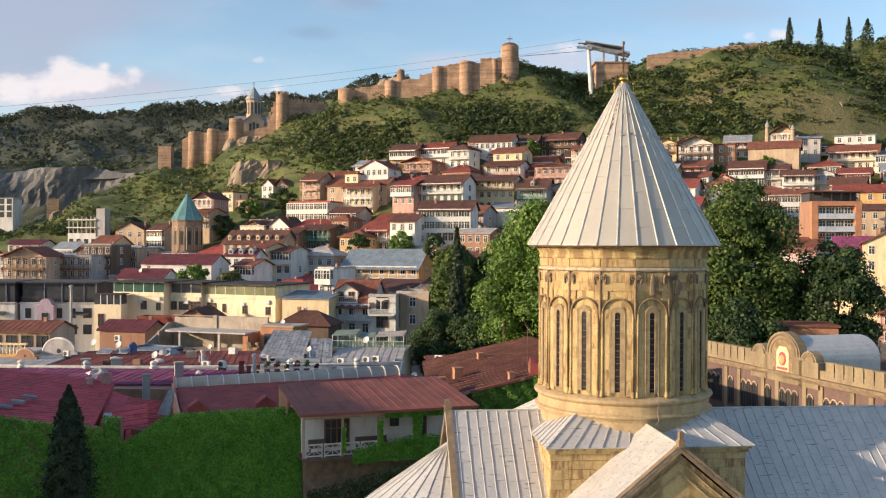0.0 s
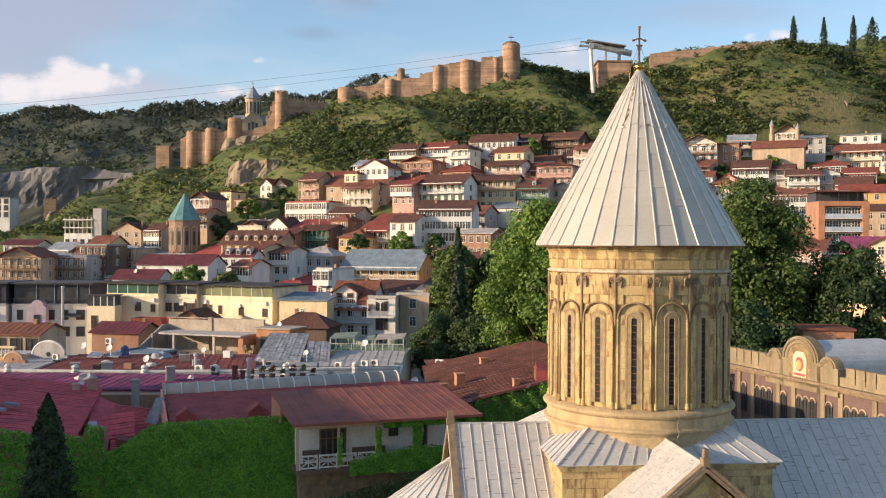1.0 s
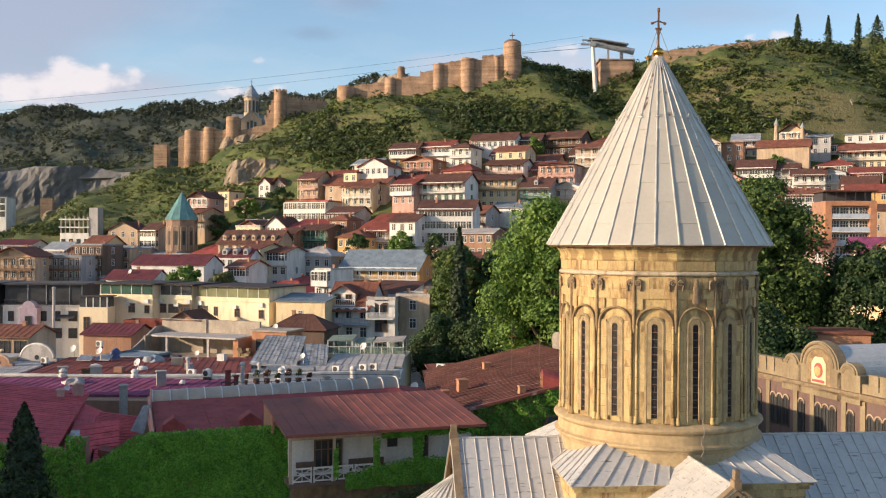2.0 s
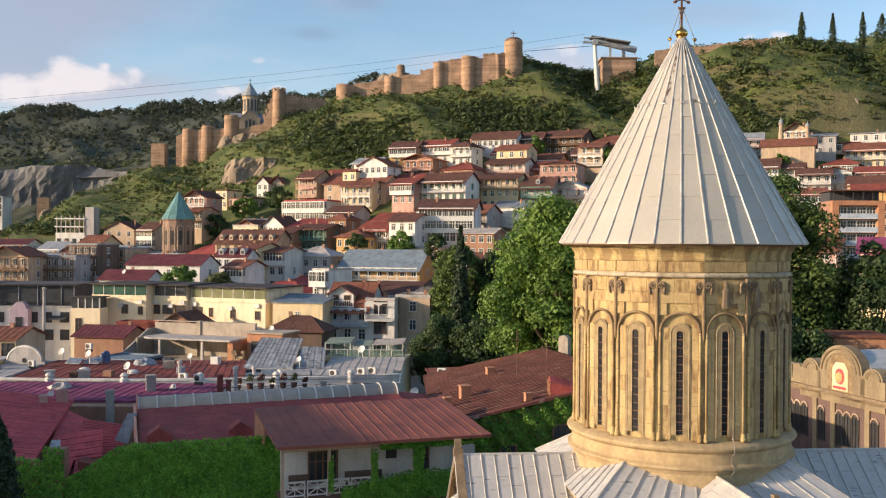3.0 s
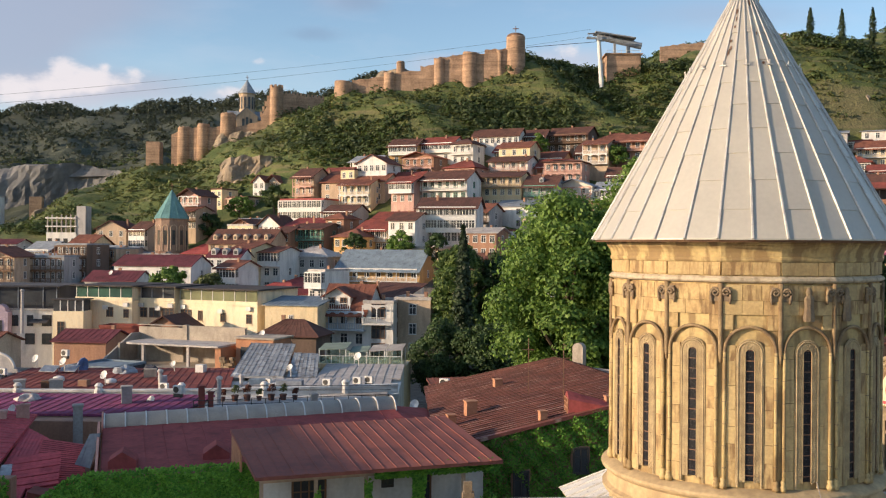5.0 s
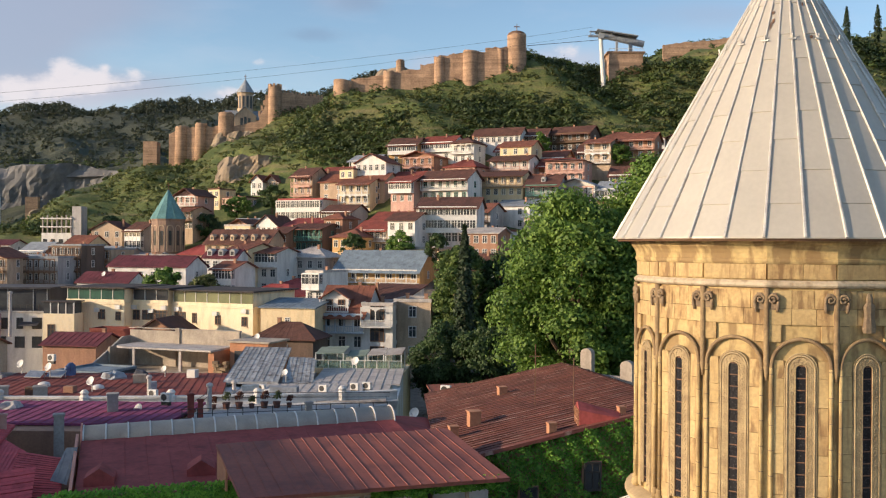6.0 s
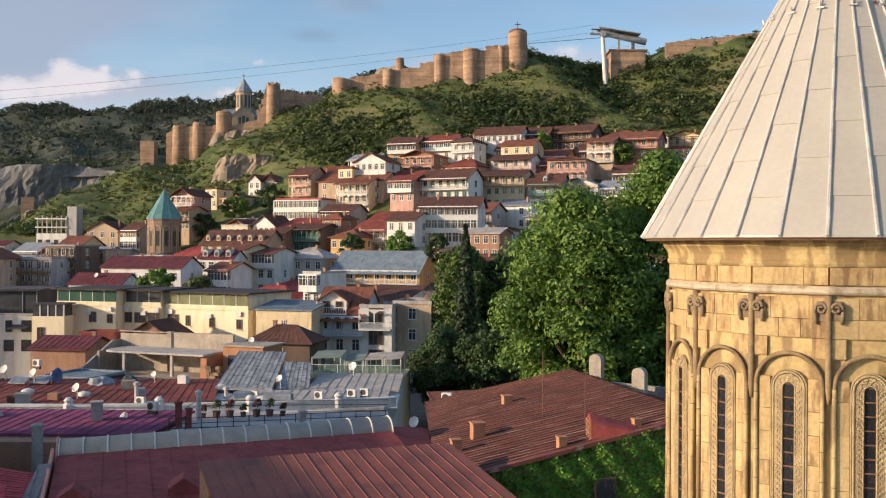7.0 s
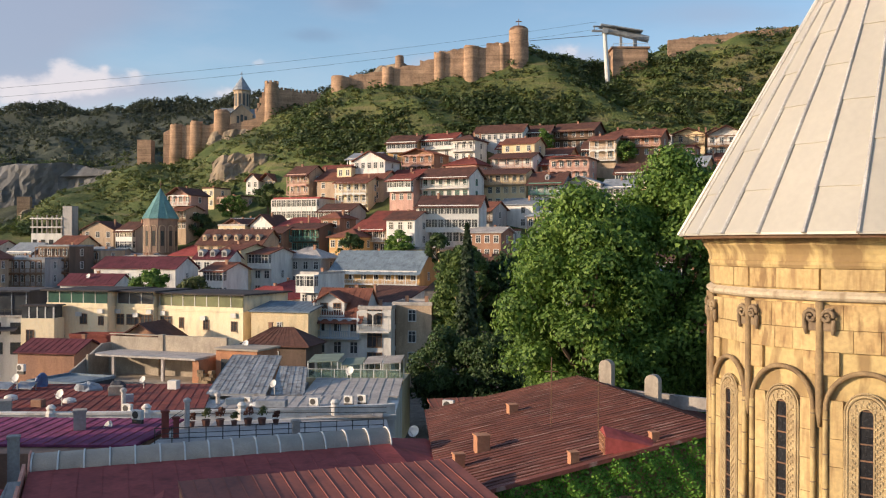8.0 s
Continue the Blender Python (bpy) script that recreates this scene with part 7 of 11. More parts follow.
for x, y, z0, z1, w in ((3.7, 92.6, 10.5, 11.3, 0.6), (1.35, 84.0, 10.0, 11.0, 0.75), (0.0, 81.4, 9.6, 10.5, 0.55), (5.6, 77.3, 10.8, 11.5, 0.45),
                        (9.8, 78.3, 11.5, 12.3, 0.4)):
    chimney_pot("chimney", x, y, z0, z1, w, "ochre_brick", "small red-brown chimney on a red tin roof")
dmr = tagged(empty("roof_dormer", 7.2, 78.2, 11.3, 0), "red dormer with a barred opening on a tin roof", "dormer")
bm = bmesh.new()
front = [bm.verts.new(p) for p in ((0, -0.9, -0.2), (0, 0.9, -0.2), (0, 0.9, 1.0), (0, 0, 1.4), (0, -0.9, 1.0))]
back = [bm.verts.new(p) for p in ((2.5, -0.9, 0.3), (2.5, 0.9, 0.3), (2.5, 0.9, 0.5), (2.5, 0, 0.75), (2.5, -0.9, 0.5))]
bm.faces.new(front)
bm.faces.new(back)
for a in range(5):
    bm.faces.new((front[a], front[(a + 1) % 5], back[(a + 1) % 5], back[a]))
bmesh.ops.recalc_face_normals(bm, faces=bm.faces)
part("body", bm, M["r_maroon"], dmr)
bm = bmesh.new()
for i in range(5):
    add_box(bm, -0.06, -0.02, -0.8 + i * 0.38, -0.74 + i * 0.38, 0, 1.0)
for i in range(4):
    add_box(bm, -0.06, -0.02, -0.8, 0.8, 0.05 + i * 0.3, 0.1 + i * 0.3)
part("bars", bm, M["ochre_brick"], dmr)
part("opening", box_bm(-0.02, 0.02, -0.8, 0.8, 0, 1.0), M["glass"], dmr)
# white arched parapet pieces behind the ridge
for x, y, z, h in ((10.6, 97.5, 12.0, 2.6), (13.0, 93.5, 12.0, 2.1), (17.4, 90.0, 11.0, 1.9)):
    bm = bmesh.new()
    pts = [(-0.48, 0, 0), (0.48, 0, 0), (0.48, 0, h - 0.4)] + [(0.48 * math.cos(t), 0, h - 0.4 + 0.4 * math.sin(t)) for t in (math.pi * i / 8 for i in range(1, 8))] + [(-0.48, 0, h - 0.4)]
    add_poly_prism(bm, pts, (0, 0.6, 0))
    bmesh.ops.recalc_face_normals(bm, faces=bm.faces)
    pp = part("parapet_arch", bm, M["concrete_warm"])
    pp.matrix_world = pose(x, y, z - 0.9, 0, 0, -35)
    tagged(pp, "pale round-topped parapet pier behind a red roof", "parapet")
part_wall = box_bm(-8, 4.5, -0.2, 0.2, 0, 0.9, m=pose(17.0, 93.0, 10.8, 0, 0, -38))
tagged(part("parapet_wall", part_wall, M["concrete"]), "low pale parapet wall behind a red roof", "parapet")
for x, y, z, h in ((5.5, 86.0, 11.0, 4.2), (7.0, 78.3, 12.6, 2.6)):
    bm = bmesh.new()
    add_tube(bm, (0, 0, -0.5), (0, 0, h), 0.03, 6)
    add_box(bm, -0.4, 0.4, -0.02, 0.02, h * 0.8, h * 0.8 + 0.05)
    ob = part("antenna_pole", bm, M["rust"])
    ob.matrix_world = pose(x, y, z)
    tagged(ob, "thin rusty antenna pole on a red roof", "antenna")

# orange-walled shed with a small red roof
sh = tagged(empty("orange_shed"), "small orange shed under a red tin roof", "shed")
part("wall", box_bm(-1.9, 2.4, 102.5, 106, 0, 9.0), M["ochre_brick"], sh)
roof_part(sh, [(-1.2, 101.8, 8.9), (2.8, 101.8, 9.1), (2.6, 106.5, 9.6), (-2.1, 106.5, 9.4)], "r_rust", 0.6, "r_red")

# ---- white curved parapet building with red tin roof ----
cur = tagged(empty("curved_building"), "white building with a curved parapet and red tin roof", "building")
ARC = []
for i in range(25):
    f = i / 24
    ARC.append(Vector((-66 + 61 * f, 106.5 + 4.5 * (f - 0.55) ** 2 * 4 - 2.0 * (1 - f) ** 3 * 0 + 3.0 * f, 0)))
bm = bmesh.new()
lo = [v for v in ARC]
back = [Vector((ARC[-1].x, 122, 0)), Vector((ARC[0].x, 122, 0))]
add_poly_prism(bm, [(v.x, v.y, 0) for v in lo + back], (0, 0, 7.0))
bmesh.ops.recalc_face_normals(bm, faces=bm.faces)
part("wall", bm, M["white"], cur)


def along(bm, off, z0, z1, th):
    """A band that follows the curve, in one piece."""
    rows = []
    for i, a in enumerate(ARC):
        d = ARC[min(i + 1, len(ARC) - 1)] - ARC[max(i - 1, 0)]
        n = Vector((-d.y, d.x, 0)).normalized()
        p, q = a + n * off, a + n * (off + th)
        rows.append([bm.verts.new((p.x, p.y, z0)), bm.verts.new((p.x, p.y, z1)), bm.verts.new((q.x, q.y, z1)), bm.verts.new((q.x, q.y, z0))])
    for lo, hi in zip(rows, rows[1:]):
        for j in range(4):
            bm.faces.new((lo[j], hi[j], hi[(j + 1) % 4], lo[(j + 1) % 4]))
    bm.faces.new(rows[0])
    bm.faces.new(rows[-1][::-1])


bm = bmesh.new()
along(bm, 0.0, 7.0, 7.85, 0.35)
along(bm, -0.15, 7.75, 7.95, 0.62)
bmesh.ops.recalc_face_normals(bm, faces=bm.faces)
part("parapet", bm, M["white"], cur)
bm = bmesh.new()
along(bm, -0.35, 6.6, 6.95, 0.5)
along(bm, -0.6, 6.95, 7.08, 0.7)
bmesh.ops.recalc_face_normals(bm, faces=bm.faces)
part("cornice", bm, M["white"], cur)
for k in (1, 4, 7, 10, 13, 16, 19, 22):
    a, b = ARC[k], ARC[k + 1]
    n = (b - a).normalized()
    bm = bmesh.new()
    add_lathe(bm, [(0.42, 7.0), (0.45, 7.9), (0.30, 8.1), (0.42, 8.3), (0.2, 8.55)], 10, cx=a.x, cy=a.y + 0.1)
    part("parapet_urn", bm, M["white"], cur)
roof_part(cur, [(-47, 111.0, 7.1), (-21.5, 111.5, 7.1), (-24, 126.5, 7.6), (-47, 126.5, 7.5)], "r_red", 0.85, "r_maroon")
roof_part(cur, [(-66, 113.5, 7.1), (-48, 111.5, 7.1), (-48, 124, 7.3), (-66, 124, 7.3)], "r_pale", 0.9, "seam")
part("rear_wing", box_bm(-14.2, -5.2, 121.2, 132.0, -0.4, 7.2), M["white"], cur)
roof_part(cur, [(-14.3, 121.1, 7.3), (-5.1, 121.1, 7.3), (-5.1, 132.0, 7.5), (-14.3, 132.0, 7.5)], "r_pale", 0.9, "seam")
roof_part(cur, [(-21, 110.5, 7.15), (-6, 111.5, 7.15), (-6, 121, 7.3), (-21, 121, 7.3)], "r_pale", 0.9, "seam")

# purple roof in front of it
pur = tagged(empty("purple_roof_building"), "brick building with a flat purple tin roof", "building")
bm = bmesh.new()
add_poly_prism(bm, [(-66, 97.0, 0), (-23.2, 96.5, 0), (-22, 106.5, 0), (-66, 106.5, 0)], (0, 0, 7.1))
bmesh.ops.recalc_face_normals(bm, faces=bm.faces)
part("wall", bm, M["brick"], pur)
roof_part(pur, [(-66, 99.0, 7.4), (-23.0, 98.5, 7.25), (-21.6, 106.6, 7.7), (-66, 106.6, 7.9)], "r_purple", 0.85, "r_maroon")

# terrace with railing, pots and grey deck beside the skylight
ter = tagged(empty("roof_terrace"), "grey roof terrace with a black iron railing", "terrace")
bm = bmesh.new()
add_poly_prism(bm, [(-21.5, 97.5, 0), (-4.8, 101.8, 0), (-5.4, 107.5, 0), (-21.5, 106.5, 0)], (0, 0, 7.6))
bmesh.ops.recalc_face_normals(bm, faces=bm.faces)
part("deck", bm, M["grey"], ter)
bm = bmesh.new()
for i in range(15):
    f = i / 14
    x, y = -21.3 + 16.0 * f, 97.8 + 4.1 * f
    add_box(bm, x - 0.03, x + 0.03, y - 0.03, y + 0.03, 7.6, 8.7)
for z in (7.9, 8.25, 8.65):
    add_tube(bm, (-21.3, 97.8, z), (-5.3, 101.9, z), 0.03, 5)
for z in (8.25, 8.65):
    add_tube(bm, (-21.3, 97.8, z), (-21.4, 106.2, z), 0.03, 5)
    add_tube(bm, (-21.4, 106.2, z), (-5.4, 107.2, z), 0.03, 5)
part("railing", bm, M["frame_dark"], ter)


def potted(x, y, z, s, tint="leaf_dark"):
    th = tagged(empty("potted_plant", x, y, z), "small reddish shrub in a dark pot on a roof terrace", "plant", group="terrace pots")
    bm = bmesh.new()
    add_lathe(bm, [(0.26 * s, 0), (0.34 * s, 0.5 * s), (0.38 * s, 0.52 * s), (0.36 * s, 0.58 * s)], 10)
    part("pot", bm, M["r_brown"], th)
    rn = np.random.default_rng(int(abs(x) * 10))
    part("foliage", quads_mesh("foliage", clump_quads(rn, np.array([[0, 0, 0.95 * s], [0.1, 0, 1.3 * s]]), np.array([0.4, 0.3]) * s, 70, 0.16)), M[tint], th)


for i in range(7):
    potted(-20.3 + i * 1.05, 104.0 + i * 0.2, 7.6, 0.95 if i % 3 else 0.7, "leaf_red" if i % 2 == 0 else "leaf_olive")

# ---- flat concrete pavilion ----
pav = tagged(empty("concrete_pavilion", -34.6, 137.1, 0, -19), "open concrete pavilion with a flat canopy and slim posts", "building")
part("floor_slab", box_bm(-8.6, 8.0, -1.6, 12, 0, 6.5), M["concrete_warm"], pav)
bm = bmesh.new()
add_box(bm, -8.2, 7.2, 4.2, 4.5, 6.5, 9.0)
add_box(bm, -8.2, -7.9, 0.6, 4.2, 6.5, 9.0)
add_box(bm, -1.6, -0.6, 3.8, 4.2, 6.5, 9.0)
part("wall", bm, M["concrete_warm"], pav)
part("pier", box_bm(6.4, 7.2, 0.2, 4.2, 6.5, 9.0), M["ochre_brick"], pav, "bare brick pier")
bm = bmesh.new()
pts = [(-7.1, 1.2, 9.0), (-6.6, 0.2, 9.0), (-5.4, -0.2, 9.0), (7.1, -0.3, 9.0), (7.1, 5.2, 9.0), (-7.1, 5.2, 9.0)]
add_poly_prism(bm, pts, (0, 0, 0.22))
bmesh.ops.recalc_face_normals(bm, faces=bm.faces)
part("canopy", bm, M["r_pale"], pav, "pale flat concrete canopy")
bm = bmesh.new()
add_box(bm, -8.4, -1.2, 5.2, 5.6, 8.0, 10.75)
add_box(bm, -1.2, 7.6, 5.2, 5.6, 8.0, 10.95)
add_box(bm, -1.5, -0.9, 5.0, 5.7, 9.2, 11.15)
add_box(bm, -8.6, 7.7, 5.15, 5.65, 10.96, 11.06)
part("parapet", bm, M["concrete_warm"], pav)
bm = bmesh.new()
add_poly_prism(bm, [(-8.5, 5.4, 6.0), (-8.5, -2.6, 6.0), (-8.5, -2.6, 6.9), (-8.5, 3.6, 10.0), (-8.5, 5.4, 10.0)], (0.25, 0, 0))
bmesh.ops.recalc_face_normals(bm, faces=bm.faces)
part("side_wall", bm, M["concrete"], pav, "sloping concrete side wall")
for x in (-4.0, 2.6):
    part("post", box_bm(x - 0.16, x + 0.16, 0.0, 0.32, 6.5, 9.0), M["r_pale"], pav)
# dark slabs stand in for the unlit inside of the pavilion's doorways
part("doorway", box_bm(4.7, 6.2, 4.08, 4.22, 6.5, 8.6), M["glass"], pav, "dark panel for the shade inside an open doorway")
bm = bmesh.new()
add_box(bm, 8.0, 13.2, 2.4, 7.0, 0, 10.0)
part("brick_annexe", bm, M["ochre_brick"], pav, "red-brown brick annexe")
part("annexe_roof", box_bm(7.7, 13.5, 2.1, 7.2, 10.0, 10.2), M["concrete_warm"], pav)
for x in (9.2, 11.9):
    part("doorway", box_bm(x - 0.5, x + 0.5, 2.3, 2.42, 6.9, 9.0), M["glass"], pav)
rr = random.Random(91)
for i in range(26):
    w = rr.uniform(0.35, 0.8)
    px_, pz_ = 7.2 + rr.uniform(0, 1.6), 5.6 + (i // 4) * 0.36
    part("stone", box_bm(-w / 2, w / 2, -0.3, 0.3, -0.17, 0.17), M["stone_dark"], pav, m=pose(px_, 0.4 + rr.uniform(-0.15, 0.15), pz_, 0, rr.uniform(-6, 6), rr.uniform(-20, 20)))

# blue-grey tin roof with patched seams
bt = tagged(empty("tin_roofed_house"), "low house with a patched blue-grey tin roof", "house")
bm = bmesh.new()
add_poly_prism(bm, [(-23.2, 121.3, 0), (-14.6, 121.3, 0), (-15.4, 134.6, 0), (-23.6, 134.6, 0)], (0, 0, 7.0))
bmesh.ops.recalc_face_normals(bm, faces=bm.faces)
part("wall", bm, M["grey"], bt)
roof_part(bt, [(-23.4, 120.8, 7.45), (-17.7, 120.8, 7.5), (-18.6, 135.2, 9.5), (-24.0, 135.2, 9.6)], "tin_old", 0.52, "tin_old", course=2.4)
roof_part(bt, [(-17.5, 122.0, 7.2), (-14.2, 122.0, 7.2), (-15.2, 131.0, 8.8), (-18.1, 131.0, 8.9)], "tin_old", 0.5, "tin_old", course=2.0)

# glazed terrace with small canopies
gt = tagged(empty("glazed_terrace", -10.9, 132.4, 0, -4), "cream roof terrace with glass screens and flat green canopies", "terrace")
bm = bmesh.new()
add_box(bm, -5.4, 5.6, 0, 9, 0, 6.9)
add_box(bm, -5.6, 5.8, -0.2, 0.2, 6.9, 7.5)
part("wall", bm, M["cream"], gt)
for i in range(5):
    part("wall_lamp", box_bm(-3.6 + i * 2.0, -3.3 + i * 2.0, -0.34, -0.2, 6.6, 7.1), M["concrete"], gt)
for i, (x0, x1, y0, y1, z) in enumerate(((-4.7, -1.3, 0.5, 4.6, 9.2), (-1.1, 1.2, 1.0, 4.2, 8.85), (1.4, 3.4, 0.6, 4.4, 9.05), (3.5, 5.5, 0.4, 4.4, 9.15))):
    bm = bmesh.new()
    add_poly_prism(bm, [(x0, y0, z - 0.18), (x1, y0, z), (x1, y1, z + 0.35), (x0, y1, z + 0.2)], (0, 0, 0.07))
    bmesh.ops.recalc_face_normals(bm, faces=bm.faces)
    can = part("canopy", bm, M["canopy_green" if i < 2 else "concrete"], gt)
    for x in (x0 + 0.08, x1 - 0.08):
        for y in (y0 + 0.1, y1 - 0.1):
            part("post", box_bm(x - 0.06, x + 0.06, y - 0.06, y + 0.06, 6.9, z), M["frame_white"], can)
for i in range(7):
    x0 = -4.5 + i * 1.42
    scr = part("glass_screen", box_bm(x0 + 0.05, x0 + 1.36, 0.28, 0.31, 7.4, 8.35), M["glass_clear"], gt)
    part("screen_post", box_bm(x0 - 0.04, x0 + 0.04, 0.26, 0.33, 6.9, 8.4), M["frame_white"], scr)
part("top_rail", box_bm(-4.55, 5.5, 0.25, 0.34, 8.36, 8.42), M["frame_white"], gt)
for i in range(6):
    scr = part("glass_screen", box_bm(-4.5 + i * 1.65, -2.95 + i * 1.65, 5.0, 5.04, 6.95, 8.6), M["glass_clear"], gt)
    part("screen_post", box_bm(-4.6 + i * 1.65, -4.5 + i * 1.65, 4.98, 5.08, 6.9, 8.7), M["frame_white"], scr)

# ---- cream four-storey building with a glazed top floor ----
def big_block(name, label, x, y, yaw, w, d, top, wall, glz, rows, cols, band=2.4, style="b", wins=()):
    th = tagged(empty(name, x, y, 0, yaw), label, "building")
    bm = bmesh.new()
    add_box(bm, 0, w, 0, d, -0.5, top - band)
    add_box(bm, -0.12, w + 0.12, -0.12, d, top - band - 0.2, top - band)
    part("wall", bm, M[wall], th)
    bm = bmesh.new()
    add_box(bm, 0.15, w - 0.15, 0.4, d, top - band, top - 0.2)
    part("top_floor", bm, M[wall], th)
    n = max(2, round(w / 2.2))
    for i in range(n):
        x0, x1 = 0.2 + (w - 0.4) * i / n, 0.2 + (w - 0.4) * (i + 1) / n
        g = part("glazing", box_bm(x0 + 0.06, x1 - 0.06, 0.30, 0.39, top - band + 0.5, top - 0.3), M[glz], th)
        part("mullion", box_bm(x0 - 0.05, x0 + 0.05, 0.24, 0.40, top - band, top - 0.2), M["frame_white"], g)
    part("low_wall", box_bm(0.1, w - 0.1, 0.1, 0.24, top - band, top - band + 0.5), M[wall], th)
    bm = bmesh.new()
    add_box(bm, -0.5, w + 0.5, -0.5, d + 0.3, top - 0.2, top)
    part("roof", bm, M["r_dark"], th)
    for f, zo, ww, wh in wins:
        add_window(th, ww, wh, Matrix.Translation((w * f, 0, top - band - zo)), style)
        part("sill", box_bm(w * f - ww / 2 - 0.15, w * f + ww / 2 + 0.15, -0.2, 0.0, top - band - zo - 0.26, top - band - zo - 0.16), M[wall], th)
    for i, f in enumerate((0.08, 0.55, 0.9) if wins else ()):
        ac = part("wall_air_conditioner", box_bm(-0.42, 0.42, -0.34, 0.0, 0, 0.62), M["frame_white"], th, "white air conditioner on the wall", m=Matrix.Translation((w * f, 0, top - band - 0.9 - 0.5 * (i % 2))))
    for k in range(rows):
        for c in range(cols):
            if (c * 7 + k * 3) % 5 == 4:
                continue
            add_window(th, 1.3 if (c + k) % 2 else 0.9, 1.5, Matrix.Translation((w * (c + 0.5) / cols, 0, top - band - 2.4 - k * 3.0)), style)
    return th


M["glass_olive"] = make_material("sunlit_glazing", (0.22, 0.23, 0.12), (0.13, 0.14, 0.08), 0.2, scale=0.5, bump=0)
big_block("apartment_block", "cream apartment block with a green-glazed top floor", -58.7, 168.6, -14, 10.2, 12, 15.2, "bright_cream", "glass_green", 0, 0,
          wins=((0.62, 2.4, 1.0, 1.3), (0.9, 2.5, 0.7, 1.1), (0.25, 5.6, 1.1, 1.4), (0.6, 5.6, 1.3, 1.4), (0.3, 8.6, 1.1, 1.4), (0.7, 8.6, 1.1, 1.4)))
big_block("apartment_block", "set-back cream block with a dark glazed top floor", -48.4, 168.2, -14, 6.2, 10, 15.1, "bright_cream", "glass", 0, 0,
          wins=((0.14, 2.4, 1.0, 1.3), (0.47, 2.4, 1.9, 1.3), (0.82, 2.4, 1.8, 1.3), (0.3, 5.5, 1.6, 1.4), (0.75, 5.5, 1.2, 1.4)))
big_block("apartment_block", "long cream block with a sunlit glazed top floor and flat roof", -42.1, 167.6, -22, 14.6, 12, 14.9, "bright_cream", "glass_olive", 0, 0,
          wins=((0.11, 2.4, 1.8, 1.3), (0.29, 2.5, 0.55, 1.3), (0.58, 2.6, 0.85, 1.2), (0.9, 2.7, 0.85, 1.2), (0.2, 5.6, 0.6, 1.4), (0.5, 5.5, 0.8, 0.8), (0.75, 5.5, 1.2, 1.4)))
bay = tagged(empty("glazed_bay_house", -60.4, 164.4, 0, -3), "low cream annexe with a band of grey glazing", "house")
part("wall", box_bm(0, 4.8, 0, 3.2, -0.4, 11.3), M["bright_cream"], bay)
part("roof", box_bm(-0.2, 5.0, -0.2, 3.3, 12.95, 13.15), M["r_dark"], bay)
for i in range(4):
    g = part("glazing", box_bm(0.1 + i * 1.17, 1.1 + i * 1.17, 0.04, 3.0, 11.3, 12.95), M["glass"], bay)
    part("mullion", box_bm(1.1 + i * 1.17, 1.26 + i * 1.17, -0.02, 0.2, 11.3, 12.95), M["frame_white"], g)
add_window(bay, 0.9, 2.0, Matrix.Translation((1.3, 0, 7.6)), "b")
def modern_block(x, y, yaw, w, top, label, seed):
    """White lower floors, a set-back charcoal top floor with wide panes under a dark roof slab."""
    th = tagged(empty("modern_block", x, y, 0, yaw), label, "building")
    zg = top - 3.9
    part("wall", box_bm(0, w, 0, 11, -0.5, zg), M["white"], th)
    part("ledge", box_bm(-0.1, w + 0.1, -0.25, 0.6, zg, zg + 0.22), M["grey"], th)
    part("top_floor", box_bm(0.2, w - 0.2, 0.5, 10.8, zg + 0.22, top - 0.3), M["charcoal"], th)
    part("roof", box_bm(-0.3, w + 0.3, -0.1, 11.2, top - 0.3, top), M["charcoal"], th, "dark flat roof slab")
    rd = random.Random(seed)
    c = 0.6
    while c < w - 1.2:
        ww = min(rd.choice((1.2, 2.6, 3.4)), w - 0.5 - c)
        g = part("glazing", box_bm(c, c + ww, 0.42, 0.5, zg + 0.7, top - 0.9), M["glass"], th)
        part("mullion", box_bm(c + ww, c + ww + 0.12, 0.34, 0.5, zg + 0.3, top - 0.3), M["r_grey"], g)
        c += ww + 0.5
    bm = bmesh.new()
    for c in range(int(w / 0.9)):
        add_box(bm, 0.3 + c * 0.9, 0.35 + c * 0.9, -0.1, -0.05, zg + 0.22, zg + 1.1)
    add_box(bm, 0.1, w - 0.1, -0.12, -0.03, zg + 1.1, zg + 1.16)
    part("roof_railing", bm, M["frame_dark"], th)
    for k in range(2):
        for c in range(int(w / 2.6)):
            add_window(th, 1.3 if (c + k) % 3 else 0.8, 1.5, Matrix.Translation((1.4 + c * 2.6, 0, zg - 2.4 - k * 2.9)), "d")
    aw = bmesh.new()
    add_poly_prism(aw, [(w - 4.2, -1.2, zg - 2.0), (w - 1.4, -1.2, zg - 2.0), (w - 1.4, 0, zg - 1.5), (w - 4.2, 0, zg - 1.5)], (0, 0, 0.08))
    bmesh.ops.recalc_face_normals(aw, faces=aw.faces)
    part("awning", aw, M["charcoal"], th)
    return th


modern_block(-75.0, 168.6, 2, 13.6, 15.0, "modern block with a charcoal glazed top floor over white walls", 5)
modern_block(-96.0, 167.0, 2, 20.4, 15.1, "taller modern block with dark window grids over white walls", 8)
lil = tagged(empty("lilac_house", -69.9, 166.9, 0, 2), "lilac house front with a rounded gable", "house")
bm = bmesh.new()
add_poly_prism(bm, [(-1.45, 0, -0.5), (1.45, 0, -0.5), (1.45, 0, 10.9)] + [(1.1 * math.cos(t), 0, 11.0 + 1.1 * math.sin(t)) for t in (math.pi * i / 10 for i in range(11))] + [(-1.45, 0, 10.9)], (0, 1.6, 0))
bmesh.ops.recalc_face_normals(bm, faces=bm.faces)
part("wall", bm, M["lilac"], lil)
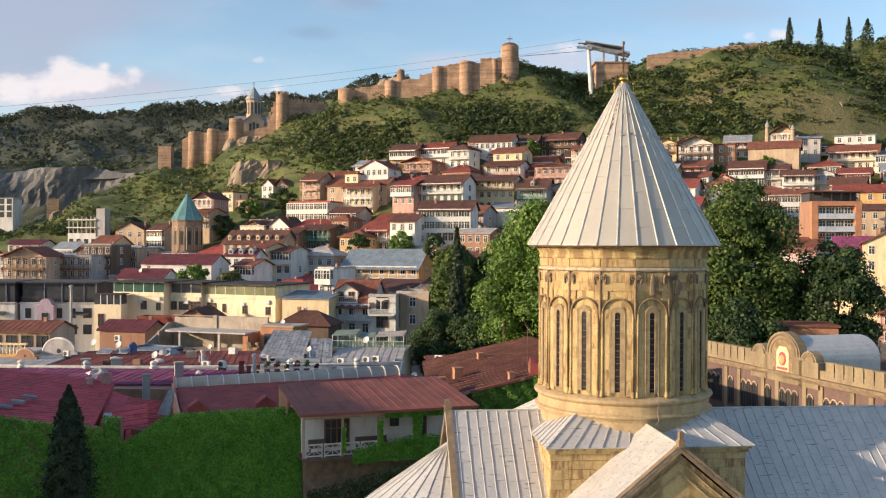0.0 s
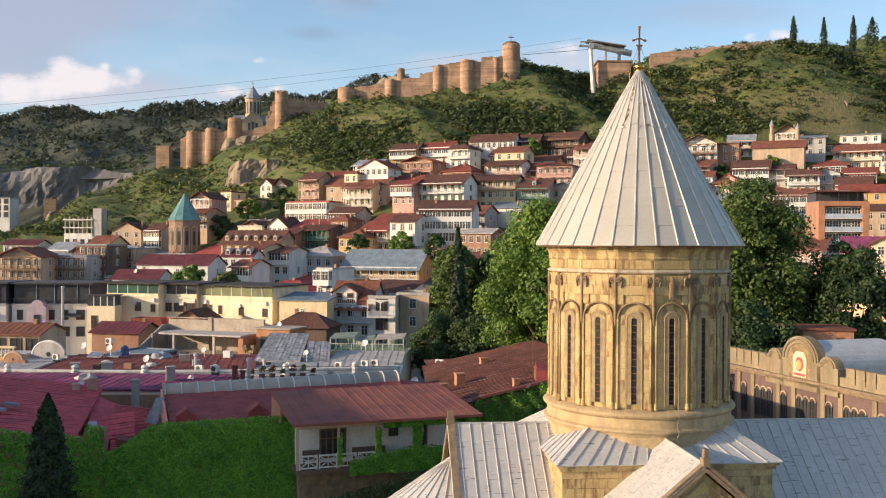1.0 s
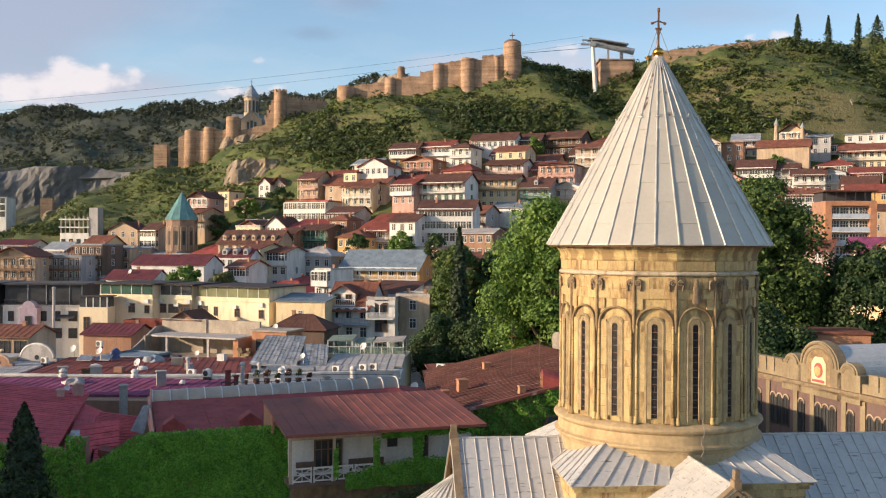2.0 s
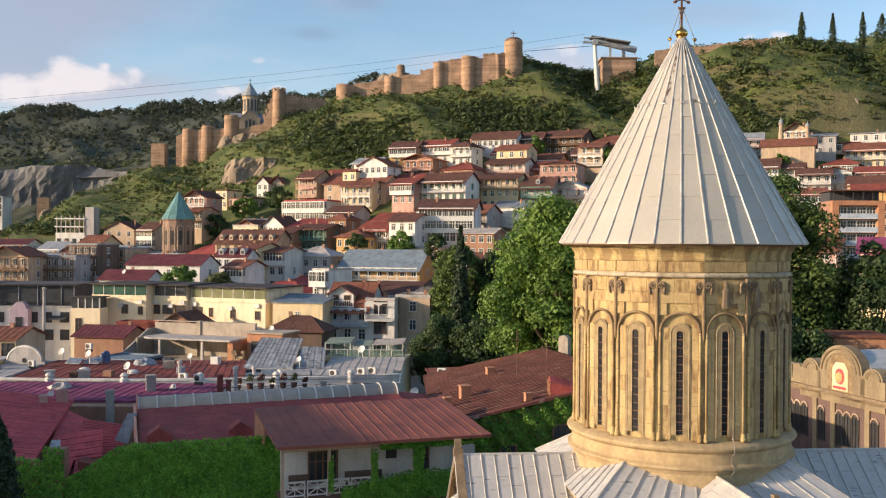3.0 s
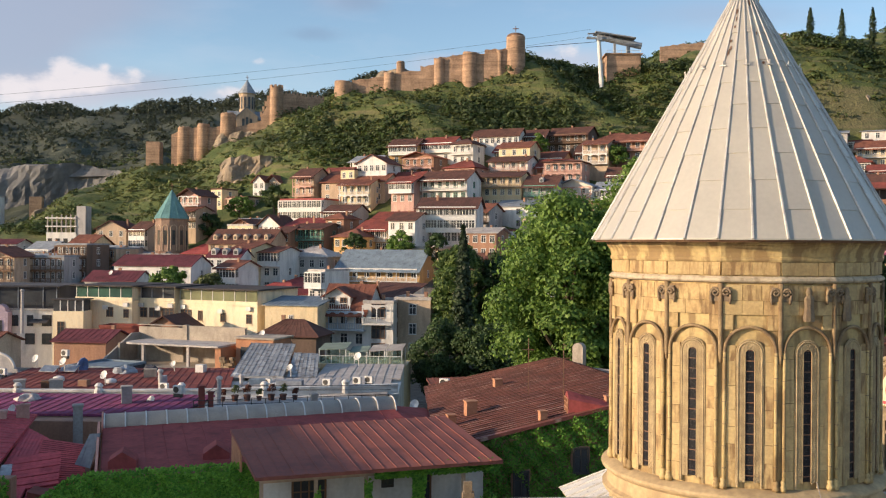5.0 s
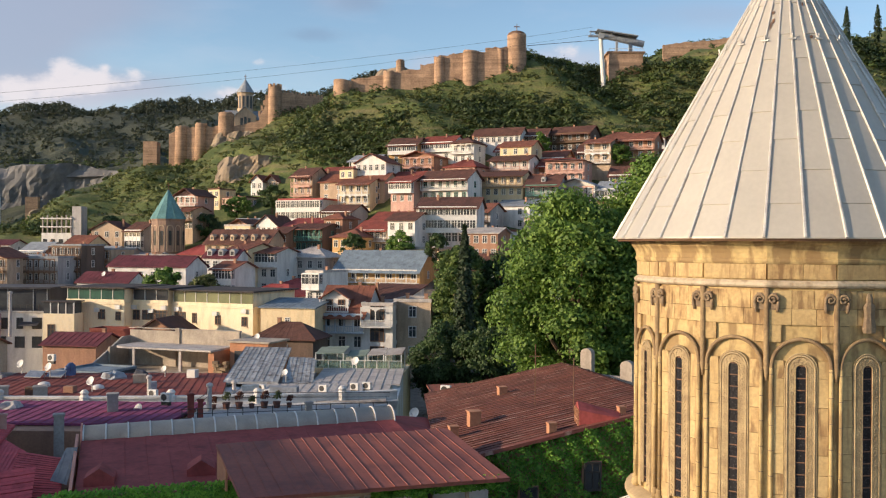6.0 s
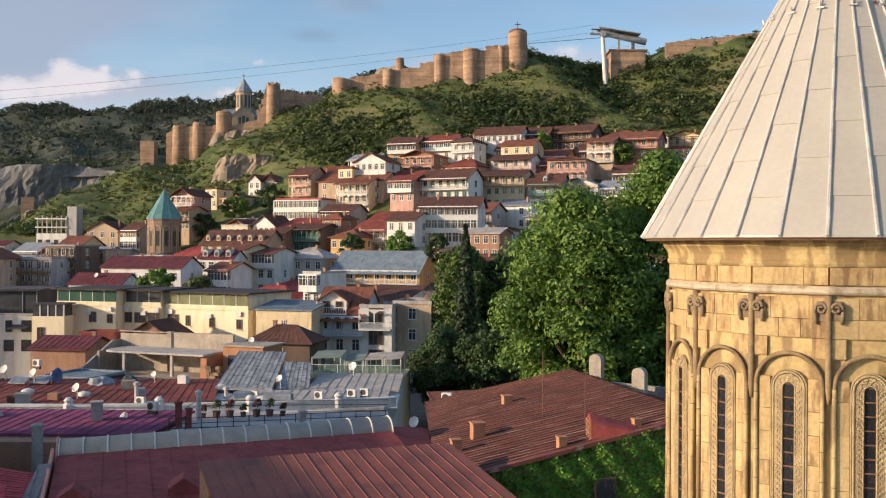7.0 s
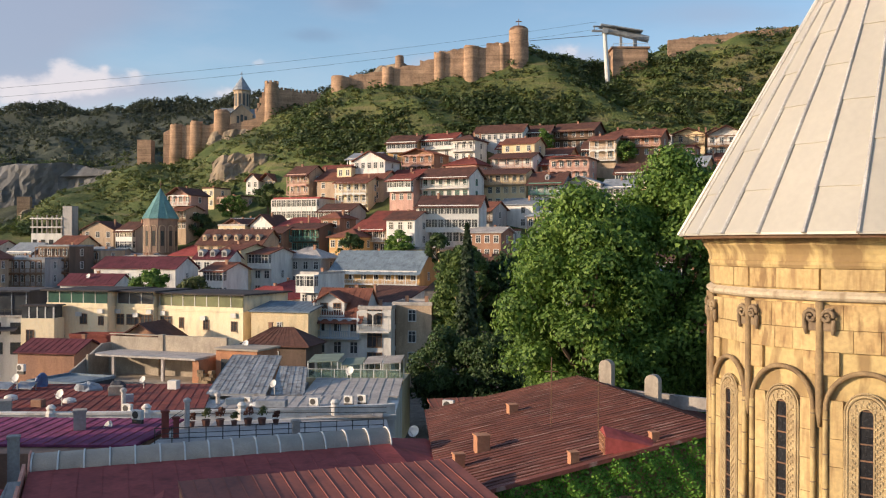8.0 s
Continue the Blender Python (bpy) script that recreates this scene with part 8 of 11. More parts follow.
add_window(lil, 0.9, 1.9, Matrix.Translation((0, 0, 7.6)), "d")

# ---- old school with battlements along the street ----
FA, FB = Vector((26.2, 95.0, 0)), Vector((36.5, 60.0, 0))
sch = tagged(empty("school", FA.x, FA.y, 0, math.degrees(math.atan2((FB - FA).y, (FB - FA).x))), "pale yellow and pink old school with battlements and arched windows", "building")
SL = (FB - FA).length
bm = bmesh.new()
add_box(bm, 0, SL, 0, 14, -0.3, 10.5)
part("wall", bm, M["shaded_pink"], sch)
# dark cornice colour holds both its staining and its drop shadow
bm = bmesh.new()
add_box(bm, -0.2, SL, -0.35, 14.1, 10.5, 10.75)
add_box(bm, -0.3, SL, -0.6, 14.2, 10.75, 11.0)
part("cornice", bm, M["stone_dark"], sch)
part("parapet", box_bm(-0.1, SL, -0.15, 0.35, 11.0, 11.7), M["shaded_cream"], sch)
part("roof", box_bm(0, SL, 0.36, 13.8, 11.0, 11.2), M["r_brown"], sch)
MID = 13.0
k = 0
x = 0.4
while x < SL - 0.8:
    if not MID - 4.2 < x < MID + 4.4:
        bm = bmesh.new()
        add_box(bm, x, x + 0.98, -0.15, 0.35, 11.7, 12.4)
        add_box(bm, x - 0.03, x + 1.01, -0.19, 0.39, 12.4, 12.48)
        part("merlon", bm, M["shaded_cream"], sch)
        part("slit", box_bm(x + 1.0, x + 1.1, -0.16, -0.13, 11.3, 11.7), M["glass"], sch)
    x += 1.12
# big arched gable with an emblem, and two small ones
for xc, r, z, nm in ((MID, 2.1, 12.5, "arched_gable"), (MID - 3.4, 0.75, 12.3, "small_gable"), (MID + 3.4, 0.75, 12.3, "small_gable")):
    bm = bmesh.new()
    pts = [(xc - r - 0.5, -0.35, 10.1), (xc + r + 0.5, -0.35, 10.1), (xc + r + 0.5, -0.35, z)]
    pts += [(xc + (r + 0.25) * math.cos(t), -0.35, z + (r + 0.25) * 0.85 * math.sin(t)) for t in (math.pi * i / 12 for i in range(13))] + [(xc - r - 0.5, -0.35, z)]
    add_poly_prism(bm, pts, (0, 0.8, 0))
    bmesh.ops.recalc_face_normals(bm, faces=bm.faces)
    g = part(nm, bm, M["shaded_cream"], sch)
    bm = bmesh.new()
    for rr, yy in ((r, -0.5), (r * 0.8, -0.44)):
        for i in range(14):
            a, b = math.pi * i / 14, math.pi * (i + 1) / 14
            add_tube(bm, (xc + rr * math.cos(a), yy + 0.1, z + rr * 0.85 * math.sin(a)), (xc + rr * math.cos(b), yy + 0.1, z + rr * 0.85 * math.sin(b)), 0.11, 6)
    part("arch_moulding", bm, M["shaded_cream"], g)
bm = bmesh.new()
add_poly_prism(bm, [(MID - 0.85, -0.38, 11.1), (MID + 0.85, -0.38, 11.1), (MID + 0.85, -0.38, 12.7), (MID + 0.45, -0.38, 13.2), (MID - 0.45, -0.38, 13.2), (MID - 0.85, -0.38, 12.7)], (0, 0.05, 0))
bmesh.ops.recalc_face_normals(bm, faces=bm.faces)
# a flat brown plate paints the shaded hollow behind the emblem
nb = bmesh.new()
add_poly_prism(nb, [(MID - 1.35, -0.36, 10.9), (MID + 1.35, -0.36, 10.9)] + [(MID + 1.35 * math.cos(t), -0.36, 12.6 + 1.2 * math.sin(t)) for t in (math.pi * i / 12 for i in range(13))], (0, 0.03, 0))
bmesh.ops.recalc_face_normals(nb, faces=nb.faces)
part("niche", nb, M["stone_brown"], sch, "flat dark plate for the shade inside an arched niche")
em = part("emblem", bm, M["cream"], sch, "cream panel with a red and gold emblem")
bm = bmesh.new()
add_poly_prism(bm, [(MID + 0.5 * math.cos(t), -0.43, 12.15 + 0.6 * math.sin(t)) for t in (2 * math.pi * i / 14 for i in range(14))], (0, 0.05, 0))
bmesh.ops.recalc_face_normals(bm, faces=bm.faces)
part("emblem_shield", bm, M["r_crimson"], em)
part("emblem_ribbon", box_bm(MID - 0.7, MID + 0.7, -0.44, -0.38, 11.2, 11.4), M["r_crimson"], em)
bm = bmesh.new()
add_lathe(bm, [(0.42, 0), (0.42, 0.04)], 6)
part("emblem_star", bm, M["ochre"], em, m=Matrix.Translation((MID, -0.45, 12.1)) @ Matrix.Rotation(math.pi / 2, 4, "X"))
# barrel roof behind the gable
bm = bmesh.new()
rows = []
for yy in (0.4, 7.6):
    rows.append([bm.verts.new((MID + 2.6 * math.cos(t), yy, 12.2 + 1.9 * math.sin(t))) for t in (math.pi * i / 14 for i in range(15))])
for i in range(14):
    f = bm.faces.new((rows[0][i], rows[1][i], rows[1][i + 1], rows[0][i + 1]))
bm.faces.new(rows[0])
bm.faces.new(rows[1][::-1])
add_box(bm, MID - 2.6, MID + 2.6, 0.4, 7.6, 11.0, 12.2)
bmesh.ops.recalc_face_normals(bm, faces=bm.faces)
part("barrel_roof", bm, M["tin_roof"], sch, "pale barrel-vaulted tin roof")
x = 1.0
i = 0
while x < SL - 1.5:
    trip = i % 2 == 0
    for j in range(3 if trip else 1):
        xx = x + j * 0.85
        add_window(sch, 0.6, 2.2, Matrix.Translation((xx, 0, 7.0)), "d")
        bm = bmesh.new()
        turn = [math.pi * q / 8 for q in range(9)]
        add_sweep(bm, [Vector((xx + 0.38 * math.cos(a), -0.08, 9.15 + 0.38 * math.sin(a))) for a in turn], [0.07] * 9, 5)
        part("window_arch", bm, M["tan"], sch)
    wdt = 2.9 if trip else 1.3
    bm = bmesh.new()
    add_box(bm, x + wdt - 0.15, x + wdt + 0.35, -0.14, 0.0, 0, 10.4)
    part("pilaster", bm, M["shaded_cream"], sch)
    x += wdt + 0.8
    i += 1
big = tagged(empty("brick_hut", 40.0, 104.0, 0, -8), "orange brick roof hut with a rusty roof behind the school", "building")
part("wall", box_bm(-3.2, 3.2, 0, 6, -0.3, 13.0), M["ochre_brick"], big)
part("roof", box_bm(-3.4, 3.4, -0.2, 6.2, 13.0, 13.25), M["r_rust"], big)

# ---- brick church with a teal cone ----
arm_ch = tagged(empty("brick_church", -77.5, 288.0, 6.0, 8), "brown brick church with a teal conical dome", "church")
bm = bmesh.new()
add_box(bm, -7.5, 7.5, -5, 5, 0, 10.2)
add_box(bm, -5, 5, -7.5, 7.5, 0, 10.2)
for s in (0, 1):
    add_poly_prism(bm, [(-5, -7.5 + 14.7 * s, 10.2), (5, -7.5 + 14.7 * s, 10.2), (0, -7.5 + 14.7 * s, 13.2)], (0, 0.3, 0))
bmesh.ops.recalc_face_normals(bm, faces=bm.faces)
part("wall", bm, M["fort_brick"], arm_ch)
bm = bmesh.new()
for s in (-1, 1):
    roof_slope(bm, [(s * 5.3, -7.7, 10.0), (s * 5.3, 7.7, 10.0), (0, 7.7, 13.4), (0, -7.7, 13.4)], ribs=1.0)
    roof_slope(bm, [(-7.7, s * 5.3, 10.0), (7.7, s * 5.3, 10.0), (7.7, 0, 13.4), (-7.7, 0, 13.4)], ribs=1.0)
bmesh.ops.recalc_face_normals(bm, faces=bm.faces)
part("roof", bm, M["r_grey"], arm_ch)
bm = bmesh.new()
add_lathe(bm, [(4.5, 10), (4.5, 13.4), (4.65, 13.6), (4.5, 13.8), (4.5, 22.3), (4.65, 22.5), (4.7, 22.9)], 12)
part("drum", bm, M["fort_brick"], arm_ch)
bm = bmesh.new()
add_lathe(bm, [(4.85, 22.8), (4.75, 23.1), (0.15, 31.0)], 12)
part("cone_roof", bm, M["r_teal"], arm_ch, "teal tin cone")
for i in range(12):
    a = 2 * math.pi * i / 12
    bm = bmesh.new()
    add_tube(bm, (4.75 * math.sin(a), -4.75 * math.cos(a), 23.1), (0, 0, 31.0), 0.09, 4)
    part("roof_rib", bm, M["r_teal"], arm_ch)
bm = bmesh.new()
add_tube(bm, (0, 0, 30.8), (0, 0, 33.0), 0.09, 5)
add_box(bm, -0.5, 0.5, -0.06, 0.06, 32.1, 32.3)
part("cross", bm, M["rust"], arm_ch)
for k in range(12):
    a = 2 * math.pi * (k + 0.5) / 12
    fm = Matrix.Translation((4.35 * math.sin(a), -4.35 * math.cos(a), 0)) @ Matrix.Rotation(a, 4, "Z")
    add_window(arm_ch, 0.6, 3.8, fm @ Matrix.Translation((0, 0, 15.6)), "d")
    bm = bmesh.new()
    swept_arch(bm, 0.8, 20.2, 13.8, 0.12, 0.02, 8, 5)
    part("blind_arch", bm, M["tan"], arm_ch, m=fm)

# ---- cable-car top station ----
st = tagged(empty("cable_car_station", 64.0, 360.0, 0, 0), "cable car station with a long grey canopy on a brick base", "station")
zg = float(land(64, 360))
bm = bmesh.new()
add_box(bm, -6.5, 5.5, -2, 10, zg - 4, 90.3)
add_box(bm, -7.2, 6.2, -2.5, 10.5, 90.3, 90.8)
part("base", bm, M["fort"], st)
bm = bmesh.new()
for i in range(8):
    add_box(bm, -6.5 + i * 1.7, -6.4 + i * 1.7, -2.3, -2.2, 90.8, 91.8)
add_tube(bm, (-6.5, -2.25, 91.8), (5.6, -2.25, 91.8), 0.06, 4)
part("railing", bm, M["frame_white"], st)
bm = bmesh.new()
add_tube(bm, (-9.5, 2, 97.6), (6.5, 2, 94.2), 1.1, 10, 1.2)
add_poly_prism(bm, [(-10.5, -1.2, 98.6), (4.0, -1.2, 96.4), (4.0, 5.2, 96.4), (-10.5, 5.2, 98.6)], (0, 0, 0.35))
add_box(bm, -3.5, -2.7, 1.6, 2.4, 84, 96.5)
add_box(bm, 1.2, 2.4, 1.4, 2.6, 90.3, 94.8)
bmesh.ops.recalc_face_normals(bm, faces=bm.faces)
part("canopy", bm, M["r_grey"], st)
py = tagged(empty("cable_car_pylon", 55.2, 357.0, 0, 0), "tall pale steel cable car pylon with a crosshead", "pylon")
zp = float(land(55.2, 357))
bm = bmesh.new()
add_tube(bm, (0.5, 0, zp - 1), (-0.9, 0, 95.8), 0.95, 10, 0.65)
part("mast", bm, M["frame_white"], py)
bm = bmesh.new()
add_box(bm, -5.2, 3.6, -0.5, 0.5, 95.6, 96.2)
for x in (-4.6, -2.4, 0.6, 2.8):
    add_tube(bm, (x, 0, 95.9), (x + 0.4, 0, 97.6), 0.14, 5)
add_box(bm, -4.8, 3.4, -0.8, 0.8, 97.4, 97.6)
add_box(bm, -1.6, 0.2, -1.0, 1.0, 95.0, 96.6)
part("crosshead", bm, M["r_grey"], py)
for dz, dy, nm in ((0.0, 0.0, 68.4), (1.5, -4.0, 70.1)):
    A, B = Vector((52.0 + dy * 0.3, 357 + dy, 96.6 + dz)), Vector((-126.5, 300 + dy, nm))
    end = A + (B - A) * 1.75
    bm = bmesh.new()
    prev = None
    for i in range(25):
        f = i / 24
        p = A.lerp(end, f) - Vector((0, 0, 20.0 * f * (1.0 - f)))
        ring = [bm.verts.new(p + Vector((0, 0.035 * c, 0.035 * s))) for c, s in ((1, 0), (0, 1), (-1, 0), (0, -1))]
        if prev is not None:
            for j in range(4):
                bm.faces.new((prev[j], prev[(j + 1) % 4], ring[(j + 1) % 4], ring[j]))
        prev = ring
    tagged(part("ropeway_cable", bm, M["r_dark"]), "dark steel ropeway cable hanging across the valley", "cable")
bm = bmesh.new()
add_tube(bm, (64, 362, 96.5), (29, 362, 93.5), 0.09, 4)
tagged(part("ropeway_cable", bm, M["r_dark"]), "dark cable running to the fortress tower", "cable")

cypress(-25.0, 63.5, 12.4, 1.6, "dark conical cypress before the ivy wall", z=0, seed=31, size=0.16, n=14000)
cypress(-22.0, 58.0, 7.6, 0.9, "small dark cypress in the courtyard", z=0, seed=32, size=0.14, n=4000)

# unseen block, added only to cast shade over the courtyard and near roofs
plain = tagged(empty("unseen_shade_block", -68.0, 36.0, 0, 0), "unseen tall block added to shade the courtyard and near roofs", "house")
part("wall", box_bm(-6, 6, 0, 52, -0.3, 24.5), M["brick"], plain)
part("roof", box_bm(-6.4, 6.4, -0.4, 52.4, 24.5, 24.8), M["r_rust"], plain)
# ---- the town, house by house ----
house(0.5, 243.0, 31.0, 13.9, 9.0, -12, "white", "r_brown", "gable", 2.2, 3, 9, "white two-storey house with glazed galleries and brown roof", style='w', win=(1.3, 2.0), balc='G', bfloors=2, side=1)
house(-10.3, 240.0, 27.6, 7.2, 8.0, -28, "white", "r_brown", "gable", 1.8, 2, 3, "white house with a low brown roof", side=1)
house(-8.0, 303.0, 48.0, 10.1, 9.0, -28, "brick", "r_rust", "front", 1.5, 2, 4, "brick house with two arcaded balconies", balc='p', bfloors=2, posts=4, side=1)
house(5.0, 304.0, 52.1, 7.1, 8.0, -28, "white", "r_brown", "hip", 2.0, 2, 3, "white house with an arched timber balcony", balc='w', posts=4, side=1)
house(15.7, 318.0, 56.3, 15.3, 8.0, -22, "white", "r_brown", "gable", 2.6, 1, 8, "long white upper house with a brown roof", side=1)
house(27.7, 319.0, 56.5, 7.7, 8.0, -20, "grey", "r_brown", "gable", 2.4, 2, 3, "grey house under a brown tin roof", balc='w', bfloors=1, posts=3, side=1)
house(38.6, 318.0, 57.2, 13.1, 9.0, -28, "darkwood", "r_brown", "gable", 2.4, 2, 5, "long dark timber house with brown roof", balc='b', side=1)
house(32.9, 285.0, 45.3, 10.8, 9.0, -22, "pink", "r_brown", "hip", 1.0, 2, 5, "pink house with arcaded timber balconies", balc='p', bfloors=2, posts=5, side=1)
house(43.8, 296.0, 51.8, 7.5, 8.0, -26, "tan", "r_rust", "gable", 1.4, 2, 2, "pale tan house with a square tower front", balc='w', bfloors=2, posts=3, side=1)
house(54.8, 297.0, 52.9, 10.8, 9.0, -26, "brick", "r_rust", "gable", 2.2, 2, 4, "brick house with an arcaded balcony", balc='p', posts=4, side=1)
house(18.2, 294.0, 46.5, 11.9, 9.0, -24, "white", "r_brown", "gable", 1.5, 2, 4, "white house with two stepped brown roofs", balc='p', bfloors=1, posts=5, side=1)
house(20.3, 300.0, 50.9, 9.8, 9.0, -26, "cream", "r_rust", "gable", 2.0, 2, 3, "cream house with a rust roof", side=1)
house(14.5, 279.0, 40.9, 13.0, 9.0, -20, "cream", "r_brown", "gable", 1.3, 3, 6, "cream house with a wide glazed balcony", balc='t', posts=8, side=1)
house(25.3, 272.0, 38.1, 8.8, 9.0, -22, "grey", "r_brown", "gable", 2.6, 2, 3, "grey house with a steep brown roof", dormers=1, balc='g', bfloors=1, posts=4, side=1)
house(-0.4, 270.0, 39.3, 13.3, 9.0, -26, "white", "r_brown", "gable", 2.4, 3, 6, "white house with a green-glazed gallery", style='g', balc='w', posts=6, side=1)
house(-11.5, 272.0, 38.7, 7.0, 8.0, -28, "pink", "r_red", "gable", 1.6, 2, 3, "pink house with red tin roof and glazed porch", balc='G', side=1)
house(-21.2, 291.0, 45.2, 9.6, 9.0, -24, "white", "r_rust", "front", 2.4, 2, 5, "white gabled house on the upper edge of town", side=1)
house(-28.2, 292.0, 43.2, 4.7, 8.0, -28, "cream", "r_brown", "flat", 0.5, 2, 2, "cream square flat-roofed house", side=1)
house(-25.0, 283.0, 38.7, 9.1, 9.0, -20, "cream", "r_rust", "gable", 1.6, 3, 4, "cream house with two glazed balconies", balc='w', bfloors=2, posts=5, side=1)
house(-26.5, 290.0, 39.8, 20.8, 9.0, -24, "tan", "r_rust", "gable", 2.4, 2, 5, "long tan house with a broad rust roof", side=1)
house(-41.2, 296.0, 41.8, 6.8, 8.0, -28, "tan", "r_brown", "gable", 2.4, 2, 3, "tan gabled house near the cliff", balc='p', bfloors=2, posts=3, side=1)
house(-35.4, 300.0, 41.6, 7.3, 8.0, -24, "white", "r_brown", "gable", 2.0, 1, 2, "white house with brown roof", side=1)
house(-39.9, 283.0, 34.1, 14.3, 9.0, -24, "grey", "r_maroon", "flat", 0.5, 3, 7, "grey house with glazed verandas", style='w', win=(1.5, 1.9), balc='G', bfloors=2, side=1)
house(-34.5, 258.0, 25.9, 9.3, 9.0, -26, "darkwood", "r_brown", "gable", 1.2, 2, 6, "dark house with a green glazed balcony", style='g', balc='g', posts=6, side=1)
house(-28.4, 262.0, 28.3, 5.3, 8.0, -24, "brick", "r_rust", "hip", 1.6, 2, 2, "brick house with rust hipped roof", side=1)
house(-23.8, 250.0, 23.6, 7.8, 9.0, -24, "ochre", "r_rust", "hip", 2.0, 2, 4, "ochre house with a rust hipped roof", side=1)
house(-18.1, 255.0, 25.8, 8.7, 9.0, -28, "tan", "r_red", "gable", 2.2, 2, 5, "tan house with arched white windows under a red roof", style='w', balc='w', bfloors=1, posts=3, side=1)
house(-13.6, 262.0, 28.4, 11.7, 9.0, -26, "white", "r_red", "gable", 2.0, 1, 6, "white arcaded house with red roof", side=1)
house(-73.0, 322.0, 39.1, 4.5, 8.0, -26, "cream", "r_brown", "flat", 0.4, 3, 2, "tall narrow cream house", side=1)
house(-65.4, 318.0, 36.4, 8.1, 9.0, -26, "tan", "r_brown", "flat", 0.4, 3, 3, "brown brick house with arched loggia", balc='p', posts=3, side=1)
house(-75.4, 300.0, 36.0, 7.2, 8.0, -22, "pink", "r_brown", "front", 2.0, 3, 3, "pink house with stacked balconies", balc='w', bfloors=1, posts=4, side=1)
house(-74.6, 296.0, 31.6, 4.4, 8.0, -22, "tan", "r_rust", "gable", 1.2, 2, 3, "tan house with a timber balcony", balc='b', posts=3, side=1)
house(-60.1, 325.0, 42.0, 4.5, 8.0, -24, "white", "r_rust", "front", 2.0, 2, 2, "small white gabled house", side=1)
house(-55.2, 326.0, 42.1, 4.5, 8.0, -22, "white", "r_rust", "front", 2.0, 2, 2, "small white house with rust roof", balc='t', bfloors=1, posts=3, side=1)
house(-54.7, 272.0, 26.6, 8.2, 8.0, -24, "cream", "r_pale", "flat", 0.5, 1, 4, "low cream house with parapet", side=1)
house(-46.7, 270.0, 26.9, 6.8, 8.0, -26, "white", "r_brown", "front", 2.6, 1, 4, "white gabled house with windows", side=1)
house(-50.8, 252.0, 22.0, 17.7, 9.0, -22, "tan", "r_brown", "gable", 3.4, 1, 7, "long house with a brown mansard roof and round dormers", dormers=6, style='b', side=1)
house(-40.6, 256.0, 24.7, 3.5, 8.0, -22, "brick", "r_brown", "gable", 1.5, 2, 2, "brick house with timber attic", side=1)
house(-31.1, 232.0, 18.9, 9.8, 9.0, -20, "grey", "r_pale", "hip", 2.4, 2, 4, "grey house with a pale hipped tin roof", side=1)
house(-37.1, 230.0, 19.5, 3.9, 8.0, -22, "grey", "r_blue", "shed", 1.0, 2, 2, "grey house with blue tin roof", side=1)
house(-43.6, 222.0, 20.8, 4.6, 10.0, -24, "cream", "r_rust", "gable", 1.2, 3, 2, "cream house with a rust roof", side=1)
house(-38.6, 224.0, 20.2, 6.1, 10.0, -16, "white", "r_rust", "gable", 1.0, 3, 3, "grey house with a side gallery", balc='G', bfloors=1, side=1)
house(-46.4, 217.0, 19.0, 7.6, 6.0, -14, "white", "r_wine", "gable", 1.7, 2, 4, "white house with a wine-red roof and small dormers", dormers=3, side=1, over=0.3)
house(-43.1, 208.0, 17.2, 4.4, 7.0, -22, "white", "r_rust", "gable", 1.2, 2, 3, "white house with a glazed front", win=(1.6, 1.9), balc='G', bfloors=2, side=1)
house(-57.6, 205.0, 17.4, 16.4, 9.0, -12, "white", "r_wine", "gable", 2.0, 1, 6, "long white house with a wine-red roof", win=(0.8, 1.2), side=1, over=0.35)
house(-60.0, 188.0, 15.0, 9.6, 7.0, -10, "white", "r_wine", "gable", 1.7, 1, 4, "white house with a low wine-red roof", side=1, over=0.35)
house(-89.1, 296.0, 26.0, 6.4, 8.0, -28, "grey", "r_brown", "gable", 2.2, 2, 4, "house with two glazed balconies", balc='G', bfloors=2, posts=4, side=1)
house(-98.9, 300.0, 26.0, 9.9, 9.0, -12, "tan", "r_brown", "front", 2.4, 2, 3, "tan brick gabled house", side=1)
open_frame_house(-119.5, 318.0, 20.8, 13.0, 9, -8, "unfinished pale house with bare columns and slabs")
house(-112.5, 250.0, 19.0, 7.0, 9.0, -8, "pink", "r_rust", "flat", 0.4, 3, 3, "faded pink town house with a flat roof", balc="w", bfloors=2, posts=4, side=1)
house(-93.8, 243.0, 18.4, 8.0, 9.0, -6, "grey", "r_grey", "flat", 0.4, 3, 4, "grey house behind stacked dark balconies", balc="b", bfloors=3, posts=6, side=1)
house(-91.7, 252.0, 21.3, 8.5, 9.0, -16, "darkwood", "r_grey", "flat", 0.4, 3, 4, "dark house with stacked timber balconies", balc='b', bfloors=3, posts=4, side=1)
house(-87.2, 262.0, 20.3, 7.0, 9.0, -20, "tan", "r_grey", "flat", 0.4, 2, 3, "tan house with a grey roof", balc='b', side=1)
house(-202.0, 428.0, 41.5, 17.0, 8.0, -4, "white", "r_pale", "flat", 0.5, 3, 5, "white modern building with dark openings below the quarry", style="d", win=(2.0, 2.2), side=0, chimneys=0)
house(-132.2, 300.0, 21.4, 11.0, 9.0, -6, "white", "r_wine", "gable", 1.4, 2, 5, "white house with a low wine-red roof", side=1)
house(-103.6, 236.0, 18.6, 10.5, 9.0, -6, "tan", "r_rust", "front", 2.2, 3, 5, "weathered tan house with three tiers of timber balconies", balc="b", bfloors=3, posts=6, side=1)
house(-24.0, 195.0, 16.8, 3.8, 8.0, -28, "white", "r_pale", "flat", 0.4, 3, 2, "narrow flat-roofed white house", balc='G', side=1)
